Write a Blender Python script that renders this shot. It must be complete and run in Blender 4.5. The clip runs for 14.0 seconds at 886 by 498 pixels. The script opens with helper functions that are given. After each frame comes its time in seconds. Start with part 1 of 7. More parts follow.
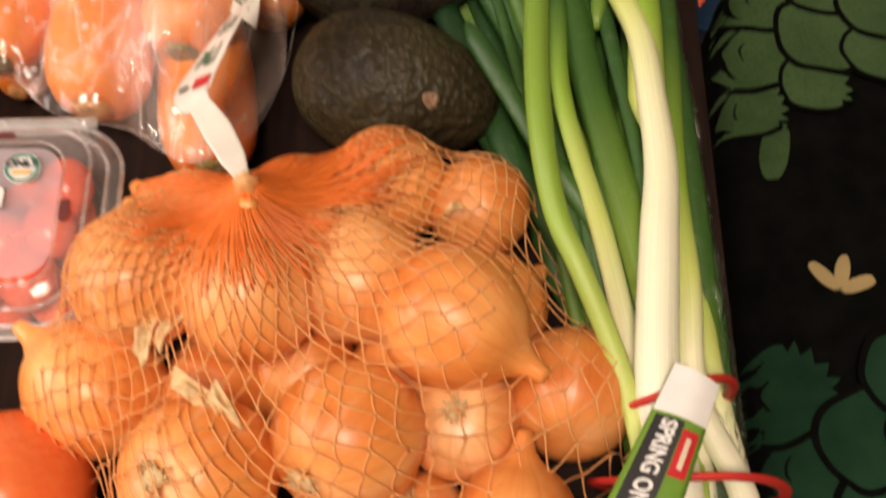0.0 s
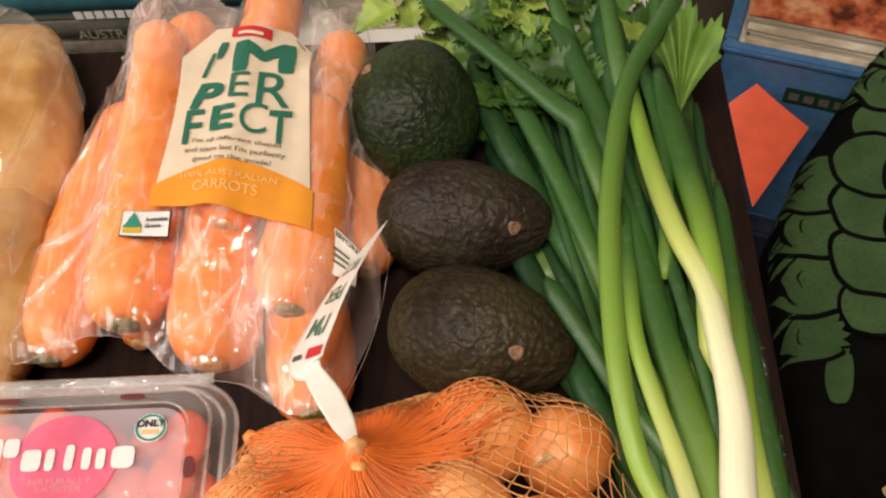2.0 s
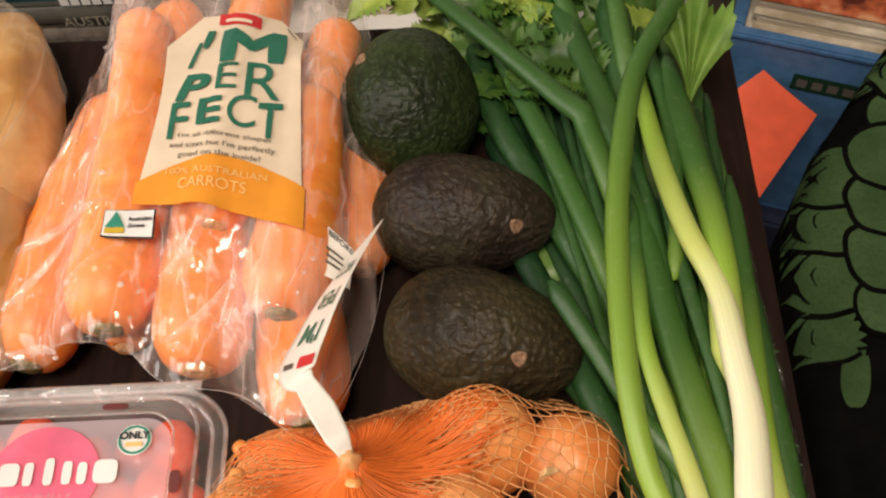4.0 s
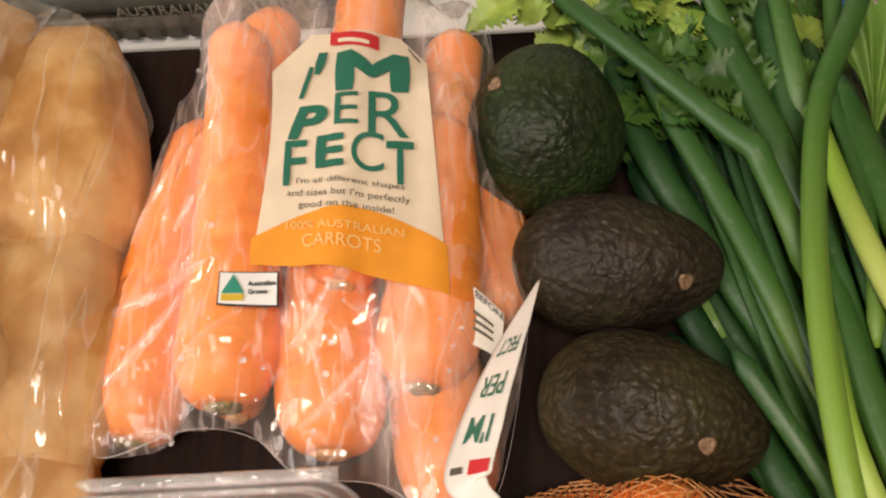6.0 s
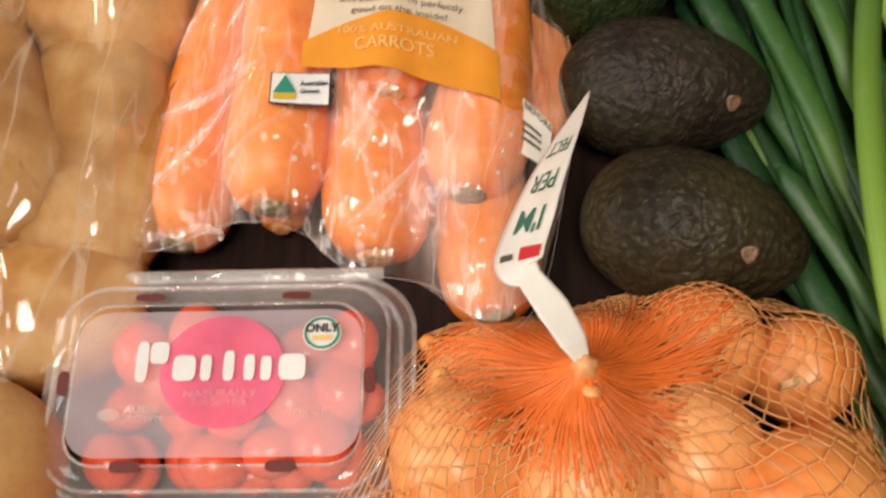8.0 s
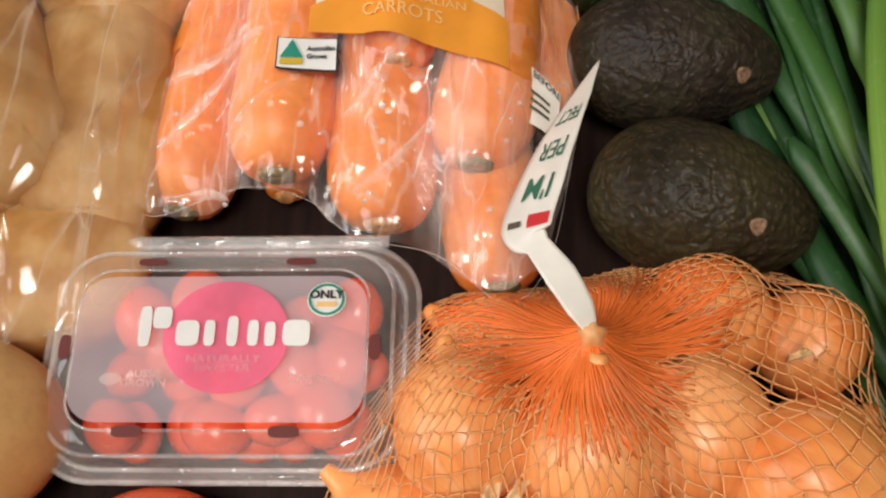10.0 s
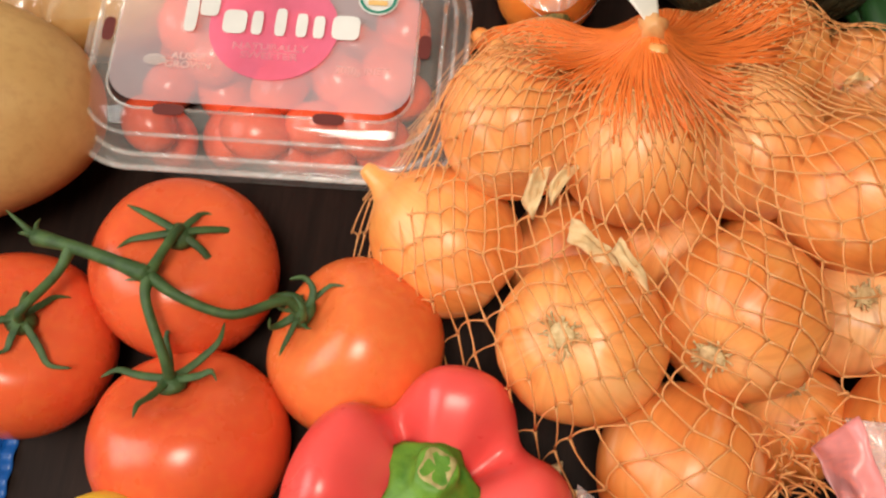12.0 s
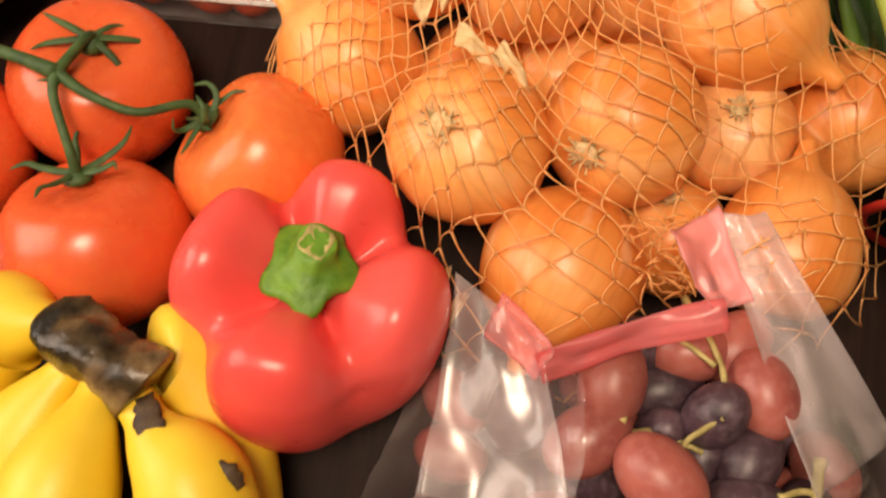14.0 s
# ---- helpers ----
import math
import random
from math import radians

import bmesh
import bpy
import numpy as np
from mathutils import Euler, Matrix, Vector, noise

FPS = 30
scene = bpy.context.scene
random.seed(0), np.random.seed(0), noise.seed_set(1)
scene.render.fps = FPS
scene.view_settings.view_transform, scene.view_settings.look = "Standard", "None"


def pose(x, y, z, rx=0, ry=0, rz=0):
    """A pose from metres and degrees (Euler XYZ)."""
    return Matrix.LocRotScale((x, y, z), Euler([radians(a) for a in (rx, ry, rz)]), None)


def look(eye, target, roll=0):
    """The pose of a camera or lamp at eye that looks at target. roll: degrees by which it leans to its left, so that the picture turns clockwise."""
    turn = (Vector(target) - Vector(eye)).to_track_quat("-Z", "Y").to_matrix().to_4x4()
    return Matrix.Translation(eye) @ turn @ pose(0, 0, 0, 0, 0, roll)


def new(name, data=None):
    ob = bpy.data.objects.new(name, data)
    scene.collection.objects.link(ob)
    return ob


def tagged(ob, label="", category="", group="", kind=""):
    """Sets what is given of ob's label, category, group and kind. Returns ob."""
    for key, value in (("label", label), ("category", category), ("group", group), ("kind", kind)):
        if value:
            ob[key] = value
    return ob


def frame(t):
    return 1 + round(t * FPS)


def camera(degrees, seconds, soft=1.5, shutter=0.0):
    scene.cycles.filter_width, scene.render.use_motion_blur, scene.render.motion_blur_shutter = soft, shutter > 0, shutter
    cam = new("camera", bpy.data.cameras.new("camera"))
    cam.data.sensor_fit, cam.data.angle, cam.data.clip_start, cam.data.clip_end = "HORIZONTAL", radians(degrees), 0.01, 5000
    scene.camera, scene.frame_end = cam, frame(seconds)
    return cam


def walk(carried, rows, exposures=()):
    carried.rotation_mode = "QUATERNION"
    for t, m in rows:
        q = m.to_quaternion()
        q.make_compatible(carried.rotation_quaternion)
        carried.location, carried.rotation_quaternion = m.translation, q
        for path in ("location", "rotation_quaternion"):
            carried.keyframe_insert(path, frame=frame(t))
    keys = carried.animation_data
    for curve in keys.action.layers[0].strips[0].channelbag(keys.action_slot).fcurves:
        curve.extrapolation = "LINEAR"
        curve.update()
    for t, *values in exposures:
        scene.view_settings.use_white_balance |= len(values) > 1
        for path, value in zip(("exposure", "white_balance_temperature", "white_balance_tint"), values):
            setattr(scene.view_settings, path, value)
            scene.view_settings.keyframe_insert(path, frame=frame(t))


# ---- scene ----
cam = camera(49.0, 14.0, soft=2.2, shutter=0.5)
PATH = [
    (0, (0.0048, 0.0436, 0.4183), (0.0013, 0.8068, -1.4304), 0.07),
    (0.5, (0.0050, 0.0523, 0.4527), (-0.0552, 0.9746, -1.3209), -4.28),
    (1, (0.0098, 0.0663, 0.4743), (-0.0787, 1.1064, -1.2317), -6.35),
    (1.5, (-0.0024, 0.0663, 0.4774), (-0.1051, 1.0991, -1.2322), -6.62),
    (2, (-0.0095, 0.0686, 0.4744), (-0.1195, 1.0966, -1.2376), -6.74),
    (4.5, (-0.0119, 0.0892, 0.4572), (-0.1181, 1.0848, -1.2741), -6.95),
    (5, (-0.0231, 0.0919, 0.4600), (-0.1357, 1.0843, -1.2728), -7.30),
    (5.5, (-0.0631, 0.1374, 0.4424), (-0.1774, 1.0487, -1.3343), -8.08),
    (6, (-0.0786, 0.1613, 0.4361), (-0.1964, 1.0548, -1.3494), -8.87),
    (6.5, (-0.0856, 0.1628, 0.4360), (-0.1959, 1.0444, -1.3558), -8.62),
    (7, (-0.0857, 0.1587, 0.4352), (-0.1974, 1.0316, -1.3608), -8.69),
    (7.5, (-0.0831, 0.1353, 0.4332), (-0.2092, 0.9942, -1.3686), -9.23),
    (8, (-0.0989, 0.1126, 0.4199), (-0.2204, 0.8767, -1.4244), -8.06),
    (8.2, (-0.1041, 0.1119, 0.4190), (-0.2181, 0.8642, -1.4307), -7.44),
    (10.5, (-0.1023, 0.1005, 0.4092), (-0.2201, 0.8409, -1.4449), -6.80),
    (11, (-0.1079, 0.0702, 0.3870), (-0.2107, 0.7934, -1.4748), -4.55),
    (11.5, (-0.1157, 0.0382, 0.3727), (-0.2037, 0.6922, -1.5153), -2.65),
    (12, (-0.1175, 0.0209, 0.3781), (-0.2152, 0.6664, -1.5124), -2.76),
    (12.5, (-0.1030, 0.0097, 0.3789), (-0.2237, 0.6559, -1.5100), -4.06),
    (13, (-0.0835, -0.0064, 0.3563), (-0.1749, 0.6181, -1.5415), -1.62),
    (13.5, (-0.0733, -0.0187, 0.3669), (-0.1619, 0.5925, -1.5354), -1.50),
    (14, (-0.0723, -0.0381, 0.3728), (-0.1686, 0.5722, -1.5293), -1.69),
]
walk(cam, [(t, look(eye, target, roll)) for t, eye, target, roll in PATH],
     [(0, -0.02, 6900, 19), (1.5, 0.03, 6350, 14), (4.5, 0.0, 6500, 15), (6.5, -0.09, 6450, 14), (8, -0.13, 6250, 12), (10.5, -0.23, 5850, 9), (11.5, -0.13, 6050, 8), (12.5, -0.06, 6600, 10), (14, -0.03, 7600, 17)])

# ---- world and light ----
world = bpy.data.worlds.new("world")
scene.world = world
world.use_nodes = True
wn = world.node_tree.nodes
sky = wn.new("ShaderNodeTexSky")
sky.sky_type, sky.sun_disc, sky.sun_elevation, sky.sun_rotation = "NISHITA", False, radians(40), radians(100)
world.node_tree.links.new(sky.outputs[0], wn["Background"].inputs[0])
wn["Background"].inputs[1].default_value = 0.1


def area_lamp(name, eye, target, sx, sy, watts, colour):
    data = bpy.data.lights.new(name, "AREA")
    data.shape, data.size, data.size_y, data.energy, data.color = "RECTANGLE", sx, sy, watts, colour
    ob = new(name, data)
    ob.matrix_world = look(eye, target)
    return ob


area_lamp("window_light", (-1.52, 0.0, 1.05), (0.0, 0.15, 0.0), 1.1, 1.2, 23.0, (1.0, 0.93, 0.84))
area_lamp("ceiling_light_glow", (-0.15, -0.25, 1.68), (-0.1, -0.1, 0.0), 0.5, 0.5, 25.0, (1.0, 0.87, 0.70))


# ---- materials ----
def nodes_of(name):
    m = bpy.data.materials.new(name)
    m.use_nodes = True
    nt = m.node_tree
    return m, nt, nt.nodes["Principled BSDF"]


def noise_node(nt, scale, stretch=(1, 1, 1), detail=4.0, rough=0.55, kind="Object", angle=0.0):
    tc, mp, nz = nt.nodes.new("ShaderNodeTexCoord"), nt.nodes.new("ShaderNodeMapping"), nt.nodes.new("ShaderNodeTexNoise")
    mp.inputs["Scale"].default_value = stretch
    mp.inputs["Rotation"].default_value = (0, 0, radians(angle))
    nz.inputs["Scale"].default_value, nz.inputs["Detail"].default_value, nz.inputs["Roughness"].default_value = scale, detail, rough
    nt.links.new(tc.outputs[kind], mp.inputs[0])
    nt.links.new(mp.outputs[0], nz.inputs["Vector"])
    return nz


def ramp_node(nt, source, stops):
    r = nt.nodes.new("ShaderNodeValToRGB")
    els = r.color_ramp.elements
    while len(els) < len(stops):
        els.new(0.5)
    for e, (p, c) in zip(els, stops):
        e.position, e.color = p, (*c, 1)
    nt.links.new(source, r.inputs[0])
    return r


def mixed(nt, fac, a, b, mode="MIX"):
    m = nt.nodes.new("ShaderNodeMix")
    m.data_type, m.blend_type = "RGBA", mode
    for sock, v in ((m.inputs[0], fac), (m.inputs[6], a), (m.inputs[7], b)):
        if isinstance(v, (int, float)):
            sock.default_value = v
        elif isinstance(v, tuple):
            sock.default_value = (*v, 1)
        else:
            nt.links.new(v, sock)
    return m.outputs[2]


def bumped(nt, bsdf, height, strength, distance=0.001, before=None):
    b = nt.nodes.new("ShaderNodeBump")
    b.inputs["Strength"].default_value, b.inputs["Distance"].default_value = strength, distance
    nt.links.new(height, b.inputs["Height"])
    if before is not None:
        nt.links.new(before, b.inputs["Normal"])
    nt.links.new(b.outputs[0], bsdf.inputs["Normal"])
    return b.outputs[0]


def surface(name, stops, scale=60, stretch=(1, 1, 1), rough=0.5, bump=0.2, bump_scale=300, bump_stretch=(1, 1, 1), distance=0.001,
            coat=0.0, sub=0.0, fine=None, fine_scale=700, varied=0.0, spec=0.5):
    """Two-scale procedural surface: a broad colour noise, a finer one laid over it, and relief."""
    m, nt, p = nodes_of(name)
    base = ramp_node(nt, noise_node(nt, scale, stretch).outputs[0], stops).outputs[0]
    if fine:
        n2 = ramp_node(nt, noise_node(nt, fine_scale, stretch, 3).outputs[0], [(0.45, (0, 0, 0)), (0.7, (1, 1, 1))])
        base = mixed(nt, n2.outputs[0], base, mixed(nt, 0.55, base, fine))
    if varied:
        info, hsv = nt.nodes.new("ShaderNodeObjectInfo"), nt.nodes.new("ShaderNodeHueSaturation")
        mr = nt.nodes.new("ShaderNodeMapRange")
        mr.inputs[3].default_value, mr.inputs[4].default_value = 1 - varied, 1 + varied
        nt.links.new(info.outputs["Random"], mr.inputs[0])
        nt.links.new(mr.outputs[0], hsv.inputs["Value"])
        nt.links.new(base, hsv.inputs["Color"])
        base = hsv.outputs[0]
    nt.links.new(base, p.inputs["Base Color"])
    rv = nt.nodes.new("ShaderNodeMapRange")
    rv.inputs[3].default_value, rv.inputs[4].default_value = max(0.03, rough - 0.1), min(1, rough + 0.12)
    nt.links.new(noise_node(nt, scale * 3).outputs[0], rv.inputs[0])
    nt.links.new(rv.outputs[0], p.inputs["Roughness"])
    p.inputs["Coat Weight"].default_value = coat
    p.inputs["Coat Roughness"].default_value = 0.12
    p.inputs["Specular IOR Level"].default_value = spec
    if sub:
        p.inputs["Subsurface Weight"].default_value = sub
        p.inputs["Subsurface Radius"].default_value = (0.006, 0.002, 0.001)
        p.inputs["Subsurface Scale"].default_value = 0.6
    if bump:
        bumped(nt, p, noise_node(nt, bump_scale, bump_stretch, 5).outputs[0], bump, distance)
    return m


def along_surface(name, stops, rough=0.4, streak=(0.88, 1.06), sub=0.15, bump=0.25):
    """Colour follows the mesh attribute 'along' (root to tip of a stalk), with fine lengthwise veins."""
    m, nt, p = nodes_of(name)
    at = nt.nodes.new("ShaderNodeAttribute")
    at.attribute_name = "along"
    col = ramp_node(nt, at.outputs["Fac"], stops).outputs[0]
    va = nt.nodes.new("ShaderNodeAttribute")
    va.attribute_name = "around"
    comb = nt.nodes.new("ShaderNodeCombineXYZ")
    nt.links.new(va.outputs["Fac"], comb.inputs[0])
    nt.links.new(at.outputs["Fac"], comb.inputs[1])
    mp = nt.nodes.new("ShaderNodeMapping")
    mp.inputs["Scale"].default_value = (46, 5, 1)
    nz = nt.nodes.new("ShaderNodeTexNoise")
    nz.inputs["Scale"].default_value, nz.inputs["Detail"].default_value = 1.0, 3
    nt.links.new(comb.outputs[0], mp.inputs[0])
    nt.links.new(mp.outputs[0], nz.inputs["Vector"])
    dk = ramp_node(nt, nz.outputs[0], [(0.3, (streak[0],) * 3), (0.7, (streak[1],) * 3)])
    col = mixed(nt, 1.0, col, dk.outputs[0], "MULTIPLY")
    bl = ramp_node(nt, noise_node(nt, 220, detail=5).outputs[0], [(0.58, (0, 0, 0)), (0.75, (0.12, 0.12, 0.12))])
    col = mixed(nt, bl.outputs[0], col, (0.42, 0.5, 0.36))
    nt.links.new(col, p.inputs["Base Color"])
    p.inputs["Roughness"].default_value = rough
    p.inputs["Subsurface Weight"].default_value = sub
    p.inputs["Subsurface Radius"].default_value = (0.002, 0.004, 0.001)
    p.inputs["Subsurface Scale"].default_value = 0.5
    bumped(nt, p, nz.outputs[0], bump, 0.0006)
    return m


def clear_film(name, tint=(1, 1, 1), haze=0.08, rough=0.12, wrinkle=0.6, scale=70, stretch=(1, 1, 1), haze_colour=(0.9, 0.88, 0.85), gloss=1.0, angle=0.0, streaks=0.0, span=(0.35, 0.75)):
    """Thin clear plastic: see-through, a slight milky haze that also paints in sheen, glossy by Fresnel, with creases
    in its relief.
    """
    m, nt, p = nodes_of(name)
    out = nt.nodes["Material Output"]
    tr, gl, df = (nt.nodes.new("ShaderNodeBsdf" + k) for k in ("Transparent", "Glossy", "Diffuse"))
    tr.inputs[0].default_value = (*tint, 1)
    df.inputs[0].default_value = (*haze_colour, 1)
    gl.inputs["Roughness"].default_value = rough
    gl.inputs["Color"].default_value = (gloss, gloss, gloss, 1)
    # Schlick's gloss from the facing angle, alike on both sides of the film
    fr = nt.nodes.new("ShaderNodeLayerWeight")
    fr.inputs["Blend"].default_value = 0.5
    pw, ad = nt.nodes.new("ShaderNodeMath"), nt.nodes.new("ShaderNodeMath")
    pw.operation, ad.operation = "POWER", "MULTIPLY_ADD"
    pw.inputs[1].default_value, ad.inputs[1].default_value, ad.inputs[2].default_value = 4.5, 0.85, 0.045
    nt.links.new(fr.outputs["Facing"], pw.inputs[0])
    nt.links.new(pw.outputs[0], ad.inputs[0])
    nz = noise_node(nt, scale * 0.8, stretch, 2, angle=angle)
    fold = ramp_node(nt, noise_node(nt, scale * 0.55, stretch, 1, angle=angle * 0.6 + 8).outputs[0], [(0.44, (0, 0, 0)), (0.5, (1, 1, 1)), (0.56, (0, 0, 0))])
    hsum = mixed(nt, 0.55, nz.outputs[0], fold.outputs[0], "ADD")
    b = nt.nodes.new("ShaderNodeBump")
    b.inputs["Strength"].default_value, b.inputs["Distance"].default_value = wrinkle, 0.004
    nt.links.new(hsum, b.inputs["Height"])
    for n in (gl, fr, df):
        nt.links.new(b.outputs[0], n.inputs["Normal"])
    m1, m2 = nt.nodes.new("ShaderNodeMixShader"), nt.nodes.new("ShaderNodeMixShader")
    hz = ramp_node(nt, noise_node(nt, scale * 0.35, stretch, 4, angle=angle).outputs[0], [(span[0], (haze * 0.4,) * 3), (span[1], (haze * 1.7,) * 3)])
    # thin pale lines: glints on the creases, painted as diffuse colour
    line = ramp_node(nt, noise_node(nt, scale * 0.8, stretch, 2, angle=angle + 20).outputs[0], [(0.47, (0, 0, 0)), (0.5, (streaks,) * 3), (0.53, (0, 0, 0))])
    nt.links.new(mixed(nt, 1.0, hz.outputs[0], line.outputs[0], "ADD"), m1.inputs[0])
    nt.links.new(tr.outputs[0], m1.inputs[1])
    nt.links.new(df.outputs[0], m1.inputs[2])
    nt.links.new(ad.outputs[0], m2.inputs[0])
    nt.links.new(m1.outputs[0], m2.inputs[1])
    nt.links.new(gl.outputs[0], m2.inputs[2])
    nt.links.new(m2.outputs[0], out.inputs[0])
    return m


def plain(name, colour, rough=0.5, bump=0.05, scale=400, spec=0.5):
    c2 = tuple(v * 0.82 for v in colour)
    return surface(name, [(0.3, c2), (0.7, colour)], 40, rough=rough, bump=bump, bump_scale=scale, spec=spec)


M = {}
M["table"] = surface("dark_stained_wood", [(0.3, (0.012, 0.007, 0.006)), (0.7, (0.027, 0.014, 0.011))], 22, (9, 1, 1), 0.5, 0.15, 160, (9, 1, 1), fine=(0.016, 0.009, 0.007), fine_scale=90, spec=0.09)


def onion_skin():
    """Papery skin: fine dark veins from root to neck, paler worn patches, each onion of its own shade."""
    m, nt, p = nodes_of("onion_skin")
    tc, sep, ang, comb = (nt.nodes.new("ShaderNode" + k) for k in ("TexCoord", "SeparateXYZ", "Math", "CombineXYZ"))
    ang.operation = "ARCTAN2"
    nt.links.new(tc.outputs["Object"], sep.inputs[0])
    nt.links.new(sep.outputs[0], ang.inputs[0])
    nt.links.new(sep.outputs[1], ang.inputs[1])
    nt.links.new(ang.outputs[0], comb.inputs[0])
    nt.links.new(sep.outputs[2], comb.inputs[1])
    vein = []
    for sx, sy in ((9.0, 22.0), (2.2, 30.0)):
        mp, nz = nt.nodes.new("ShaderNodeMapping"), nt.nodes.new("ShaderNodeTexNoise")
        mp.inputs["Scale"].default_value = (sx, sy, 1)
        nz.inputs["Scale"].default_value, nz.inputs["Detail"].default_value = 1.0, 4
        nt.links.new(comb.outputs[0], mp.inputs[0])
        nt.links.new(mp.outputs[0], nz.inputs["Vector"])
        vein.append(nz.outputs[0])
    base = ramp_node(nt, noise_node(nt, 26, (1, 1, 0.7), 5).outputs[0], [(0.3, (0.70, 0.232, 0.050)), (0.46, (0.83, 0.362, 0.098)), (0.60, (0.89, 0.475, 0.170)), (0.76, (0.92, 0.63, 0.35))]).outputs[0]
    info = nt.nodes.new("ShaderNodeObjectInfo")
    shade = ramp_node(nt, info.outputs["Random"], [(0.0, (0.84, 0.62, 0.50)), (0.35, (1.0, 0.82, 0.68)), (0.7, (1.08, 0.98, 0.92)), (1.0, (1.02, 1.04, 1.25))])
    base = mixed(nt, 1.0, base, shade.outputs[0], "MULTIPLY")
    dark = ramp_node(nt, vein[0], [(0.36, (0.66, 0.50, 0.38)), (0.5, (1, 1, 1)), (0.7, (1.08, 1.08, 1.1))])
    base = mixed(nt, 0.24, base, dark.outputs[0], "MULTIPLY")
    worn = ramp_node(nt, vein[1], [(0.60, (0, 0, 0)), (0.70, (0.32, 0.32, 0.32))])
    base = mixed(nt, worn.outputs[0], base, (0.86, 0.62, 0.42))
    nt.links.new(base, p.inputs["Base Color"])
    p.inputs["Roughness"].default_value = 0.40
    p.inputs["Coat Weight"].default_value, p.inputs["Coat Roughness"].default_value = 0.18, 0.24
    p.inputs["Subsurface Weight"].default_value, p.inputs["Subsurface Scale"].default_value = 0.12, 0.5
    p.inputs["Subsurface Radius"].default_value = (0.006, 0.002, 0.001)
    bumped(nt, p, vein[0], 0.14, 0.0008)
    return m


M["onion"] = onion_skin()
M["onion_dry"] = surface("dry_onion_skin", [(0.3, (0.60, 0.36, 0.15)), (0.7, (0.86, 0.64, 0.36))], 120, rough=0.6, bump=0.4, bump_scale=260)
M["root"] = surface("onion_root", [(0.3, (0.50, 0.33, 0.14)), (0.7, (0.82, 0.64, 0.36))], 420, rough=0.8, bump=0.5, bump_scale=500)


def net_plastic():
    """Thin orange plastic thread: part of the light goes straight through, part is scattered inside."""
    m, nt, p = nodes_of("orange_net")
    out = nt.nodes["Material Output"]
    col = ramp_node(nt, noise_node(nt, 60).outputs[0], [(0.3, (0.98, 0.46, 0.16)), (0.7, (0.98, 0.56, 0.24))]).outputs[0]
    nt.links.new(col, p.inputs["Base Color"])
    p.inputs["Roughness"].default_value = 0.4
    tr, tl = nt.nodes.new("ShaderNodeBsdfTransparent"), nt.nodes.new("ShaderNodeBsdfTranslucent")
    tr.inputs[0].default_value = (1.0, 0.92, 0.80, 1)
    nt.links.new(col, tl.inputs[0])
    m1, m2 = nt.nodes.new("ShaderNodeMixShader"), nt.nodes.new("ShaderNodeMixShader")
    m1.inputs[0].default_value, m2.inputs[0].default_value = 0.10, 0.30
    nt.links.new(p.outputs[0], m1.inputs[1])
    nt.links.new(tl.outputs[0], m1.inputs[2])
    nt.links.new(m1.outputs[0], m2.inputs[1])
    nt.links.new(tr.outputs[0], m2.inputs[2])
    nt.links.new(m2.outputs[0], out.inputs[0])
    return m


M["net"] = net_plastic()
M["net_knot"] = plain("dense_orange_net", (0.95, 0.22, 0.035), 0.45, 0.1)
M["carrot"] = surface("carrot_skin", [(0.25, (0.80, 0.20, 0.024)), (0.5, (0.90, 0.285, 0.045)), (0.8, (0.93, 0.37, 0.09))], 35, (1, 1, 2.2), 0.38, 0.2, 110, (1, 1, 5), 0.0008, sub=0.2, fine=(0.74, 0.22, 0.04), fine_scale=130, varied=0.07)
M["carrot_scar"] = surface("carrot_scar", [(0.3, (0.30, 0.14, 0.04)), (0.6, (0.66, 0.34, 0.12)), (0.85, (0.82, 0.52, 0.25))], 260, rough=0.7, bump=0.6, bump_scale=400)
M["carrot_top"] = surface("carrot_crown", [(0.3, (0.05, 0.06, 0.018)), (0.5, (0.16, 0.14, 0.04)), (0.72, (0.55, 0.26, 0.06))], 330, rough=0.7, bump=0.6, bump_scale=400)


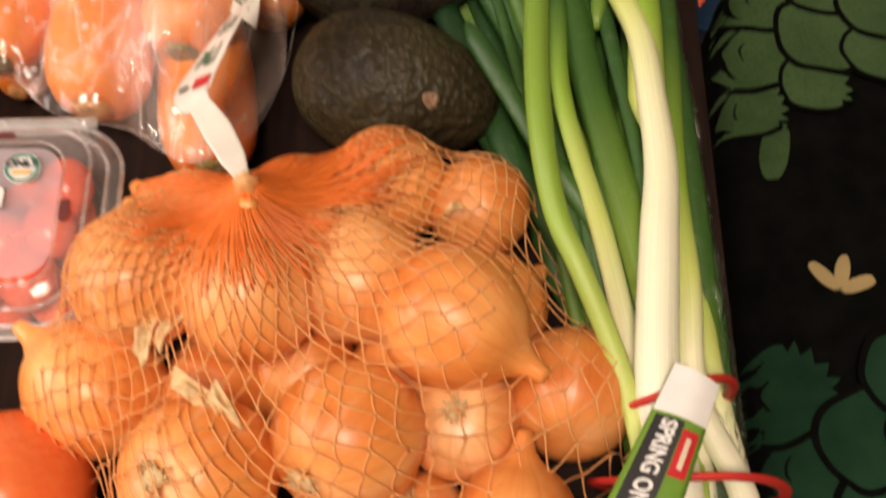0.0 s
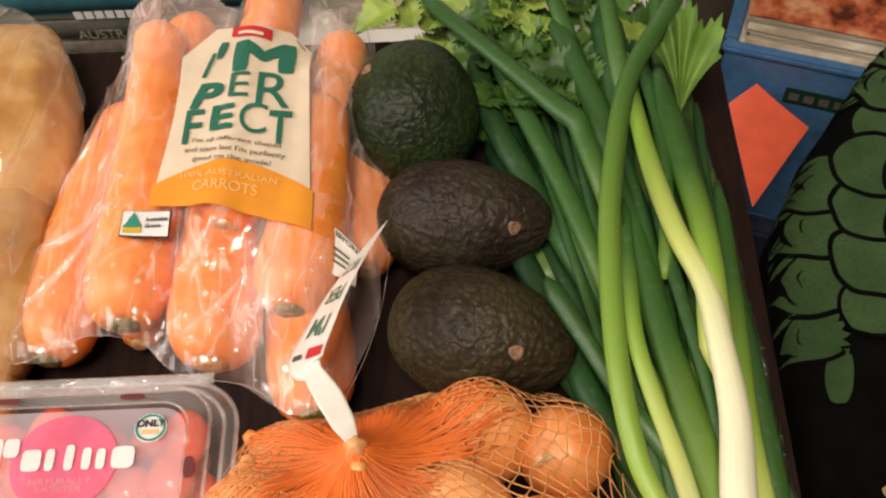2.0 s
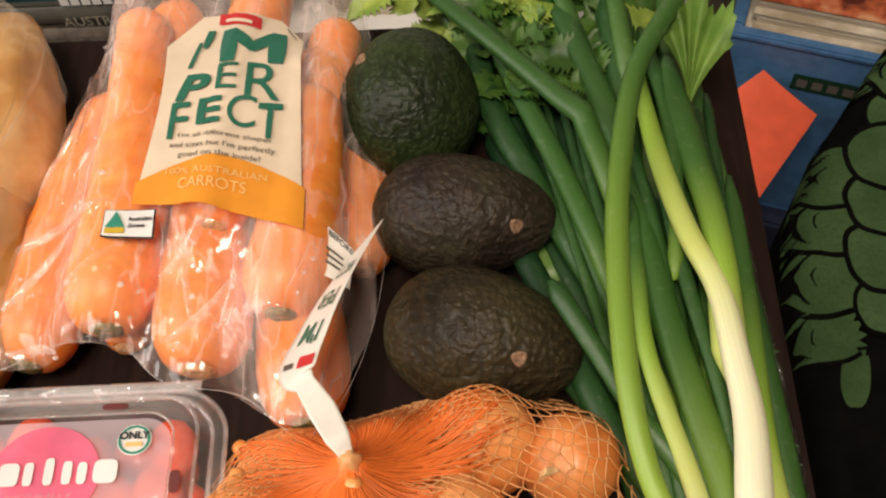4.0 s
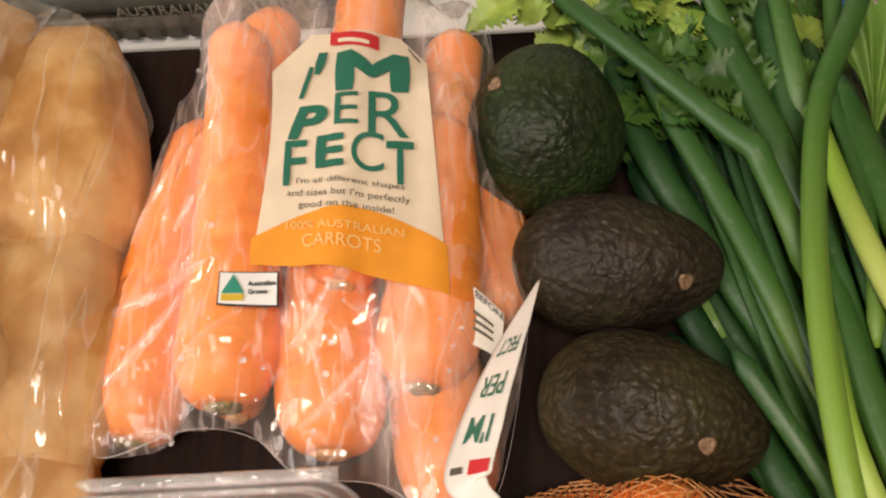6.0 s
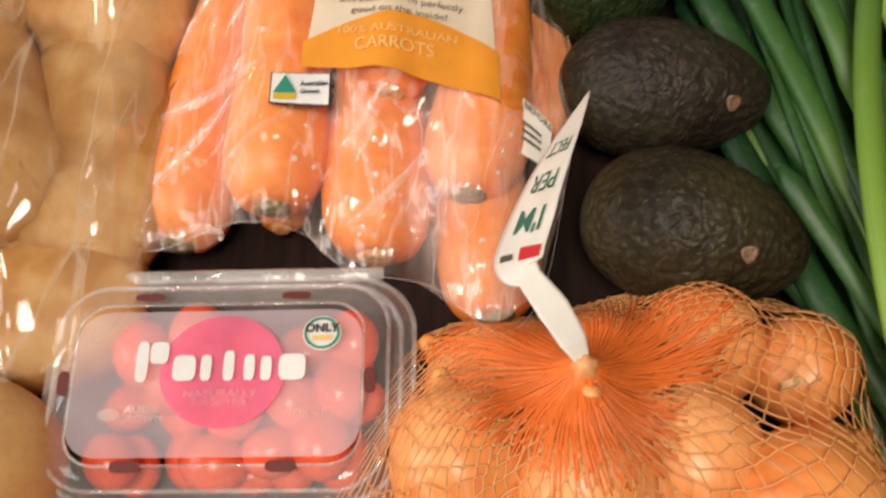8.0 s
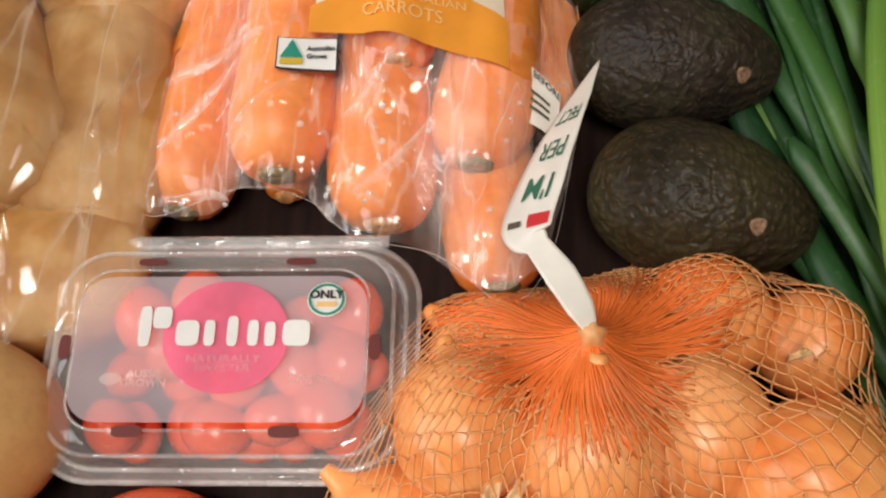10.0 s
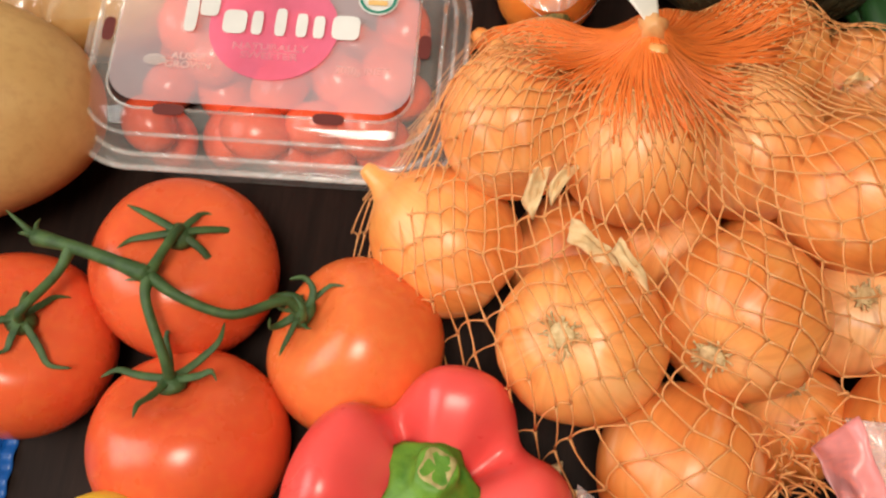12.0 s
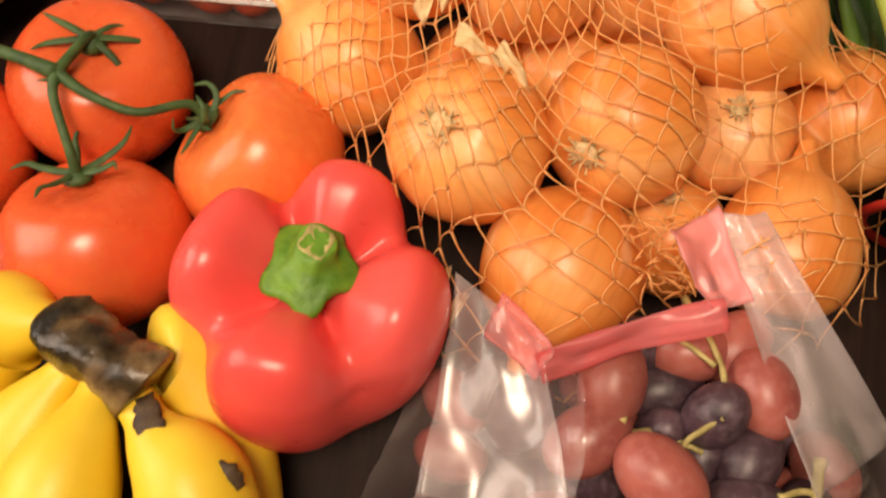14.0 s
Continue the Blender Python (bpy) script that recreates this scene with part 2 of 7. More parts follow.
def avocado_skin(name, dark, mid, light, rough=0.47):
    """Pebbled skin: blunt bumps of two sizes, lighter on their crowns, with fine pale specks."""
    m, nt, p = nodes_of(name)
    warp = noise_node(nt, 90, detail=3)
    tc, add, vor = nt.nodes.new("ShaderNodeTexCoord"), nt.nodes.new("ShaderNodeVectorMath"), nt.nodes.new("ShaderNodeTexVoronoi")
    sc = nt.nodes.new("ShaderNodeVectorMath")
    sc.operation, sc.inputs[3].default_value = "SCALE", 0.010
    nt.links.new(warp.outputs["Color"], sc.inputs[0])
    nt.links.new(tc.outputs["Object"], add.inputs[0])
    nt.links.new(sc.outputs[0], add.inputs[1])
    vor.feature = "SMOOTH_F1"
    vor.inputs["Scale"].default_value = 300
    nt.links.new(add.outputs[0], vor.inputs["Vector"])
    crown = ramp_node(nt, vor.outputs["Distance"], [(0.10, (1, 1, 1)), (0.62, (0, 0, 0))]).outputs[0]
    base = ramp_node(nt, noise_node(nt, 26, detail=5).outputs[0], [(0.32, dark), (0.52, mid), (0.72, light)]).outputs[0]
    base = mixed(nt, 1.0, base, mixed(nt, crown, (0.62, 0.62, 0.62), (1.25, 1.22, 1.15)), "MULTIPLY")
    speck = ramp_node(nt, noise_node(nt, 620, detail=2).outputs[0], [(0.64, (0, 0, 0)), (0.72, (0.55, 0.55, 0.55))]).outputs[0]
    base = mixed(nt, speck, base, (0.10, 0.085, 0.045))
    nt.links.new(base, p.inputs["Base Color"])
    p.inputs["Roughness"].default_value = rough
    p.inputs["Specular IOR Level"].default_value = 0.28
    first = bumped(nt, p, crown, 0.6, 0.0013)
    bumped(nt, p, noise_node(nt, 500, detail=3).outputs[0], 0.25, 0.0006, first)
    return m


M["avocado_green"] = avocado_skin("green_avocado_skin", (0.012, 0.018, 0.007), (0.018, 0.032, 0.010), (0.029, 0.050, 0.013))
M["avocado"] = avocado_skin("avocado_skin", (0.022, 0.016, 0.008), (0.038, 0.029, 0.014), (0.050, 0.043, 0.018))
M["avocado_ripe"] = avocado_skin("ripe_avocado_skin", (0.021, 0.014, 0.011), (0.035, 0.025, 0.017), (0.040, 0.037, 0.019), 0.50)
M["stem_button"] = surface("stem_button", [(0.3, (0.14, 0.075, 0.04)), (0.7, (0.36, 0.22, 0.13))], 500, rough=0.8, bump=0.6, bump_scale=700)
M["tomato_orange"] = surface("orange_red_tomato_skin", [(0.3, (0.78, 0.15, 0.04)), (0.7, (0.84, 0.215, 0.06))], 16, rough=0.27, bump=0.03, bump_scale=220, sub=0.2, fine=(0.84, 0.24, 0.06), fine_scale=260)
M["tomato"] = surface("tomato_skin", [(0.3, (0.72, 0.085, 0.028)), (0.7, (0.81, 0.16, 0.052))], 16, rough=0.27, bump=0.03, bump_scale=220, sub=0.2, fine=(0.80, 0.15, 0.04), fine_scale=260, varied=0.05)
M["cherry"] = surface("cherry_tomato_skin", [(0.3, (0.70, 0.075, 0.025)), (0.7, (0.82, 0.14, 0.06))], 30, rough=0.25, bump=0.03, sub=0.12, varied=0.12)
M["pepper"] = surface("pepper_skin", [(0.3, (0.84, 0.080, 0.072)), (0.7, (0.90, 0.125, 0.115))], 16, rough=0.3, bump=0.05, bump_scale=120, sub=0.12)
M["green"] = surface("green_stem", [(0.3, (0.045, 0.15, 0.010)), (0.7, (0.16, 0.34, 0.030))], 120, rough=0.5, bump=0.4, bump_scale=400)
M["vine"] = surface("tomato_vine", [(0.3, (0.020, 0.055, 0.014)), (0.7, (0.065, 0.13, 0.035))], 150, rough=0.6, bump=0.4, bump_scale=600)
M["banana"] = surface("banana_peel", [(0.3, (0.80, 0.52, 0.030)), (0.7, (0.88, 0.66, 0.075))], 22, rough=0.42, bump=0.12, bump_scale=160, sub=0.08)
M["banana_crown"] = surface("banana_crown", [(0.34, (0.012, 0.009, 0.005)), (0.46, (0.060, 0.036, 0.015)), (0.58, (0.17, 0.105, 0.050)), (0.76, (0.38, 0.28, 0.12))], 60, rough=0.28, bump=0.6, bump_scale=190, distance=0.0012)
M["bruise"] = surface("banana_bruise", [(0.3, (0.02, 0.01, 0.005)), (0.7, (0.09, 0.045, 0.012))], 300, rough=0.6, bump=0.3)
M["grape_red"] = surface("red_grape_skin", [(0.3, (0.26, 0.060, 0.055)), (0.7, (0.40, 0.115, 0.09))], 50, rough=0.38, bump=0.05, sub=0.15, fine=(0.40, 0.15, 0.13), fine_scale=300, varied=0.18)
M["grape_dark"] = surface("dark_grape_skin", [(0.3, (0.032, 0.016, 0.024)), (0.7, (0.085, 0.045, 0.06))], 90, rough=0.42, bump=0.05, fine=(0.16, 0.11, 0.13), fine_scale=260, varied=0.2)
M["grape_stem"] = surface("grape_stem", [(0.3, (0.26, 0.20, 0.06)), (0.7, (0.55, 0.46, 0.19))], 160, rough=0.6, bump=0.3)
M["squash"] = surface("squash_skin", [(0.3, (0.55, 0.32, 0.115)), (0.7, (0.66, 0.42, 0.17))], 24, rough=0.5, bump=0.08, bump_scale=140, fine=(0.5, 0.28, 0.1), fine_scale=240)
M["bread"] = surface("bread_crust", [(0.3, (0.25, 0.098, 0.016)), (0.5, (0.43, 0.20, 0.040)), (0.72, (0.62, 0.36, 0.125))], 26, rough=0.6, bump=0.25, bump_scale=90, distance=0.002, fine=(0.62, 0.42, 0.19), fine_scale=45, varied=0.12)
# The darkest end of the stalk run also paints the shade between stalks.
M["stalk"] = along_surface("spring_onion_stalk", [(0.0, (0.88, 0.87, 0.74)), (0.27, (0.82, 0.82, 0.54)), (0.36, (0.60, 0.68, 0.19)), (0.46, (0.27, 0.44, 0.05)), (0.6, (0.044, 0.125, 0.021)), (0.8, (0.022, 0.076, 0.018)), (1.0, (0.006, 0.034, 0.011))])
M["celery_stalk"] = along_surface("celery_stalk", [(0.0, (0.15, 0.27, 0.06)), (1.0, (0.035, 0.11, 0.02))])
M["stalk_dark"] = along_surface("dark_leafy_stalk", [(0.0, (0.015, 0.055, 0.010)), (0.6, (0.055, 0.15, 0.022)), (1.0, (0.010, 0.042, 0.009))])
M["leaf"] = surface("celery_leaf", [(0.3, (0.018, 0.070, 0.009)), (0.7, (0.085, 0.19, 0.024))], 60, rough=0.5, bump=0.3, bump_scale=300, sub=0.1, varied=0.3)
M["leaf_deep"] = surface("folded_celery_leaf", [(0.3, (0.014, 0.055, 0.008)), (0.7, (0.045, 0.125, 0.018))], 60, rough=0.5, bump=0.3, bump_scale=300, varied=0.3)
M["leaf_fan"] = surface("fresh_celery_leaf", [(0.3, (0.075, 0.17, 0.022)), (0.7, (0.16, 0.28, 0.045))], 60, rough=0.5, bump=0.3, bump_scale=300, sub=0.1)
M["leaf_pale"] = surface("pale_celery_leaf", [(0.3, (0.12, 0.22, 0.026)), (0.7, (0.32, 0.41, 0.075))], 60, rough=0.5, bump=0.3, bump_scale=300, sub=0.1, varied=0.2)
# Streaks and haze patches of the bags partly stand for highlights on the film.
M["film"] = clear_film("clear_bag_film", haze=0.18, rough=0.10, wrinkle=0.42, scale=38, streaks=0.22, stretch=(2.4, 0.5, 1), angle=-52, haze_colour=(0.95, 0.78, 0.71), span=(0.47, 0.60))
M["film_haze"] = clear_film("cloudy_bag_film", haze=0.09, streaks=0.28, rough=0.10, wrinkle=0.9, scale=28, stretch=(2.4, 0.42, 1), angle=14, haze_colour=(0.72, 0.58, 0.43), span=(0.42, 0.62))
M["film_grape"] = clear_film("grape_bag_film", haze=0.11, streaks=0.10, rough=0.16, wrinkle=0.25, scale=16, haze_colour=(0.80, 0.70, 0.70), gloss=0.8)
M["film_flap"] = clear_film("bag_flap_film", haze=0.26, streaks=0.12, rough=0.26, wrinkle=0.10, scale=18, haze_colour=(0.72, 0.62, 0.63), gloss=0.9)
M["film_sleeve"] = clear_film("celery_sleeve_film", haze=0.07, rough=0.12, wrinkle=0.9, scale=130, streaks=0.16, stretch=(2.2, 0.7, 1), angle=12, haze_colour=(0.46, 0.58, 0.42), gloss=0.6, span=(0.45, 0.65))
M["film_fold"] = clear_film("folded_bag_film", haze=0.20, streaks=0.2, rough=0.10, wrinkle=0.3, scale=40, haze_colour=(0.95, 0.82, 0.76))
M["faint"] = clear_film("faint_print", haze=0.30, rough=0.3, wrinkle=0.02, haze_colour=(0.9, 0.76, 0.70), gloss=0.4)
# Wall and rim haze also paints in the plastic's reflections and bright edges.
M["punnet"] = clear_film("clear_punnet_plastic", tint=(0.95, 0.94, 0.95), haze=0.14, rough=0.05, wrinkle=0.05, scale=25)
# The lid's pale haze is reflected ceiling light, put in as colour.
M["punnet_top"] = clear_film("lid_sheen_plastic", haze=0.36, rough=0.12, wrinkle=0.03, scale=25, haze_colour=(0.84, 0.70, 0.75), span=(0.1, 0.9))
M["punnet_rim"] = clear_film("punnet_rim_plastic", tint=(0.9, 0.91, 0.93), haze=0.24, rough=0.08, wrinkle=0.35, scale=60)
M["slot"] = plain("painted_slot_shade", (0.13, 0.016, 0.012), 0.6)
M["pink"] = clear_film("pink_print", tint=(0.98, 0.45, 0.52), haze=0.66, rough=0.3, wrinkle=0.02, haze_colour=(0.97, 0.22, 0.36), gloss=0.5, span=(0.0, 1.0))
M["pink_film"] = clear_film("pink_red_bag_print", tint=(0.97, 0.45, 0.45), haze=0.46, rough=0.28, wrinkle=0.12, scale=16, haze_colour=(0.96, 0.30, 0.31), gloss=0.5)
M["pink_pale"] = clear_film("pale_pink_bag_film", tint=(0.98, 0.62, 0.62), haze=0.36, rough=0.3, wrinkle=0.12, scale=16, haze_colour=(0.95, 0.46, 0.46), gloss=0.5)
M["white"] = plain("white_print", (0.82, 0.80, 0.77), 0.5)
M["cream"] = plain("cream_label", (0.80, 0.66, 0.49), 0.35, 0.1)
M["orange"] = plain("orange_print", (0.86, 0.33, 0.03), 0.35, 0.05)
M["pale_orange"] = plain("pale_orange_print", (0.88, 0.55, 0.2), 0.4)
M["teal"] = plain("green_print", (0.018, 0.15, 0.095), 0.4)
M["brown_ink"] = plain("brown_ink", (0.10, 0.085, 0.06), 0.5)
M["red"] = plain("red_print", (0.62, 0.03, 0.035), 0.4)
M["band"] = plain("red_rubber_band", (0.62, 0.035, 0.025), 0.5, 0.15)
M["black"] = plain("black_print", (0.02, 0.02, 0.02), 0.45)
M["card_green"] = plain("green_card", (0.16, 0.33, 0.04), 0.4)
M["badge_gold"] = plain("gold_print", (0.62, 0.42, 0.03), 0.4)
M["badge_green"] = plain("sea_green_print", (0.03, 0.26, 0.18), 0.4)
M["tag"] = plain("white_tag_plastic", (0.84, 0.80, 0.72), 0.35, 0.08)
M["fabric"] = surface("black_woven_cloth", [(0.3, (0.0022, 0.0026, 0.0022)), (0.7, (0.0055, 0.0055, 0.0052))], 60, rough=0.9, bump=0.4, bump_scale=900, spec=0.03)
M["print_leaf"] = surface("green_leaf_print", [(0.3, (0.038, 0.074, 0.030)), (0.7, (0.066, 0.118, 0.048))], 35, rough=0.9, bump=0.4, bump_scale=900, spec=0.03, fine=(0.03, 0.06, 0.02), fine_scale=500)
M["print_teal"] = surface("teal_leaf_print", [(0.3, (0.008, 0.030, 0.016)), (0.7, (0.016, 0.052, 0.028))], 35, rough=0.9, bump=0.4, bump_scale=900, spec=0.03)
M["print_yellow"] = plain("yellow_flower_print", (0.40, 0.29, 0.13), 0.85, 0.3, 900)
M["blue_box"] = surface("blue_woven_plastic", [(0.3, (0.05, 0.14, 0.30)), (0.7, (0.085, 0.22, 0.43))], 60, rough=0.5, bump=0.5, bump_scale=260)
M["paper_orange"] = plain("orange_paper", (1.0, 0.15, 0.065), 0.55, 0.05)
M["paper"] = surface("page_edges", [(0.35, (0.42, 0.34, 0.23)), (0.65, (0.76, 0.70, 0.58))], 30, (1, 1, 60), 0.8, 0.3, 200, (1, 1, 30))
M["cover_art"] = surface("printed_magazine_cover", [(0.35, (0.10, 0.02, 0.012)), (0.5, (0.55, 0.13, 0.05)), (0.68, (0.75, 0.40, 0.22))], 45, rough=0.35, bump=0.05)
M["book_teal"] = surface("teal_book_cloth", [(0.3, (0.008, 0.055, 0.07)), (0.7, (0.015, 0.09, 0.11))], 50, rough=0.6, bump=0.2, bump_scale=500)
M["book_grey"] = surface("grey_olive_book_cloth", [(0.3, (0.040, 0.038, 0.028)), (0.7, (0.075, 0.070, 0.052))], 50, rough=0.6, bump=0.2, bump_scale=500)
M["book_brown"] = surface("brown_book_cloth", [(0.3, (0.05, 0.035, 0.025)), (0.7, (0.16, 0.13, 0.10))], 70, rough=0.6, bump=0.2, bump_scale=500)
M["book_blue"] = surface("navy_book_cloth", [(0.3, (0.012, 0.018, 0.04)), (0.7, (0.03, 0.04, 0.08))], 50, rough=0.6, bump=0.2)
M["lettering"] = plain("pale_lettering", (0.36, 0.33, 0.25), 0.5)
M["dull_lettering"] = plain("dull_lettering", (0.13, 0.12, 0.10), 0.6)
M["white_paint"] = surface("white_painted_wood", [(0.3, (0.62, 0.61, 0.58)), (0.7, (0.74, 0.73, 0.70))], 18, rough=0.5, bump=0.08, bump_scale=120)
M["wall"] = surface("tan_plaster", [(0.3, (0.26, 0.22, 0.17)), (0.7, (0.33, 0.28, 0.22))], 4, rough=0.8, bump=0.15, bump_scale=160)
M["floor"] = surface("brown_floor_boards", [(0.3, (0.12, 0.07, 0.04)), (0.7, (0.22, 0.13, 0.07))], 6, (8, 1, 1), 0.5, 0.2, 60, (8, 1, 1))
M["blue_plastic"] = plain("bright_blue_plastic", (0.012, 0.12, 0.48), 0.35)


# ---- building helpers ----
AT = {}


def thing(name, loc, label, category, group="", kind=""):
    e = new(name)
    e.empty_display_size = 0.02
    e.location = loc
    AT[e] = Vector(loc)
    return tagged(e, label, category, group, kind)


def part(name, bm, material, parent=None, label="", smooth=True):
    """Links a bmesh, in world places, as one mesh under a thing or a part."""
    base = AT[parent] if parent is not None else Vector()
    bmesh.ops.translate(bm, verts=bm.verts, vec=-base)
    me = bpy.data.meshes.new(name)
    for f in bm.faces:
        f.smooth = smooth
    bm.normal_update()
    bm.to_mesh(me)
    bm.free()
    me.materials.append(material)
    ob = new(name, me)
    ob.parent = parent
    if "film" in material.name or "plastic" in material.name:
        ob.visible_shadow = material in (M["tag"], M["blue_plastic"], M["blue_box"])
    AT[ob] = base
    return tagged(ob, label)


def solid(name, bm, material, label, category, group="", kind="", loc=None, smooth=True):
    """A thing that is one mesh, its origin at loc."""
    loc = Vector(loc or (0, 0, 0))
    bmesh.ops.translate(bm, verts=bm.verts, vec=-loc)
    me = bpy.data.meshes.new(name)
    for f in bm.faces:
        f.smooth = smooth
    bm.to_mesh(me)
    bm.free()
    me.materials.append(material)
    ob = new(name, me)
    ob.location = loc
    AT[ob] = loc
    return tagged(ob, label, category, group, kind)


def box(x0, x1, y0, y1, z0, z1, bevel=0.0):
    bm = bmesh.new()
    bmesh.ops.create_cube(bm, size=1)
    bmesh.ops.transform(bm, matrix=Matrix.Translation(((x0 + x1) / 2, (y0 + y1) / 2, (z0 + z1) / 2)) @ Matrix.Diagonal((x1 - x0, y1 - y0, z1 - z0, 1)), verts=bm.verts)
    if bevel:
        bmesh.ops.bevel(bm, geom=bm.edges, offset=bevel, segments=2, affect="EDGES")
    return bm


def lathe(prof, segs=32, fn=None):
    """Turns a profile of (radius, height) round z; fn(r, z, a) may reshape it."""
    bm = bmesh.new()
    rings = []
    for r, z in prof:
        ring = []
        for k in range(segs):
            a = 2 * math.pi * k / segs
            rr, zz = fn(r, z, a) if fn else (r, z)
            ring.append(bm.verts.new((rr * math.cos(a), rr * math.sin(a), zz)))
        rings.append(ring)
    for p, q in zip(rings, rings[1:]):
        for k in range(segs):
            bm.faces.new((p[k], p[(k + 1) % segs], q[(k + 1) % segs], q[k]))
    bm.faces.new(rings[0][::-1])
    bm.faces.new(rings[-1])
    return bm


def aim(loc, way):
    """A pose whose z axis points along way."""
    return Matrix.Translation(loc) @ Vector(way).normalized().to_track_quat("Z", "Y").to_matrix().to_4x4()


def placed(bm, m):
    bmesh.ops.transform(bm, matrix=m, verts=bm.verts)
    return bm


def curve_points(pts, per=8):
    """Catmull-Rom through the points."""
    p = [Vector(v) for v in pts]
    p = [2 * p[0] - p[1]] + p + [2 * p[-1] - p[-2]]
    out = []
    for i in range(1, len(p) - 2):
        a, b, c, d = p[i - 1:i + 3]
        for k in range(per):
            t = k / per
            out.append(0.5 * (2 * b + (c - a) * t + (2 * a - 5 * b + 4 * c - d) * t * t + (3 * b - a - 3 * c + d) * t ** 3))
    return out + [p[-2]]


def tube(pts, radius, segs=10, per=8, v0=0.0, v1=1.0, flat=1.0, into=None):
    """A tube along the points; radius is a number or a function of 0..1. Keeps 'along' and 'around' for the material."""
    line = curve_points(pts, per) if per else [Vector(v) for v in pts]
    bm = into or bmesh.new()
    la = bm.verts.layers.float.get("along") or bm.verts.layers.float.new("along")
    lr = bm.verts.layers.float.get("around") or bm.verts.layers.float.new("around")
    n = len(line)
    side, rings = None, []
    for i, c in enumerate(line):
        d = (line[min(i + 1, n - 1)] - line[max(i - 1, 0)]).normalized()
        if side is None:
            side = d.cross(Vector((0, 0, 1)) if abs(d.z) < 0.9 else Vector((1, 0, 0))).normalized()
        side = (side - d * side.dot(d)).normalized()
        up = side.cross(d)
        u = i / (n - 1)
        r = radius(u) if callable(radius) else radius
        ring = []
        for k in range(segs):
            a = 2 * math.pi * k / segs
            v = bm.verts.new(c + side * (r * math.cos(a)) + up * (r * flat * math.sin(a)))
            v[la], v[lr] = v0 + (v1 - v0) * u, abs(k / segs - 0.5) * 2
            ring.append(v)
        rings.append(ring)
    for p, q in zip(rings, rings[1:]):
        for k in range(segs):
            bm.faces.new((p[k], p[(k + 1) % segs], q[(k + 1) % segs], q[k]))
    bm.faces.new(rings[0][::-1])
    bm.faces.new(rings[-1])
    return bm


def sheet(fn, nu, nv, keep=None, thick=0.0):
    """A surface of points fn(u, v), u and v from 0 to 1; faces where keep(u, v)."""
    bm = bmesh.new()
    g = [[bm.verts.new(fn(i / nu, j / nv)) for j in range(nv + 1)] for i in range(nu + 1)]
    for i in range(nu):
        for j in range(nv):
            if keep is None or keep((i + 0.5) / nu, (j + 0.5) / nv):
                bm.faces.new((g[i][j], g[i + 1][j], g[i + 1][j + 1], g[i][j + 1]))
    loose = [v for v in bm.verts if not v.link_faces]
    bmesh.ops.delete(bm, geom=loose, context="VERTS")
    if thick:
        bmesh.ops.solidify(bm, geom=bm.faces[:], thickness=thick)
    return bm


def patch(a, b, c, d, nu=10, nv=10, bulge=0.0, ripple=0.0, seed=0, thick=0.0004):
    """A bent sheet with corners a, b (first edge) and d, c (opposite edge)."""
    a, b, c, d = (Vector(v) for v in (a, b, c, d))
    nrm = (b - a).cross(d - a).normalized()

    def fn(u, v):
        p = (a * (1 - u) + b * u) * (1 - v) + (d * (1 - u) + c * u) * v
        h = bulge * 4 * u * (1 - u) + ripple * noise.noise(Vector((u * 3 + seed, v * 3, seed * 1.7)))
        return p + nrm * h
    return sheet(fn, nu, nv, thick=thick)


class Drape:
    """A skin stretched over things lying on the table: their top heights on a grid, bridged like a taut film."""

    def __init__(self, x0, x1, y0, y1, step=0.003):
        self.x0, self.y0, self.step = x0, y0, step
        self.nx, self.ny = int((x1 - x0) / step) + 1, int((y1 - y0) / step) + 1
        self.h = np.zeros((self.nx, self.ny))
        self.gx, self.gy = np.meshgrid(x0 + step * np.arange(self.nx), y0 + step * np.arange(self.ny), indexing="ij")

    def ball(self, c, r, rz=None):
        d = 1 - ((self.gx - c[0]) ** 2 + (self.gy - c[1]) ** 2) / r ** 2
        self.h = np.maximum(self.h, np.where(d > 0, c[2] + (rz or r) * np.sqrt(np.maximum(d, 0)), 0))

    def rod(self, a, b, ra, rb):
        a, b = np.array(a), np.array(b)
        for t in np.linspace(0, 1, 40):
            self.ball(a + (b - a) * t, ra + (rb - ra) * t)

    def relax(self, rounds, sag=0.0):
        solid_h, h = self.h.copy(), self.h.copy()
        for _ in range(rounds):
            m = h.copy()
            m[1:-1, 1:-1] = (h[2:, 1:-1] + h[:-2, 1:-1] + h[1:-1, 2:] + h[1:-1, :-2]) / 4 - sag
            h = np.maximum(solid_h, m)
        self.h = h
        return self

    def z(self, x, y):
        u = min(max((x - self.x0) / self.step, 0), self.nx - 1.001)
        v = min(max((y - self.y0) / self.step, 0), self.ny - 1.001)
        i, j = int(u), int(v)
        u, v = u - i, v - j
        h = self.h
        return float((h[i, j] * (1 - u) + h[i + 1, j] * u) * (1 - v) + (h[i, j + 1] * (1 - u) + h[i + 1, j + 1] * u) * v)


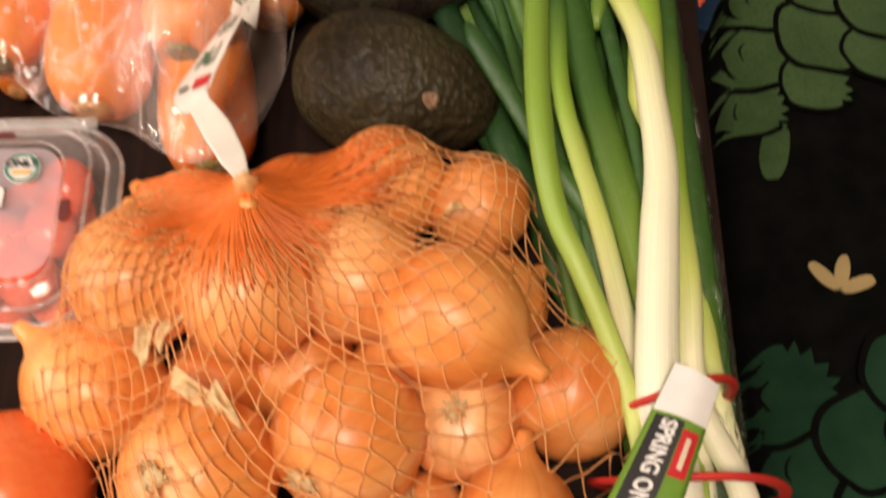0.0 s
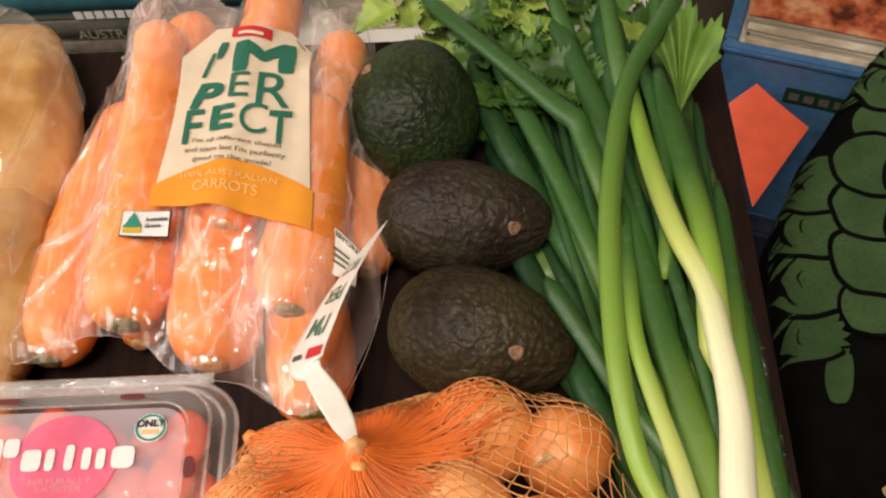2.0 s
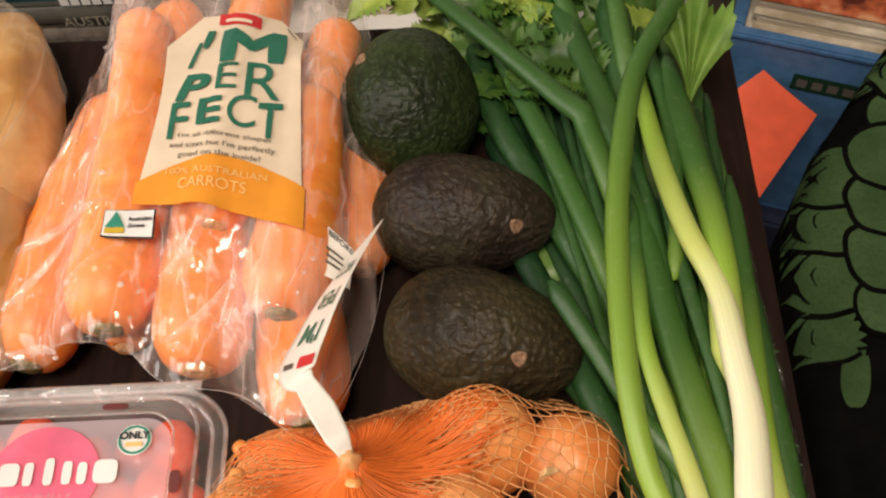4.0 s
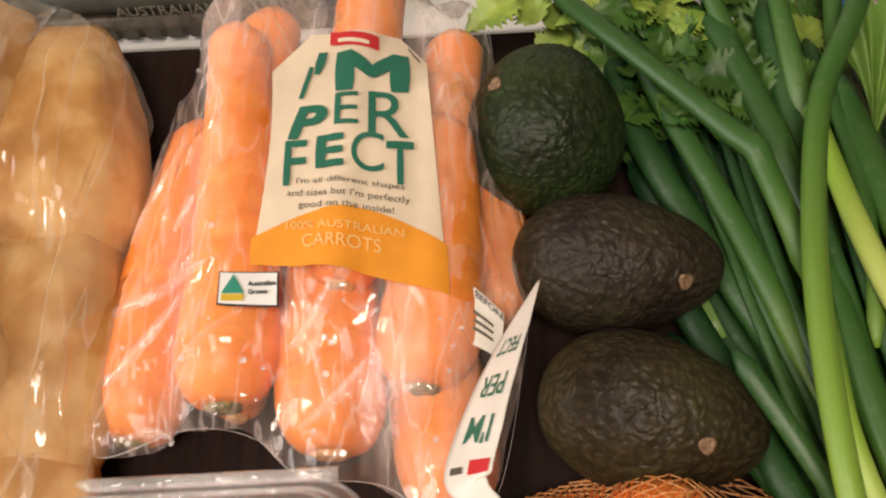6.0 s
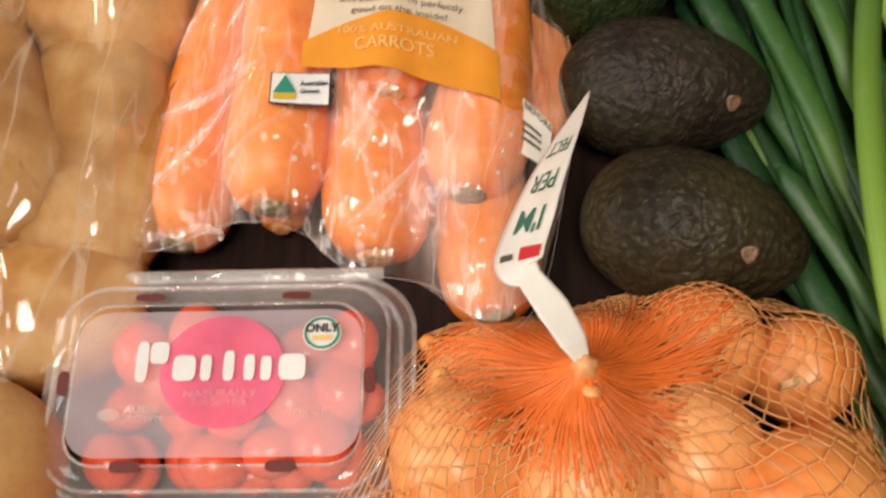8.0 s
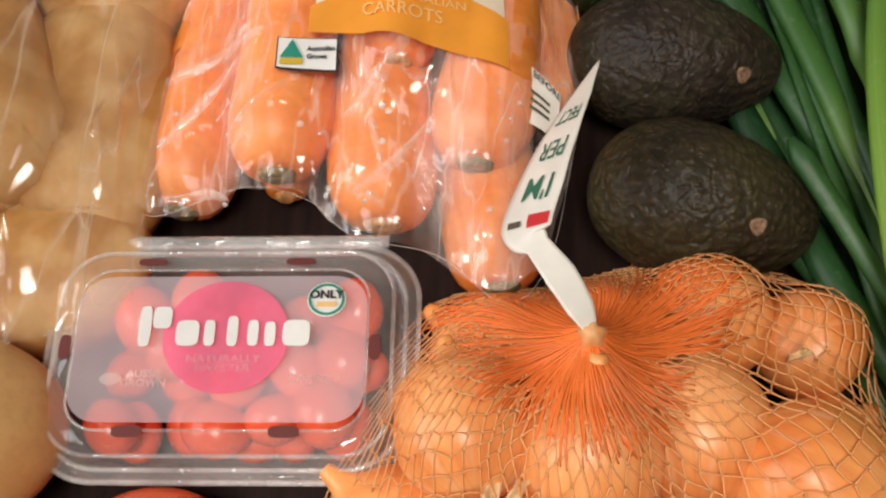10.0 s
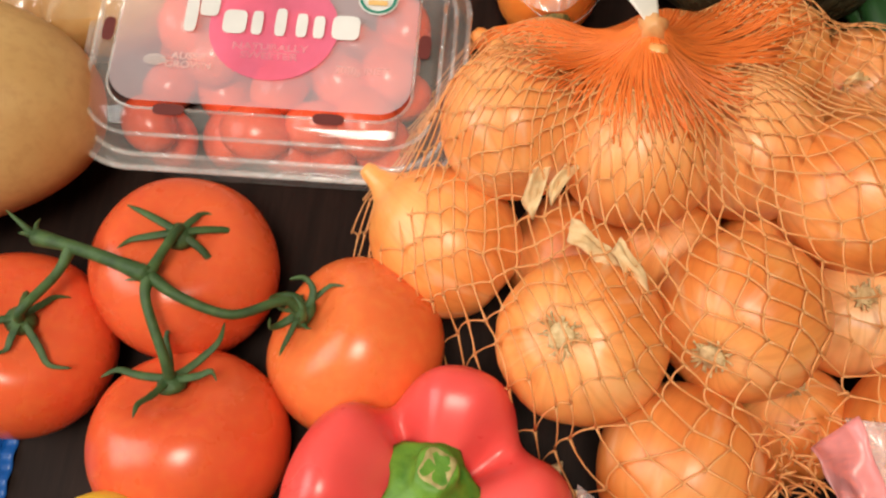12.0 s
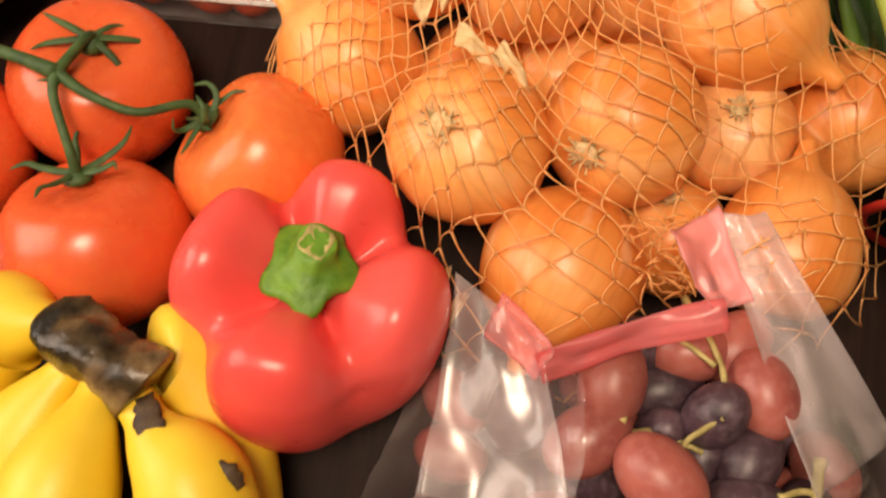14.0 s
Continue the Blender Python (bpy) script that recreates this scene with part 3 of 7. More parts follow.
def letters(name, body, place, size, material, parent, bold=0.0, width=1.0, label="", shear=0.0, align="CENTER", heavy=0.0, fill=None):
    """Words in the built-in font, laid on a surface: place(u, v) gives the world place of a point of the line."""
    cu = bpy.data.curves.new(name, "FONT")
    cu.body, cu.size, cu.offset, cu.align_x, cu.align_y, cu.shear = body, size, bold, align, "CENTER", shear
    tmp = new(name, cu)
    me = bpy.data.meshes.new_from_object(tmp.evaluated_get(bpy.context.evaluated_depsgraph_get()))
    bpy.data.objects.remove(tmp)
    bm = bmesh.new()
    bm.from_mesh(me)
    bpy.data.meshes.remove(me)
    bmesh.ops.remove_doubles(bm, verts=bm.verts, dist=1e-7)
    long = [e for e in bm.edges if e.calc_length() > size * 0.25]
    if long and size > 0.006:
        bmesh.ops.subdivide_edges(bm, edges=long, cuts=2)
        bmesh.ops.triangulate(bm, faces=bm.faces[:])
    if heavy:
        # push the outline outwards, corner by corner
        push = {}
        for e in bm.edges:
            if len(e.link_faces) == 1:
                a, b = e.verts
                out = (b.co - a.co).cross(Vector((0, 0, 1))).normalized()
                if out.dot((a.co + b.co) / 2 - e.link_faces[0].calc_center_median()) < 0:
                    out = -out
                for v in (a, b):
                    push[v] = push.get(v, Vector()) + out
        for v, d in push.items():
            v.co += d.normalized() * heavy
    if fill:
        xs, ys = [v.co.x for v in bm.verts], [v.co.y for v in bm.verts]
        x0, x1, y0, y1 = min(xs), max(xs), min(ys), max(ys)
        for v in bm.verts:
            v.co.x = ((v.co.x - x0) / (x1 - x0) - 0.5) * fill[0]
            v.co.y = ((v.co.y - y0) / (y1 - y0) - 0.5) * fill[1]
    for v in bm.verts:
        v.co = Vector(place(v.co.x * width, v.co.y))
    return part(name, bm, material, parent, label, smooth=False)


def disc(place, r, n=40, rings=4, squash=1.0):
    bm = bmesh.new()
    mid = bm.verts.new(place(0, 0))
    prev = None
    for j in range(1, rings + 1):
        ring = [bm.verts.new(place(r * j / rings * math.cos(2 * math.pi * k / n), squash * r * j / rings * math.sin(2 * math.pi * k / n))) for k in range(n)]
        for k in range(n):
            if prev:
                bm.faces.new((prev[k], ring[k], ring[(k + 1) % n], prev[(k + 1) % n]))
            else:
                bm.faces.new((mid, ring[k], ring[(k + 1) % n]))
        prev = ring
    return bm


def bar(place, u0, u1, v0, v1, n=4):
    return sheet(lambda u, v: place(u0 + (u1 - u0) * u, v0 + (v1 - v0) * v), n, n)


# ---- room ----
def room():
    x0, x1, y0, y1, z0, z1 = -1.6, 1.9, -1.7, 1.02, -0.72, 1.75
    solid("floor", box(x0, x1, y0, y1, z0 - 0.05, z0), M["floor"], "brown timber floor of the room", "floor", kind="structure", smooth=False)
    solid("ceiling", box(x0, x1, y0, y1, z1, z1 + 0.05), M["wall"], "plain white plaster ceiling", "ceiling", kind="structure", smooth=False)
    solid("wall_north", box(x0 - 0.1, x1 + 0.1, y1, y1 + 0.1, z0, z1), M["wall"], "warm white plaster wall behind the bookcase", "wall", kind="structure", smooth=False)
    solid("wall_south", box(x0 - 0.1, x1 + 0.1, y0 - 0.1, y0, z0, z1), M["wall"], "warm white plaster wall", "wall", kind="structure", smooth=False)
    solid("wall_east", box(x1, x1 + 0.1, y0, y1, z0, z1), M["wall"], "warm white plaster wall", "wall", kind="structure", smooth=False)
    west = thing("wall_west", (x0, 0, z0), "warm white plaster wall with a window opening", "wall", kind="structure")
    for a, b, c, d in ((y0, -0.6, z0, z1), (0.6, y1, z0, z1), (-0.6, 0.6, z0, 0.4), (-0.6, 0.6, 1.65, z1)):
        part("wall_panel", box(x0 - 0.1, x0, a, b, c, d), M["wall"], west, smooth=False)
    win = thing("window_1", (x0, 0, 0.4), "white framed window letting daylight in", "window", kind="structure")
    for a, b, c, d in ((-0.6, -0.55, 0.4, 1.65), (0.55, 0.6, 0.4, 1.65), (-0.55, 0.55, 0.4, 0.45), (-0.55, 0.55, 1.6, 1.65)):
        part("window_frame", box(x0 - 0.08, x0 - 0.02, a, b, c, d), M["white_paint"], win, smooth=False)


room()


def table():
    t = thing("table", (-0.2, 0.1, -0.72), "dark brown stained wooden table with a plain edge", "table")
    part("tabletop", box(-0.62, 0.135, -0.45, 0.515, -0.028, 0.0, 0.0018), M["table"], t, smooth=False)
    for x in (-0.58, 0.095):
        for y in (-0.41, 0.475):
            part("leg", box(x - 0.025, x + 0.025, y - 0.025, y + 0.025, -0.72, -0.028, 0.002), M["table"], t, smooth=False)


table()


# ---- bookcase, books, magazines, chair ----
def bookcase():
    b = thing("bookcase", (0, 0.83, -0.72), "white painted bookcase standing low behind the table", "bookcase")
    part("shelf", box(-0.7, 0.135, 0.665, 1.0, -0.203, -0.183, 0.001), M["white_paint"], b, smooth=False)
    part("back_panel", box(-0.7, 0.135, 1.0, 1.015, -0.70, 0.25), M["white_paint"], b, smooth=False)
    for x, top in ((-0.72, -0.215), (0.135, 0.25)):
        part("side_panel", box(x, x + 0.02, 0.665, 1.015, -0.72, top, 0.001), M["white_paint"], b, smooth=False)
    part("base_shelf", box(-0.7, 0.135, 0.67, 1.0, -0.70, -0.68), M["white_paint"], b, smooth=False)


bookcase()


def book(x0, x1, y0, z0, h, mat, label, depth=0.22):
    """A book lying flat, its spine towards the table."""
    b = thing("book", ((x0 + x1) / 2, y0 + depth / 2, z0), label, "book", "stacked books")
    bm = sheet(lambda u, v: Vector((x0 + (x1 - x0) * u, y0 + 0.004 - 0.006 * math.sin(math.pi * v), z0 + 0.0015 + (h - 0.003) * v)), 4, 8, thick=0.0025)
    part("spine", bm, mat, b)
    part("cover", box(x0, x1, y0 + 0.003, y0 + depth, z0, z0 + 0.0025), mat, b, smooth=False)
    part("cover", box(x0, x1, y0 + 0.003, y0 + depth, z0 + h - 0.0025, z0 + h), mat, b, smooth=False)
    part("page_block", box(x0 + 0.004, x1 - 0.004, y0 + 0.006, y0 + depth - 0.004, z0 + 0.0026, z0 + h - 0.0026), M["paper"], b, smooth=False)
    return b, lambda u, v: Vector(((x0 + x1) / 2 + u, y0 - 0.0055, z0 + h / 2 + v))


b, at = book(-0.50, -0.20, 0.672, -0.182, 0.028, M["book_brown"], "worn brown book lying at the bottom of the stack")
for k in range(6):
    part("title_mark", bar(at, -0.06 + 0.018 * k, -0.048 + 0.018 * k, -0.006, 0.006), M["dull_lettering"], b, smooth=False)
b, at = book(-0.46, -0.19, 0.672, -0.154, 0.026, M["book_grey"], "grey-olive cloth book with pale title on the spine")
letters("title", "AUSTRALIAN YESTERDAYS", lambda u, v: at(u + 0.036, v), 0.0150, M["lettering"], b, width=0.92)
b, at = book(-0.48, -0.17, 0.676, -0.128, 0.030, M["book_teal"], "teal cloth book with white lettering on its spine")
for k in range(7):
    part("title_mark", bar(at, -0.043 + 0.0092 * k, -0.0355 + 0.0092 * k, -0.0125, -0.0035), M["white"], b, smooth=False)
book(-0.45, -0.18, 0.680, -0.098, 0.022, M["book_blue"], "navy blue book lying on the stack")
book(-0.46, -0.20, 0.676, -0.076, 0.030, M["book_teal"], "dark teal book on top of the stack")
book(-0.68, -0.53, 0.69, -0.182, 0.03, M["book_grey"], "dark grey book lying on the shelf")


def folded_bag():
    """Crumpled white carrier bag beside the books."""
    bm = sheet(lambda u, v: Vector((-0.56 + 0.075 * u + 0.008 * noise.noise(Vector((u * 4, v * 5, 3))), 0.685 + 0.02 * noise.noise(Vector((u * 5, v * 4, 1))) + 0.02 * math.sin(u * 9), -0.183 + 0.14 * v)), 24, 24, thick=0.001)
    solid("plastic_bag", bm, M["film_grape"], "crumpled translucent white plastic bag by the books", "bag", loc=(-0.52, 0.655, -0.183))


folded_bag()


def printed_board():
    x0, x1, y0, z0, z1 = -0.155, 0.115, 0.70, -0.183, -0.02
    s = thing("printed_folder", ((x0 + x1) / 2, y0, z0), "cream printed folder with a faded table of lines", "folder")
    part("cover", box(x0, x1, y0, y0 + 0.012, z0, z1, 0.001), M["paper"], s, smooth=False)
    at = lambda u, v: Vector((x0 + u, y0 - 0.0012, z0 + v))  # noqa: E731
    for k in range(7):
        part("print_line", bar(at, 0.02, 0.11 + 0.02 * (k % 3), 0.03 + 0.018 * k, 0.036 + 0.018 * k), M["brown_ink"] if k % 3 else M["cream"], s, smooth=False)
    for k in range(3):
        part("print_panel", bar(at, 0.15, 0.25, 0.02 + 0.05 * k, 0.055 + 0.05 * k), M["cream"], s, smooth=False)
    t = thing("white_tray", (0.05, 0.68, -0.183), "white plastic tray standing on the shelf", "tray")
    part("tray_base", box(-0.02, 0.131, 0.668, 0.698, -0.183, -0.177, 0.001), M["white_paint"], t, smooth=False)
    part("tray_side", box(0.125, 0.131, 0.668, 0.698, -0.177, -0.05, 0.001), M["white_paint"], t, smooth=False)
    part("tray_rim", box(-0.02, 0.125, 0.668, 0.674, -0.177, -0.15, 0.001), M["white_paint"], t, smooth=False)


printed_board()


def magazine_box():
    """A blue woven box standing askew, filled to above its rim with magazines lying flat."""
    wide, deep, z0, z1 = 0.285, 0.215, -0.44, -0.203
    turn = Matrix.Translation((0.202, 0.678, 0)) @ Matrix.Rotation(radians(-19), 4, "Z")
    m = thing("magazine_box", turn @ Vector((wide / 2, deep / 2, z0)), "blue woven plastic box full of magazines", "box")
    for name, b in (("front", (0, wide, 0, 0.006, z0, z1)), ("back", (0, wide, deep - 0.006, deep, z0, z1)), ("side", (0, 0.006, 0.006, deep - 0.006, z0, z1)), ("side", (wide - 0.006, wide, 0.006, deep - 0.006, z0, z1)), ("bottom", (0, wide, 0, deep, z0 - 0.006, z0))):
        part(name, placed(box(*b, 0.002), turn), M["blue_box"], m, smooth=False)
    for b in ((-0.003, wide + 0.003, -0.003, 0.009), (-0.003, wide + 0.003, deep - 0.009, deep + 0.003), (-0.003, 0.009, 0.009, deep - 0.009), (wide - 0.009, wide + 0.003, 0.009, deep - 0.009)):
        part("rim", placed(box(*b, z1, z1 + 0.007, 0.002), turn), M["blue_box"], m, "pale blue folded rim", smooth=False)

    def at(u, v):
        return turn @ Vector((u, -0.0015, z0 + v))
    plate = part("label_plate", bar(at, 0.062, 0.150, 0.188, 0.208), M["print_teal"], m, smooth=False)
    for k in range(6):
        part("label_mark", bar(lambda u, v: at(u, v) + Vector((0, -0.001, 0)), 0.066 + 0.0135 * k, 0.075 + 0.0135 * k, 0.193, 0.203), M["dull_lettering"], plate, smooth=False)
    # the pile inside the box, its lower part hidden
    rnd = random.Random(6)
    z, k = z0 + 0.001, 0
    while z < -0.186:
        thick = rnd.uniform(0.0045, 0.0075)
        dx, dy = rnd.uniform(-0.004, 0.004), rnd.uniform(0.0, 0.007) + (0.0035 * max(0, k - 36))
        g = thing("magazine", turn @ Vector((wide / 2, deep / 2, z)), "dog-eared magazine lying in the blue box", "magazine", "magazines in the box")
        b = (0.014 + dx, wide - 0.014 + dx, 0.014 + dy, deep - 0.018)
        part("page_block", placed(box(b[0], b[1], b[2], b[3], z, z + thick - 0.0012), turn), M["paper"], g, smooth=False)
        part("cover", placed(box(b[0] - 0.001, b[1] + 0.001, b[2] - 0.0012, b[3], z + thick - 0.0011, z + thick - 0.0003), turn), M["cover_art"] if z + thick >= -0.186 else M["paper"], g, smooth=False)
        z, k = z + thick, k + 1
    return solid("floor_stand", placed(box(-0.02, 0.31, -0.02, 0.235, -0.72, -0.447, 0.004), turn), M["book_blue"], "dark navy storage crate under the magazine box", "crate", loc=turn @ Vector((0.14, 0.1, -0.72)), smooth=False)


magazine_box()

e = thing("paper_sheet", (0.235, 0.60, -0.447), "bright orange folded sheet of card leaning on the blue box", "paper")
part("card", patch((0.233, 0.660, -0.230), (0.279, 0.624, -0.252), (0.2165, 0.542, -0.257), (0.2070, 0.644, -0.238), 8, 8, 0.002, thick=0.0008), M["paper_orange"], e, smooth=False)


def chair():
    """Low armchair with a leaf-print cushion beside the table."""
    c = thing("armchair", (0.42, 0.1, -0.72), "armchair with black cushion printed in green leaves", "armchair")
    outline = [(0.150, -0.42), (0.150, 0.335), (0.160, 0.385), (0.185, 0.435), (0.245, 0.515), (0.30, 0.56), (0.40, 0.59), (0.72, 0.60), (0.72, -0.42)]
    nu, nv = 40, 70

    def left(y):
        for (xa, ya), (xb, yb) in zip(outline, outline[1:]):
            if ya <= y <= yb and yb > ya:
                return xa + (xb - xa) * (y - ya) / (yb - ya)
        return 0.150

    def cushion(u, v):
        y = -0.42 + 1.01 * v
        x = left(y) + (0.72 - left(y)) * u ** 1.6
        edge = min(1.0, u * 5)
        z = -0.055 + 0.032 * math.sqrt(edge * (2 - edge)) + 0.006 * noise.noise(Vector((x * 7, y * 7, 2)))
        return Vector((x, y, z))
    body = sheet(cushion, nu, nv)
    rim = [e for e in body.edges if e.is_boundary]
    ext = bmesh.ops.extrude_edge_only(body, edges=rim)
    bmesh.ops.translate(body, verts=[g for g in ext["geom"] if isinstance(g, bmesh.types.BMVert)], vec=(0, 0, -0.1))
    cus = part("cushion", body, M["fabric"], c)
    part("seat_frame", box(0.17, 0.72, -0.4, 0.33, -0.30, -0.145, 0.004), M["fabric"], c, smooth=False)
    part("seat_frame", box(0.30, 0.72, 0.33, 0.56, -0.30, -0.145, 0.004), M["fabric"], c, smooth=False)
    for x, y in ((0.22, -0.36), (0.68, -0.36), (0.32, 0.5), (0.68, 0.5)):
        part("leg", box(x - 0.02, x + 0.02, y - 0.02, y + 0.02, -0.72, -0.30, 0.003), M["table"], c, smooth=False)

    def on(x, y):
        y = min(max(y, -0.41), 0.585)
        lx = left(y)
        u = max(0.0, (x - lx) / (0.72 - lx)) ** (1 / 1.6)
        return cushion(u, (y + 0.42) / 1.01) + Vector((-0.0005, 0, 0.0016))

    def lobe(x, y, way, length, wide, mat, seed, jag=0.10, lift=0.0, name="print_lobe"):
        """A rounded scallop of the printed leaf, feathered where it meets the next one."""
        ca, sa = math.cos(way), math.sin(way)
        bm = bmesh.new()
        m = 54
        rim = []
        for k in range(m):
            a = 2 * math.pi * k / m
            c, s = math.cos(a), math.sin(a)
            r = 1 + jag * noise.noise(Vector((c * 1.6, s * 1.6, seed)))
            if c < -0.7:
                r *= 1 + 0.13 * ((k % 3) - 1)
            rim.append((length * math.copysign(abs(c) ** 0.8, c) * r, wide * math.copysign(abs(s) ** 0.85, s) * r))
        mid = bm.verts.new(on(x, y) + Vector((0, 0, lift)))
        prev = None
        for s in (0.35, 0.7, 1.0):
            ring = [bm.verts.new(on(x + s * (p * ca - q * sa), y + s * (p * sa + q * ca)) + Vector((0, 0, lift))) for p, q in rim]
            for k in range(m):
                if prev:
                    bm.faces.new((prev[k], ring[k], ring[(k + 1) % m], prev[(k + 1) % m]))
                else:
                    bm.faces.new((mid, ring[k], ring[(k + 1) % m]))
            prev = ring
        part(name, bm, mat, cus)

    def leaf_print(x, y, way, rows, cols, size, mat, seed):
        """A broad leaf of scallops: columns of lobes that overlap like feathers and narrow to a tail."""
        rnd = random.Random(seed)
        ca, sa = math.cos(way), math.sin(way)
        for c in range(cols):
            q = (c - (cols - 1) / 2) * size * 1.36
            n = rows - int(abs(c - (cols - 1) * 0.4) * 0.9)
            for k in range(n):
                p = (k + 0.5 * (c % 2) - 0.3 * abs(c - (cols - 1) / 2)) * size * 1.52 + rnd.uniform(-0.08, 0.08) * size
                f = 1 - 0.25 * (k == n - 1)
                turn = way + 0.45 * (c - (cols - 1) / 2) * (1 if cols > 1 else 0) * -0.5 + rnd.uniform(-0.15, 0.15)
                px, py = x + p * ca - q * sa, y + p * sa + q * ca
                high = 0.0004 + 0.00024 * (c * rows + rows - k)
                lobe(px, py, turn + 5.0, size * 1.15 * f, size * 1.07 * f, M["fabric"], seed + 7 * c + k, lift=high - 0.00012, name="print_outline")
                lobe(px, py, turn + 5.0, size * 1.02 * f, size * 0.92 * f, mat, seed + 7 * c + k, lift=high)
        lobe(x + rows * size * 1.52 * ca, y + rows * size * 1.52 * sa, way, size * 0.75, size * 0.30, mat, seed + 90)
    leaf_print(0.205, 0.415, math.radians(-103), 4, 4, 0.0225, M["print_leaf"], 1)
    leaf_print(0.275, 0.525, math.radians(-118), 3, 3, 0.0235, M["print_leaf"], 21)
    leaf_print(0.290, 0.440, math.radians(-80), 4, 3, 0.023, M["print_leaf"], 31)
    leaf_print(0.36, 0.54, math.radians(-95), 4, 3, 0.019, M["print_leaf"], 41)
    leaf_print(0.195, 0.150, math.radians(-80), 4, 3, 0.0225, M["print_teal"], 11)
    leaf_print(0.31, 0.21, math.radians(-70), 4, 3, 0.023, M["print_teal"], 61)
    leaf_print(0.22, -0.06, math.radians(-95), 5, 3, 0.0180, M["print_leaf"], 71)
    for a in (20, 75, 130):
        lobe(0.196 + 0.010 * math.cos(radians(a)), 0.205 + 0.010 * math.sin(radians(a)), radians(a), 0.009, 0.0036, M["print_yellow"], a)


chair()


# ---- onions in their net ----
def onion(c, r, way, seed, long=1.0, root=True):
    """A brown onion: bulb with papery neck; way is where the neck points."""
    prof = [(0.10, -0.93), (0.22, -0.945)]
    for k in range(1, 22):
        a = -1.30 + (1.30 + 1.22) * k / 21
        prof.append((math.cos(a) ** 0.9, math.sin(a) * (1 if a < 0 else 1.04)))
    prof += [(0.27, 1.06), (0.19, 1.16), (0.15, 1.27), (0.13, 1.36), (0.10, 1.42)]

    def fn(q, z, a):
        w = 1 + 0.035 * noise.noise(Vector((math.cos(a) * 1.2, math.sin(a) * 1.2, z * 1.1 + seed * 3.1))) + 0.008 * math.sin(a * 9 + seed)
        return q * r * w, z * r * (long if z > 0 else 0.94)
    bm = lathe(prof, 36, fn)
    for f in bm.faces:
        f.smooth = True
    me = bpy.data.meshes.new("onion")
    bm.to_mesh(me)
    bm.free()
    me.materials.append(M["onion"])
    ob = new("onion", me)
    ob.matrix_world = aim(c, way)
    tagged(ob, "golden brown onion with papery skin in the net", "onion", "onions in the net")
    AT[ob] = Vector()
    if root:
        rnd = random.Random(seed)
        bm = bmesh.new()
        for _ in range(40):
            a, q = rnd.uniform(0, 6.28), r * 0.15 * math.sqrt(rnd.random())
            p = Vector((q * math.cos(a), q * math.sin(a), -0.90 * r))
            e = p + Vector((rnd.uniform(-1, 1) * 0.06 * r + math.cos(a) * 0.10 * r, rnd.uniform(-1, 1) * 0.06 * r + math.sin(a) * 0.10 * r, -0.10 * r * rnd.uniform(0.3, 1)))
            tube([p, (p + e) / 2 + Vector((rnd.uniform(-1, 1), rnd.uniform(-1, 1), 0)) * 0.03 * r, e], 0.0004, 4, 2, into=bm)
        placed(bm, Matrix())
        plate = lathe([(0.15 * r, -0.93 * r), (0.14 * r, -0.955 * r), (0.07 * r, -0.965 * r)], 14, lambda q, z, a: (q * (1 + 0.25 * noise.noise(Vector((math.cos(a) * 2, math.sin(a) * 2, seed)))), z))
        part("root_plate", plate, M["root"], ob, "dry beige root plate")
        part("root_tuft", bm, M["root"], ob, "dry beige root tuft")
    return ob


ONIONS = [
    ((-0.113, 0.175, 0.066), 0.0265, (-0.25, 0.95, -0.1)), ((-0.070, 0.168, 0.068), 0.0270, (0.05, 0.75, 0.6)),
    ((-0.029, 0.178, 0.058), 0.0270, (0.0, 0.95, 0.2)), ((0.006, 0.163, 0.064), 0.0275, (0.80, -0.55, 0.05)),
    ((-0.019, 0.227, 0.043), 0.0245, (-0.3, 0.3, -0.9)), ((0.019, 0.219, 0.040), 0.0220, (0.4, 0.1, -0.9)),
    ((-0.132, 0.138, 0.038), 0.0270, (-0.75, 0.55, 0.15)), ((-0.084, 0.102, 0.060), 0.0290, (0.35, 0.2, -0.92)),
    ((-0.031, 0.116, 0.058), 0.0290, (0.5, 0.7, -0.55)), ((0.012, 0.126, 0.042), 0.0230, (0.15, 0.0, -1.0)),
    ((0.031, 0.080, 0.046), 0.0255, (0.1, 0.95, 0.25)), ((-0.046, 0.066, 0.044), 0.0295, (-0.3, -0.93, -0.05)),
    ((0.055, 0.138, 0.037), 0.0265, (0.1, 0.8, -0.5)), ((-0.006, 0.088, 0.027), 0.0220, (0.2, -0.4, -0.8)),
    ((-0.054, 0.150, 0.030), 0.0230, (0.1, 0.1, -1.0)), ((-0.103, 0.208, 0.034), 0.0265, (-0.6, 0.5, 0.0)),
    ((-0.056, 0.213, 0.040), 0.0260, (0.0, 1.0, -0.4)), ((-0.086, 0.142, 0.028), 0.0260, (0.6, -0.2, -0.3)),
    ((0.022, 0.176, 0.028), 0.0255, (0.7, 0.6, -0.2)), ((-0.012, 0.146, 0.026), 0.0240, (0.0, 1.0, 0.0)),
]
for i, (c, r, w) in enumerate(ONIONS):
    onion(c, r, w, i + 1, 1.15 if i in (3, 6, 10) else 1.0, i in (7, 8, 9, 13))

KNOT = Vector((-0.070, 0.205, 0.0905))
skin = Drape(-0.185, 0.115, 0.005, 0.275)
for c, r, w in ONIONS:
    skin.ball(c, r + 0.0015)
    n = Vector(w).normalized()
    skin.ball(tuple(Vector(c) + n * r * 0.9), r * 0.4)
skin.ball((KNOT.x, KNOT.y, KNOT.z - 0.006), 0.006)
skin.relax(70, 0.00004)
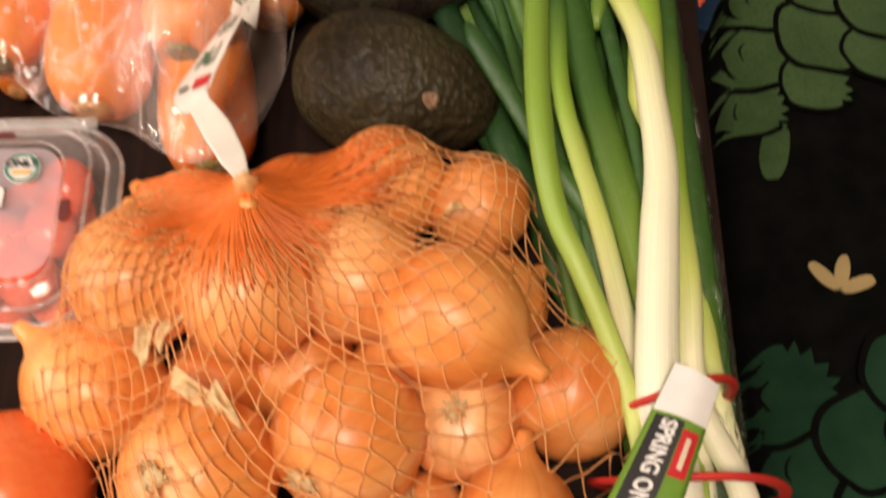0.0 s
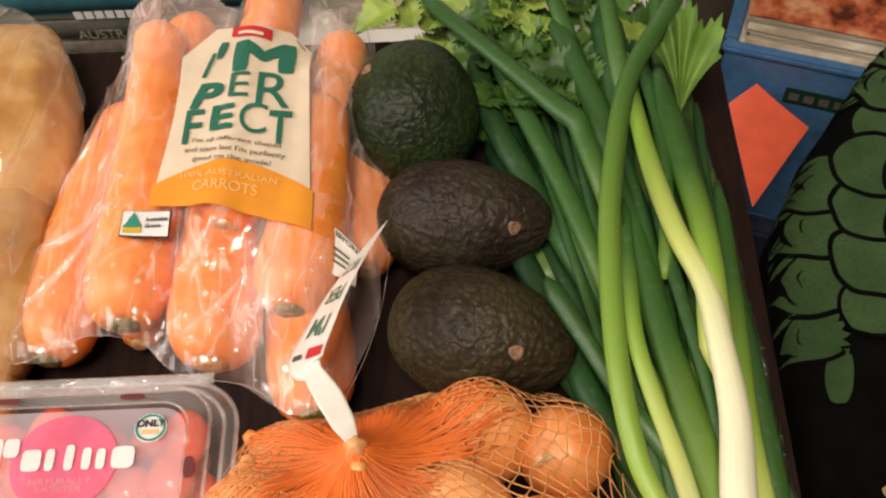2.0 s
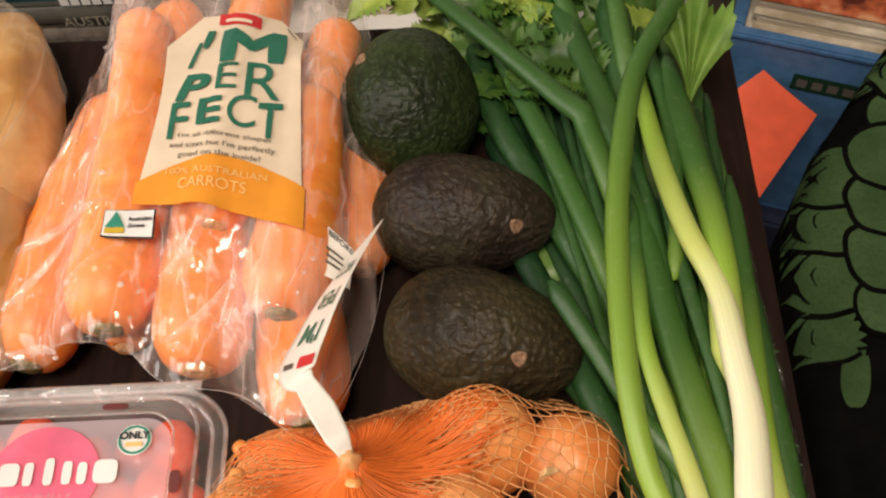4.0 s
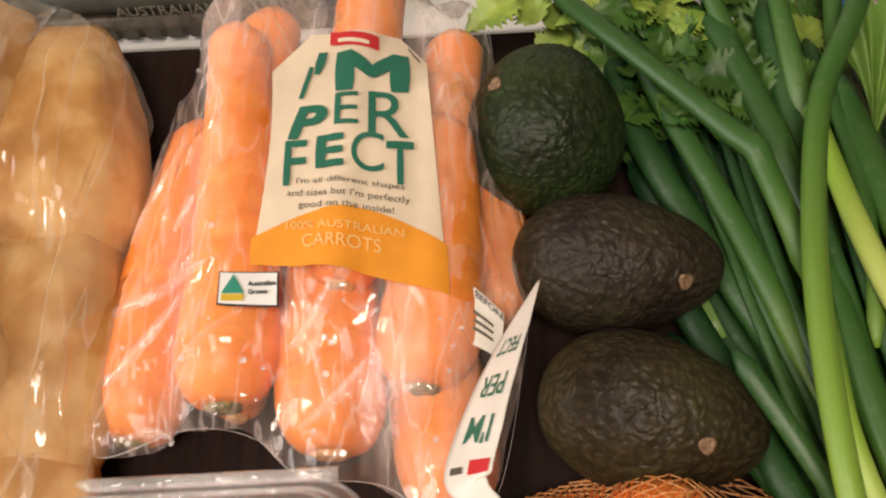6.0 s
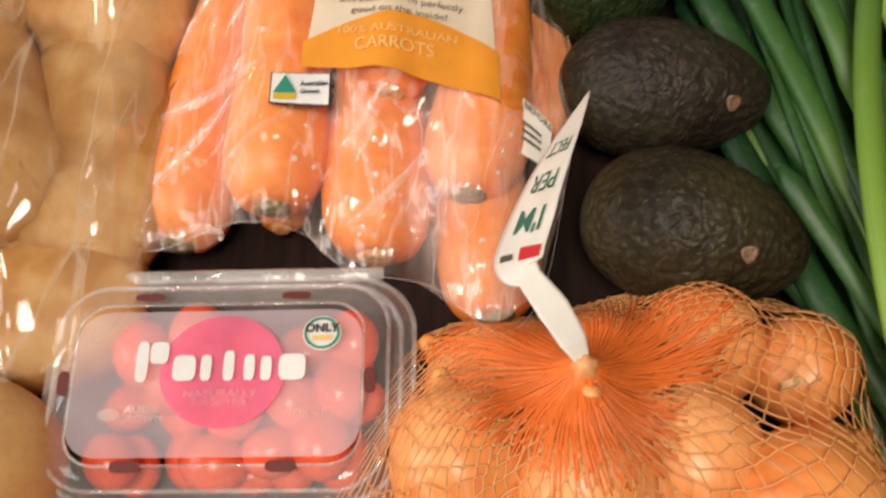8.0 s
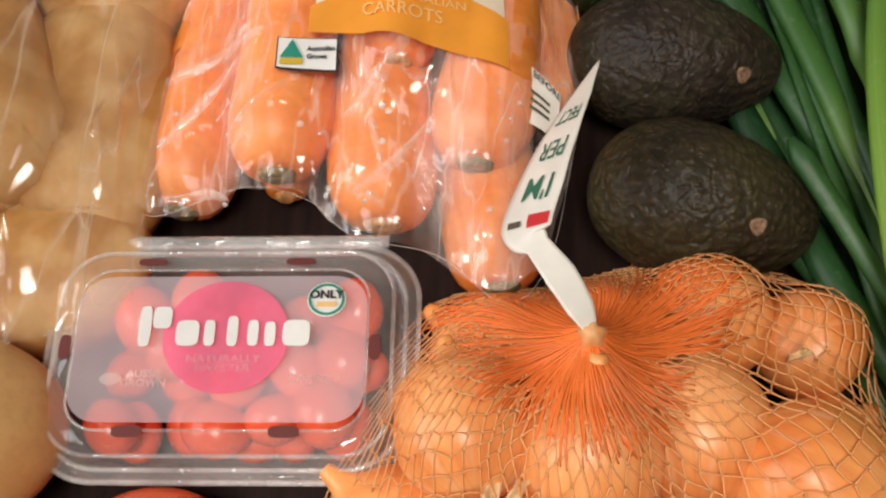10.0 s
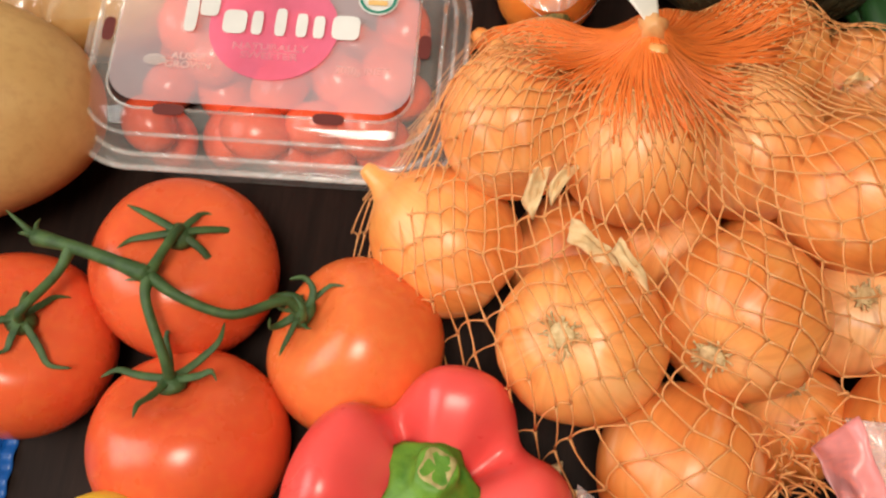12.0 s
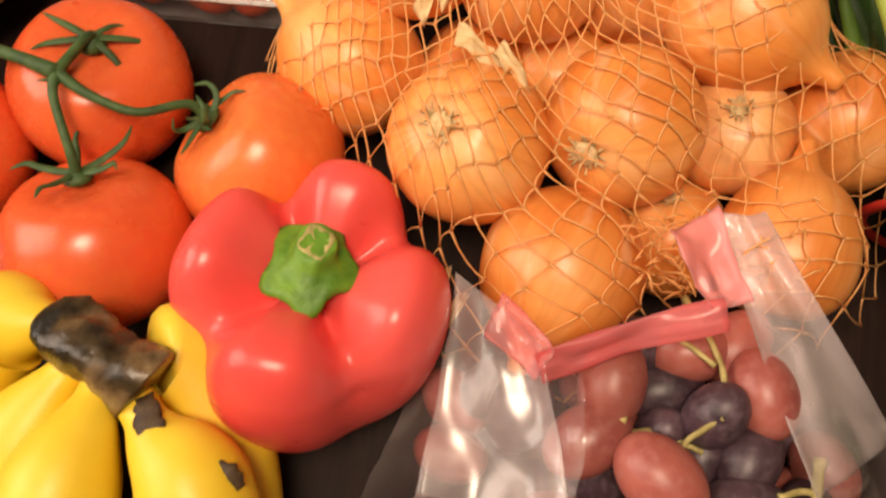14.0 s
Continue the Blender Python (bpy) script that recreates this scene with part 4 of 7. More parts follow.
# how far the net reaches from the knot in each direction
REACH = []
for k in range(360):
    a = 2 * math.pi * k / 360
    far = 0.02
    while far < 0.22 and skin.z(KNOT.x + far * math.cos(a), KNOT.y + far * math.sin(a)) > 0.020:
        far += 0.002
    REACH.append(far)
REACH = [sum(REACH[(k + d) % 360] for d in range(-14, 15)) / 29 for k in range(360)]


def net_place(a, s, lift=0.0008):
    k = (a / (2 * math.pi) * 360) % 360
    i = int(k)
    far = REACH[i] * (1 - (k - i)) + REACH[(i + 1) % 360] * (k - i)
    x, y = KNOT.x + s * far * math.cos(a), KNOT.y + s * far * math.sin(a)
    return Vector((x, y, skin.z(x, y) + lift))


def net_bag():
    n = thing("net_bag", (-0.03, 0.13, 0), "orange plastic net bag tied with a white tag", "net bag")
    # knotted mesh: rows of nodes round the gather, each tied to its two neighbours in the next row
    count, rows = 62, 27
    rnd = random.Random(11)
    joint = {}
    for j in range(rows + 1):
        s = 0.10 + 0.92 * (j / rows) ** 1.06
        for k in range(count):
            a = 2 * math.pi * (k + 0.5 * (j % 2)) / count
            a += 0.45 * s + 0.022 * rnd.uniform(-1, 1) + 0.05 * noise.noise(Vector((math.cos(a) * 3, math.sin(a) * 3, s * 5)))
            joint[j, k] = (a, s + 0.008 * rnd.uniform(-1, 1) + 0.02 * noise.noise(Vector((math.cos(a) * 2.5, math.sin(a) * 2.5, s * 4 + 9))))
    for side in (0, 1):
        bm = bmesh.new()
        for j in range(rows):
            for k in range(count):
                a, s = joint[j, k]
                q = (k + (side if j % 2 else side - 1)) % count
                a2, s2 = joint[j + 1, q]
                a2 += 2 * math.pi * round((a - a2) / (2 * math.pi))
                slack = 0.010 * (side * 2 - 1)
                pts = [net_place(a + (a2 - a) * (t ** 1.25 if side else t ** 1.25) + slack * math.sin(math.pi * t), s + 0.004 + (s2 - s) * t, 0.0007 + 0.0005 * (t * (1 - t))) for t in (0, 0.25, 0.5, 0.75, 1.0)]
                tube(pts, lambda u: 0.00033 + 0.00024 * (abs(u - 0.5) > 0.4), 4, 0, flat=0.75, into=bm)
        tagged(part("net_mesh", bm, M["net"], n), kind="stuff")
    bm = bmesh.new()
    rnd = random.Random(5)
    for k in range(720):
        a0 = 2 * math.pi * k / 720 + rnd.uniform(-0.01, 0.01)
        back = max(0.0, math.sin(a0 + 0.30)) ** 0.6
        far = (rnd.uniform(0.018, 0.040) + back * rnd.uniform(0.005, 0.080)) / max(0.05, REACH[int(math.degrees(a0)) % 360])
        sway = rnd.uniform(0.16, 0.34)
        high = 0.0008 + 0.0014 * rnd.random()
        pts = [net_place(a0 + sway * (i / 11), 0.02 + min(far, 0.92) * i / 11, high * (1 - 0.5 * i / 11)) for i in range(12)]
        tube(pts, lambda u: 0.00046 - 0.00016 * u, 4, 0, flat=0.6, into=bm)
    tagged(part("gathered_net", bm, M["net_knot"], n), kind="stuff")
    # frayed ends of the net at the front of the bag
    bm = bmesh.new()
    for _ in range(90):
        x, y = rnd.gauss(-0.004, 0.012), rnd.gauss(0.070, 0.007)
        z = skin.z(x, y) + 0.002
        d = Vector((rnd.uniform(-1, 1), rnd.uniform(-0.8, 0.4), rnd.uniform(-0.1, 0.3))) * 0.012
        tube([Vector((x, y, z)), Vector((x, y, z)) + d * 0.5 + Vector((0, 0, 0.003)), Vector((x, y, z)) + d], 0.0004, 4, 3, into=bm)
    tagged(part("frayed_net", bm, M["net"], n), kind="stuff")
    part("knot", placed(lathe([(0.0015, -0.004), (0.0045, -0.002), (0.005, 0.001), (0.003, 0.004), (0.001, 0.005)], 14, lambda r, z, a: (r * (1 + 0.2 * math.sin(5 * a)), z)), Matrix.Translation(KNOT)), M["net"], n)
    # loose papery flakes caught under the net
    for x, y, a, l in ((-0.104, 0.148, 1.2, 0.020), (-0.096, 0.150, 0.9, 0.016), (0.008, 0.207, 0.3, 0.010), (-0.083, 0.128, 2.4, 0.024), (-0.072, 0.122, 2.0, 0.02), (-0.088, 0.056, 1.4, 0.018), (-0.082, 0.050, 1.0, 0.014)):
        z = skin.z(x, y) - 0.003
        ca, sa = math.cos(a) * l / 2, math.sin(a) * l / 2
        bm = patch((x - ca + sa * 0.35, y - sa - ca * 0.35, z), (x + ca * 1.1 + sa * 0.05, y + sa * 1.1 - ca * 0.05, z + 0.003), (x + ca * 0.7 - sa * 0.45, y + sa * 0.7 + ca * 0.45, z + 0.003), (x - ca * 0.6 - sa * 0.3, y - sa * 0.6 + ca * 0.3, z + 0.001), 10, 7, 0.003, 0.005, x * 50, 0.0003)
        solid("onion_flake", bm, M["onion_dry"], "loose flake of dry onion skin", "onion skin", "onion skin flakes", loc=(x, y, z))
    # the white tag: a strip that twists up from the knot into a printed flag
    line = [(-0.070, 0.205, 0.092), (-0.0745, 0.213, 0.096), (-0.081, 0.224, 0.097), (-0.089, 0.236, 0.095), (-0.0930, 0.243, 0.094), (-0.0885, 0.261, 0.091), (-0.0815, 0.282, 0.087), (-0.0725, 0.305, 0.080), (-0.0630, 0.328, 0.071)]
    path = curve_points(line, 8)
    width = [0.0020, 0.0050, 0.0058, 0.0046, 0.0105, 0.0125, 0.0110, 0.0070, 0.0006]
    tilt = [10, 0, -5, -15, -34, -46, -50, -52, -54]

    def tag(u, v):
        i = u * (len(path) - 1)
        j = min(int(i), len(path) - 2)
        c = path[j].lerp(path[j + 1], i - j)
        d = (path[min(j + 2, len(path) - 1)] - path[max(j - 1, 0)]).normalized()
        s = u * (len(width) - 1)
        q = min(int(s), len(width) - 2)
        s -= q
        w = width[q] * (1 - s) + width[q + 1] * s
        t = radians(tilt[q] * (1 - s) + tilt[q + 1] * s)
        side = d.cross(Vector((0, 0, 1))).normalized()
        up = side.cross(d)
        return c + (side * math.cos(t) - up * math.sin(t)) * (w * (2 * v - 1))
    tg = part("tag", sheet(tag, 64, 8, thick=0.0004), M["tag"], n, "white plastic tag with green and red print")

    def flag(u, v):
        """u runs along the flag from its tip, v across it."""
        return tag(1.0 - u, v) + Vector((-0.0002, -0.0003, 0.0012))
    part("red_mark", sheet(lambda u, v: flag(0.455 + 0.045 * u, 0.50 + 0.42 * v), 4, 4), M["red"], tg)
    for body, u, v, sz, bold in (("I'M", 0.375, 0.50, 0.0150, 0.0002), ("PER", 0.270, 0.50, 0.0120, 0.0001), ("FECT", 0.175, 0.5, 0.0090, 0.0001)):
        letters("printed_word", body, lambda a, b, u=u, v=v: flag(u + b / 0.16, v - a / 0.025), sz, M["teal"], tg, bold, 0.8)
    part("print_line", sheet(lambda u, v: flag(0.47 + 0.02 * u, 0.12 + 0.25 * v), 3, 3), M["brown_ink"], tg)


net_bag()


# ---- carrots in their bag ----
def carrot(head, tail, rh, rt, seed):
    head, tail = Vector(head), Vector(tail)
    length = (tail - head).length
    prof = [(0.22 * rh, 0.0015), (0.40 * rh, 0.0), (0.60 * rh, 0.0018), (0.77 * rh, 0.0058), (0.90 * rh, 0.0120), (0.97 * rh, 0.019)]
    for k in range(1, 31):
        t = k / 30
        prof.append((rh + (rt - rh) * t ** 1.1, 0.026 + (length - 0.037) * t))
    prof += [(rt * 0.85, length - 0.007), (rt * 0.55, length - 0.002), (rt * 0.18, length)]

    def fn(r, z, a):
        w = 1 + 0.085 * noise.noise(Vector((math.cos(a), math.sin(a), z * 22 + seed * 5))) + 0.02 * noise.noise(Vector((0, seed, z * 260)))
        return r * w, z
    bm = lathe(prof, 28, fn)
    bend = 0.004 * math.sin(seed * 2.3)
    for v in bm.verts:
        v.co.x += bend * math.sin(math.pi * min(1, max(0, v.co.z / length)))
    for f in bm.faces:
        f.smooth = True
    me = bpy.data.meshes.new("carrot")
    bm.to_mesh(me)
    bm.free()
    me.materials.append(M["carrot"])
    ob = new("carrot", me)
    ob.matrix_world = aim(head, tail - head)
    AT[ob] = Vector()
    tagged(ob, "thick orange carrot with trimmed top in the bag", "carrot", "carrots in the bag")
    crown = lathe([(0.36 * rh, 0.0015), (0.34 * rh, -0.0008), (0.22 * rh, -0.0022), (0.10 * rh, -0.0018)], 16, lambda r, z, a: (r * (1 + 0.25 * noise.noise(Vector((math.cos(a) * 2, math.sin(a) * 2, seed)))), z))
    green = seed in (1, 2, 5, 8)
    part("crown", crown, M["carrot_top"] if green else M["carrot_scar"], ob, "dark green trimmed crown" if green else "tan stem scar")
    return ob


CARROTS = [
    ((-0.243, 0.276, 0.028), (-0.226, 0.440, 0.032), 0.0225, 0.0135), ((-0.197, 0.285, 0.048), (-0.206, 0.480, 0.056), 0.0230, 0.0150),
    ((-0.152, 0.266, 0.040), (-0.152, 0.390, 0.044), 0.0240, 0.0200), ((-0.147, 0.332, 0.062), (-0.138, 0.508, 0.052), 0.0180, 0.0170),
    ((-0.113, 0.290, 0.050), (-0.106, 0.420, 0.056), 0.0225, 0.0165), ((-0.100, 0.330, 0.036), (-0.097, 0.480, 0.042), 0.0150, 0.0145),
    ((-0.080, 0.328, 0.021), (-0.088, 0.430, 0.022), 0.0185, 0.0150), ((-0.101, 0.245, 0.0240), (-0.120, 0.350, 0.026), 0.0235, 0.0190),
    ((-0.196, 0.400, 0.030), (-0.193, 0.506, 0.036), 0.0165, 0.0150), ((-0.200, 0.290, 0.016), (-0.205, 0.440, 0.016), 0.0150, 0.0130),
    ((-0.160, 0.300, 0.018), (-0.158, 0.470, 0.018), 0.0170, 0.0140), ((-0.125, 0.345, 0.017), (-0.122, 0.480, 0.017), 0.0160, 0.0140),
]
for i, c in enumerate(CARROTS):
    carrot(*c, i + 1)

wrap = Drape(-0.30, -0.03, 0.22, 0.56)
for a, b, ra, rb in CARROTS:
    wrap.rod(a, b, ra + 0.0015, rb + 0.0015)
wrap.relax(45)
taut = Drape(-0.30, -0.03, 0.22, 0.56)
taut.h = wrap.h.copy()
taut.relax(260)
M_BAG = [(-0.268, 0.282), (-0.245, 0.264), (-0.205, 0.270), (-0.180, 0.268), (-0.160, 0.252), (-0.128, 0.250), (-0.10, 0.231), (-0.083, 0.248), (-0.072, 0.300), (-0.066, 0.345), (-0.072, 0.41), (-0.078, 0.46), (-0.085, 0.487), (-0.118, 0.520), (-0.165, 0.530), (-0.205, 0.515), (-0.236, 0.487), (-0.255, 0.43), (-0.268, 0.35)]


def inside(x, y, poly):
    hit = False
    for (xa, ya), (xb, yb) in zip(poly, poly[1:] + poly[:1]):
        if (ya > y) != (yb > y) and x < (xb - xa) * (y - ya) / (yb - ya) + xa:
            hit = not hit
    return hit


def film_over(drape, poly, nu, nv, ripple, scale, seed, lift=0.0012, stretch=(1, 1), radial=True):
    """Film lying over what the drape holds, cut to the outline, with ridged creases. Spread from its middle where radial, else along a grid."""
    xs, ys = [p[0] for p in poly], [p[1] for p in poly]
    x0, x1, y0, y1 = min(xs) - 0.004, max(xs) + 0.004, min(ys) - 0.004, max(ys) + 0.004
    cx, cy = sum(xs) / len(xs), sum(ys) / len(ys)

    def reach(a):
        ca, sa, best = math.cos(a), math.sin(a), 0.0
        for (xa, ya), (xb, yb) in zip(poly, poly[1:] + poly[:1]):
            ex, ey = xb - xa, yb - ya
            den = ca * ey - sa * ex
            if abs(den) > 1e-9:
                t = ((xa - cx) * ey - (ya - cy) * ex) / den
                w = ((xa - cx) * sa - (ya - cy) * ca) / den
                if t > 0 and -1e-6 <= w <= 1 + 1e-6:
                    best = max(best, t)
        return best
    far = [reach(2 * math.pi * k / nu) for k in range(nu)]
    far = [sum(far[(k + d) % nu] for d in range(-2, 3)) / 5 for k in range(nu)]

    def fn(u, v):
        if radial:
            k = int(round(u * nu)) % nu
            a = 2 * math.pi * k / nu
            r = far[k] * v ** 0.8 * (1 + 0.03 * v * noise.noise(Vector((math.cos(a) * 6, math.sin(a) * 6, seed))))
            x, y = cx + r * math.cos(a), cy + r * math.sin(a)
        else:
            x, y = x0 + (x1 - x0) * u, y0 + (y1 - y0) * v
        q = Vector((x * scale * stretch[0], y * scale * stretch[1], seed))
        crease = 1 - abs(noise.noise(q)) * 2.2
        z = drape.z(x, y) + lift + ripple * max(0, crease) ** 3 + ripple * 0.5 * noise.noise(q * 2.7)
        return Vector((x, y, max(z, 0.0015)))

    def keep(u, v):
        return radial or inside(x0 + (x1 - x0) * u, y0 + (y1 - y0) * v, poly)
    bm = sheet(fn, nu, nv, keep)
    bmesh.ops.recalc_face_normals(bm, faces=bm.faces[:])
    if sum(f.normal.z for f in bm.faces) < 0:
        bmesh.ops.reverse_faces(bm, faces=bm.faces[:])
    return bm, fn


def carrot_bag():
    g = thing("carrot_bag", (-0.16, 0.37, 0), "clear plastic bag of carrots with a cream printed label", "bag of carrots")
    bm, _ = film_over(wrap, M_BAG, 260, 110, 0.0026, 40, 4, stretch=(1.4, 0.8))
    part("film", bm, M["film"], g, "crinkled clear plastic film with pale sheen painted in")
    # added tube that draws the bright line along the film's edge
    rim = curve_points([(x, y, max(0.003, wrap.z(x, y) + 0.002)) for x, y in M_BAG + M_BAG[:1]], 8)
    part("hem", tube(rim, 0.0002, 6, 0), M["punnet_rim"], g, "thin tube added for the glint on the film's edge")

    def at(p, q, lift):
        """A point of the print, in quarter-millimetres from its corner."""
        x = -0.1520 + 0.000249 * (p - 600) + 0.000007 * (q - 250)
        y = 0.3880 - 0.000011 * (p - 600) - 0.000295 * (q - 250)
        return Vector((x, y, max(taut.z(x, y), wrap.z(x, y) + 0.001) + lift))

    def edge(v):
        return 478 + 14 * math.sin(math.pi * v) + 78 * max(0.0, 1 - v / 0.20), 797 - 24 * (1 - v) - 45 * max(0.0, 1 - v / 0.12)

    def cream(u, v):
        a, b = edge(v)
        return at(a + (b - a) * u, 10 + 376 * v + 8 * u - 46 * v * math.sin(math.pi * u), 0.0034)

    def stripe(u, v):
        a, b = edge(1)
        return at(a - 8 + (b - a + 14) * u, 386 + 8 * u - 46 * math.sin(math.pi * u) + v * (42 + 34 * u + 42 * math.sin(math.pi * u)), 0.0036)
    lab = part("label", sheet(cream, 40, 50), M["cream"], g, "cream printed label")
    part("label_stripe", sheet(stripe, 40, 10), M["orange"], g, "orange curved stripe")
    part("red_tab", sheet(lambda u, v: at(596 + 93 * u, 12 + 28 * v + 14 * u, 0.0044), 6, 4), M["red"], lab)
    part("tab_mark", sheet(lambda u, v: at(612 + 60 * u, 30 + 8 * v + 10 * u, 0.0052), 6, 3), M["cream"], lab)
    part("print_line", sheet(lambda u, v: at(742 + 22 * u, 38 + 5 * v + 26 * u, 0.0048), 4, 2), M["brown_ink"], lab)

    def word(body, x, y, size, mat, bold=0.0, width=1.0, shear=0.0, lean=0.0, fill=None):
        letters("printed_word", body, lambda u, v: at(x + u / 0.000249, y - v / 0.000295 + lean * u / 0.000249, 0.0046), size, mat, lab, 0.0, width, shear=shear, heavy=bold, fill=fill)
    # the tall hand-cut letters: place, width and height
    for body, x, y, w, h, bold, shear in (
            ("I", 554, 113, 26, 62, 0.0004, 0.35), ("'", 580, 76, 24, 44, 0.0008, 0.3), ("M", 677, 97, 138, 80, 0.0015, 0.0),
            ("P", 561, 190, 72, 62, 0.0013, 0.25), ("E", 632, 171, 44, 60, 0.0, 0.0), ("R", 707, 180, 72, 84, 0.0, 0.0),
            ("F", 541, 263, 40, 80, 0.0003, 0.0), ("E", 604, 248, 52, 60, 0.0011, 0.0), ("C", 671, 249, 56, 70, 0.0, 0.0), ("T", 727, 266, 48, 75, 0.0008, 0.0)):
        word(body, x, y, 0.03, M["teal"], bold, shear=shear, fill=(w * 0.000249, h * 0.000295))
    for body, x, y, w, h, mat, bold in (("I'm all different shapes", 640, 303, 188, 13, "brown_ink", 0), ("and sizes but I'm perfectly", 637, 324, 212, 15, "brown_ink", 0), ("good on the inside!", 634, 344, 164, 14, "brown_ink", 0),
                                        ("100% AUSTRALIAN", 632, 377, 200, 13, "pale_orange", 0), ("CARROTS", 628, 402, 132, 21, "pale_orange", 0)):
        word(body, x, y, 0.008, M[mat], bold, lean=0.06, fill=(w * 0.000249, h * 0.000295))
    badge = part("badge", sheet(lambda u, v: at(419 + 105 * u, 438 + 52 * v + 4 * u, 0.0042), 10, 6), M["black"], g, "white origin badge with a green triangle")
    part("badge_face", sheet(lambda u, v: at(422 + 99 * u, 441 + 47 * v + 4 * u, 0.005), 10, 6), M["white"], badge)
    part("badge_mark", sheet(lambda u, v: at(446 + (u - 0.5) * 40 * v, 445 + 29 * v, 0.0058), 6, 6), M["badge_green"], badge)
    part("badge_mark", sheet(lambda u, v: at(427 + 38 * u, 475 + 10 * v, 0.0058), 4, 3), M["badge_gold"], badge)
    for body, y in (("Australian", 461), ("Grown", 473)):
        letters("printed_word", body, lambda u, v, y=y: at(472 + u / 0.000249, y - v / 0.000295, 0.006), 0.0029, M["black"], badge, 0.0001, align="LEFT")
    corner = [Vector(p) for p in ((-0.099, 0.337, 0.064), (-0.078, 0.318, 0.060), (-0.080, 0.300, 0.054), (-0.096, 0.307, 0.060))]

    def slip_at(u, v, lift=0.0):
        p = (corner[0] * (1 - u) + corner[1] * u) * (1 - v) + (corner[3] * (1 - u) + corner[2] * u) * v
        return p + Vector((0, 0, 0.002 * math.sin(math.pi * u) + lift))
    slip = part("date_slip", sheet(slip_at, 10, 10), M["tag"], g, "white date label")
    letters("printed_word", "BEST BEFORE", lambda u, v: slip_at(0.04 + u / 0.028, 0.12 - v / 0.026, 0.0012), 0.0046, M["black"], slip, 0.0001, align="LEFT")
    for k in range(3):
        part("print_line", sheet(lambda u, v: slip_at(0.3 + 0.5 * u, 0.42 + 0.14 * k + 0.06 * v, 0.0012), 4, 2), M["brown_ink"], slip)
    # long folds where the film is pinched across the carrots
    for k, (xa, ya, xb, yb, wide) in enumerate(((-0.248, 0.294, -0.208, 0.331, 0.006), (-0.215, 0.288, -0.186, 0.323, 0.004), (-0.259, 0.325, -0.196, 0.347, 0.005), (-0.168, 0.301, -0.133, 0.345, 0.005), (-0.162, 0.272, -0.132, 0.295, 0.006), (-0.253, 0.370, -0.222, 0.413, 0.004), (-0.238, 0.272, -0.213, 0.267, 0.007), (-0.205, 0.300, -0.200, 0.345, 0.003), (-0.150, 0.275, -0.158, 0.318, 0.004))):
        def fold(u, v):
            x, y = xa + (xb - xa) * u, ya + (yb - ya) * u + 0.004 * math.sin(u * 3.1 + k)
            s = (v - 0.5) * wide * (0.25 + math.sin(math.pi * min(1, u * 1.1)) ** 0.7)
            x, y = x - s * (yb - ya) * 18, y + s * (xb - xa) * 18
            return Vector((x, y, wrap.z(x, y) + 0.0022 + 0.0022 * math.sin(math.pi * v) + 0.0008 * noise.noise(Vector((u * 9, v * 4, k)))))
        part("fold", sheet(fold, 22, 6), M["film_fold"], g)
    rnd = random.Random(9)
    bm = bmesh.new()
    for _ in range(46):
        x, y = rnd.uniform(-0.25, -0.08), rnd.uniform(0.262, 0.335) if rnd.random() < 0.75 else rnd.uniform(0.335, 0.45)
        r = rnd.uniform(0.0006, 0.0017)
        m = Matrix.Translation((x, y, wrap.z(x, y) + 0.0022)) @ Matrix.Diagonal((1, 1, 0.55, 1))
        bmesh.ops.create_icosphere(bm, subdivisions=2, radius=r, matrix=m)
    tagged(part("water_bead", bm, M["punnet_rim"], g, "beads of water"), kind="stuff")


carrot_bag()


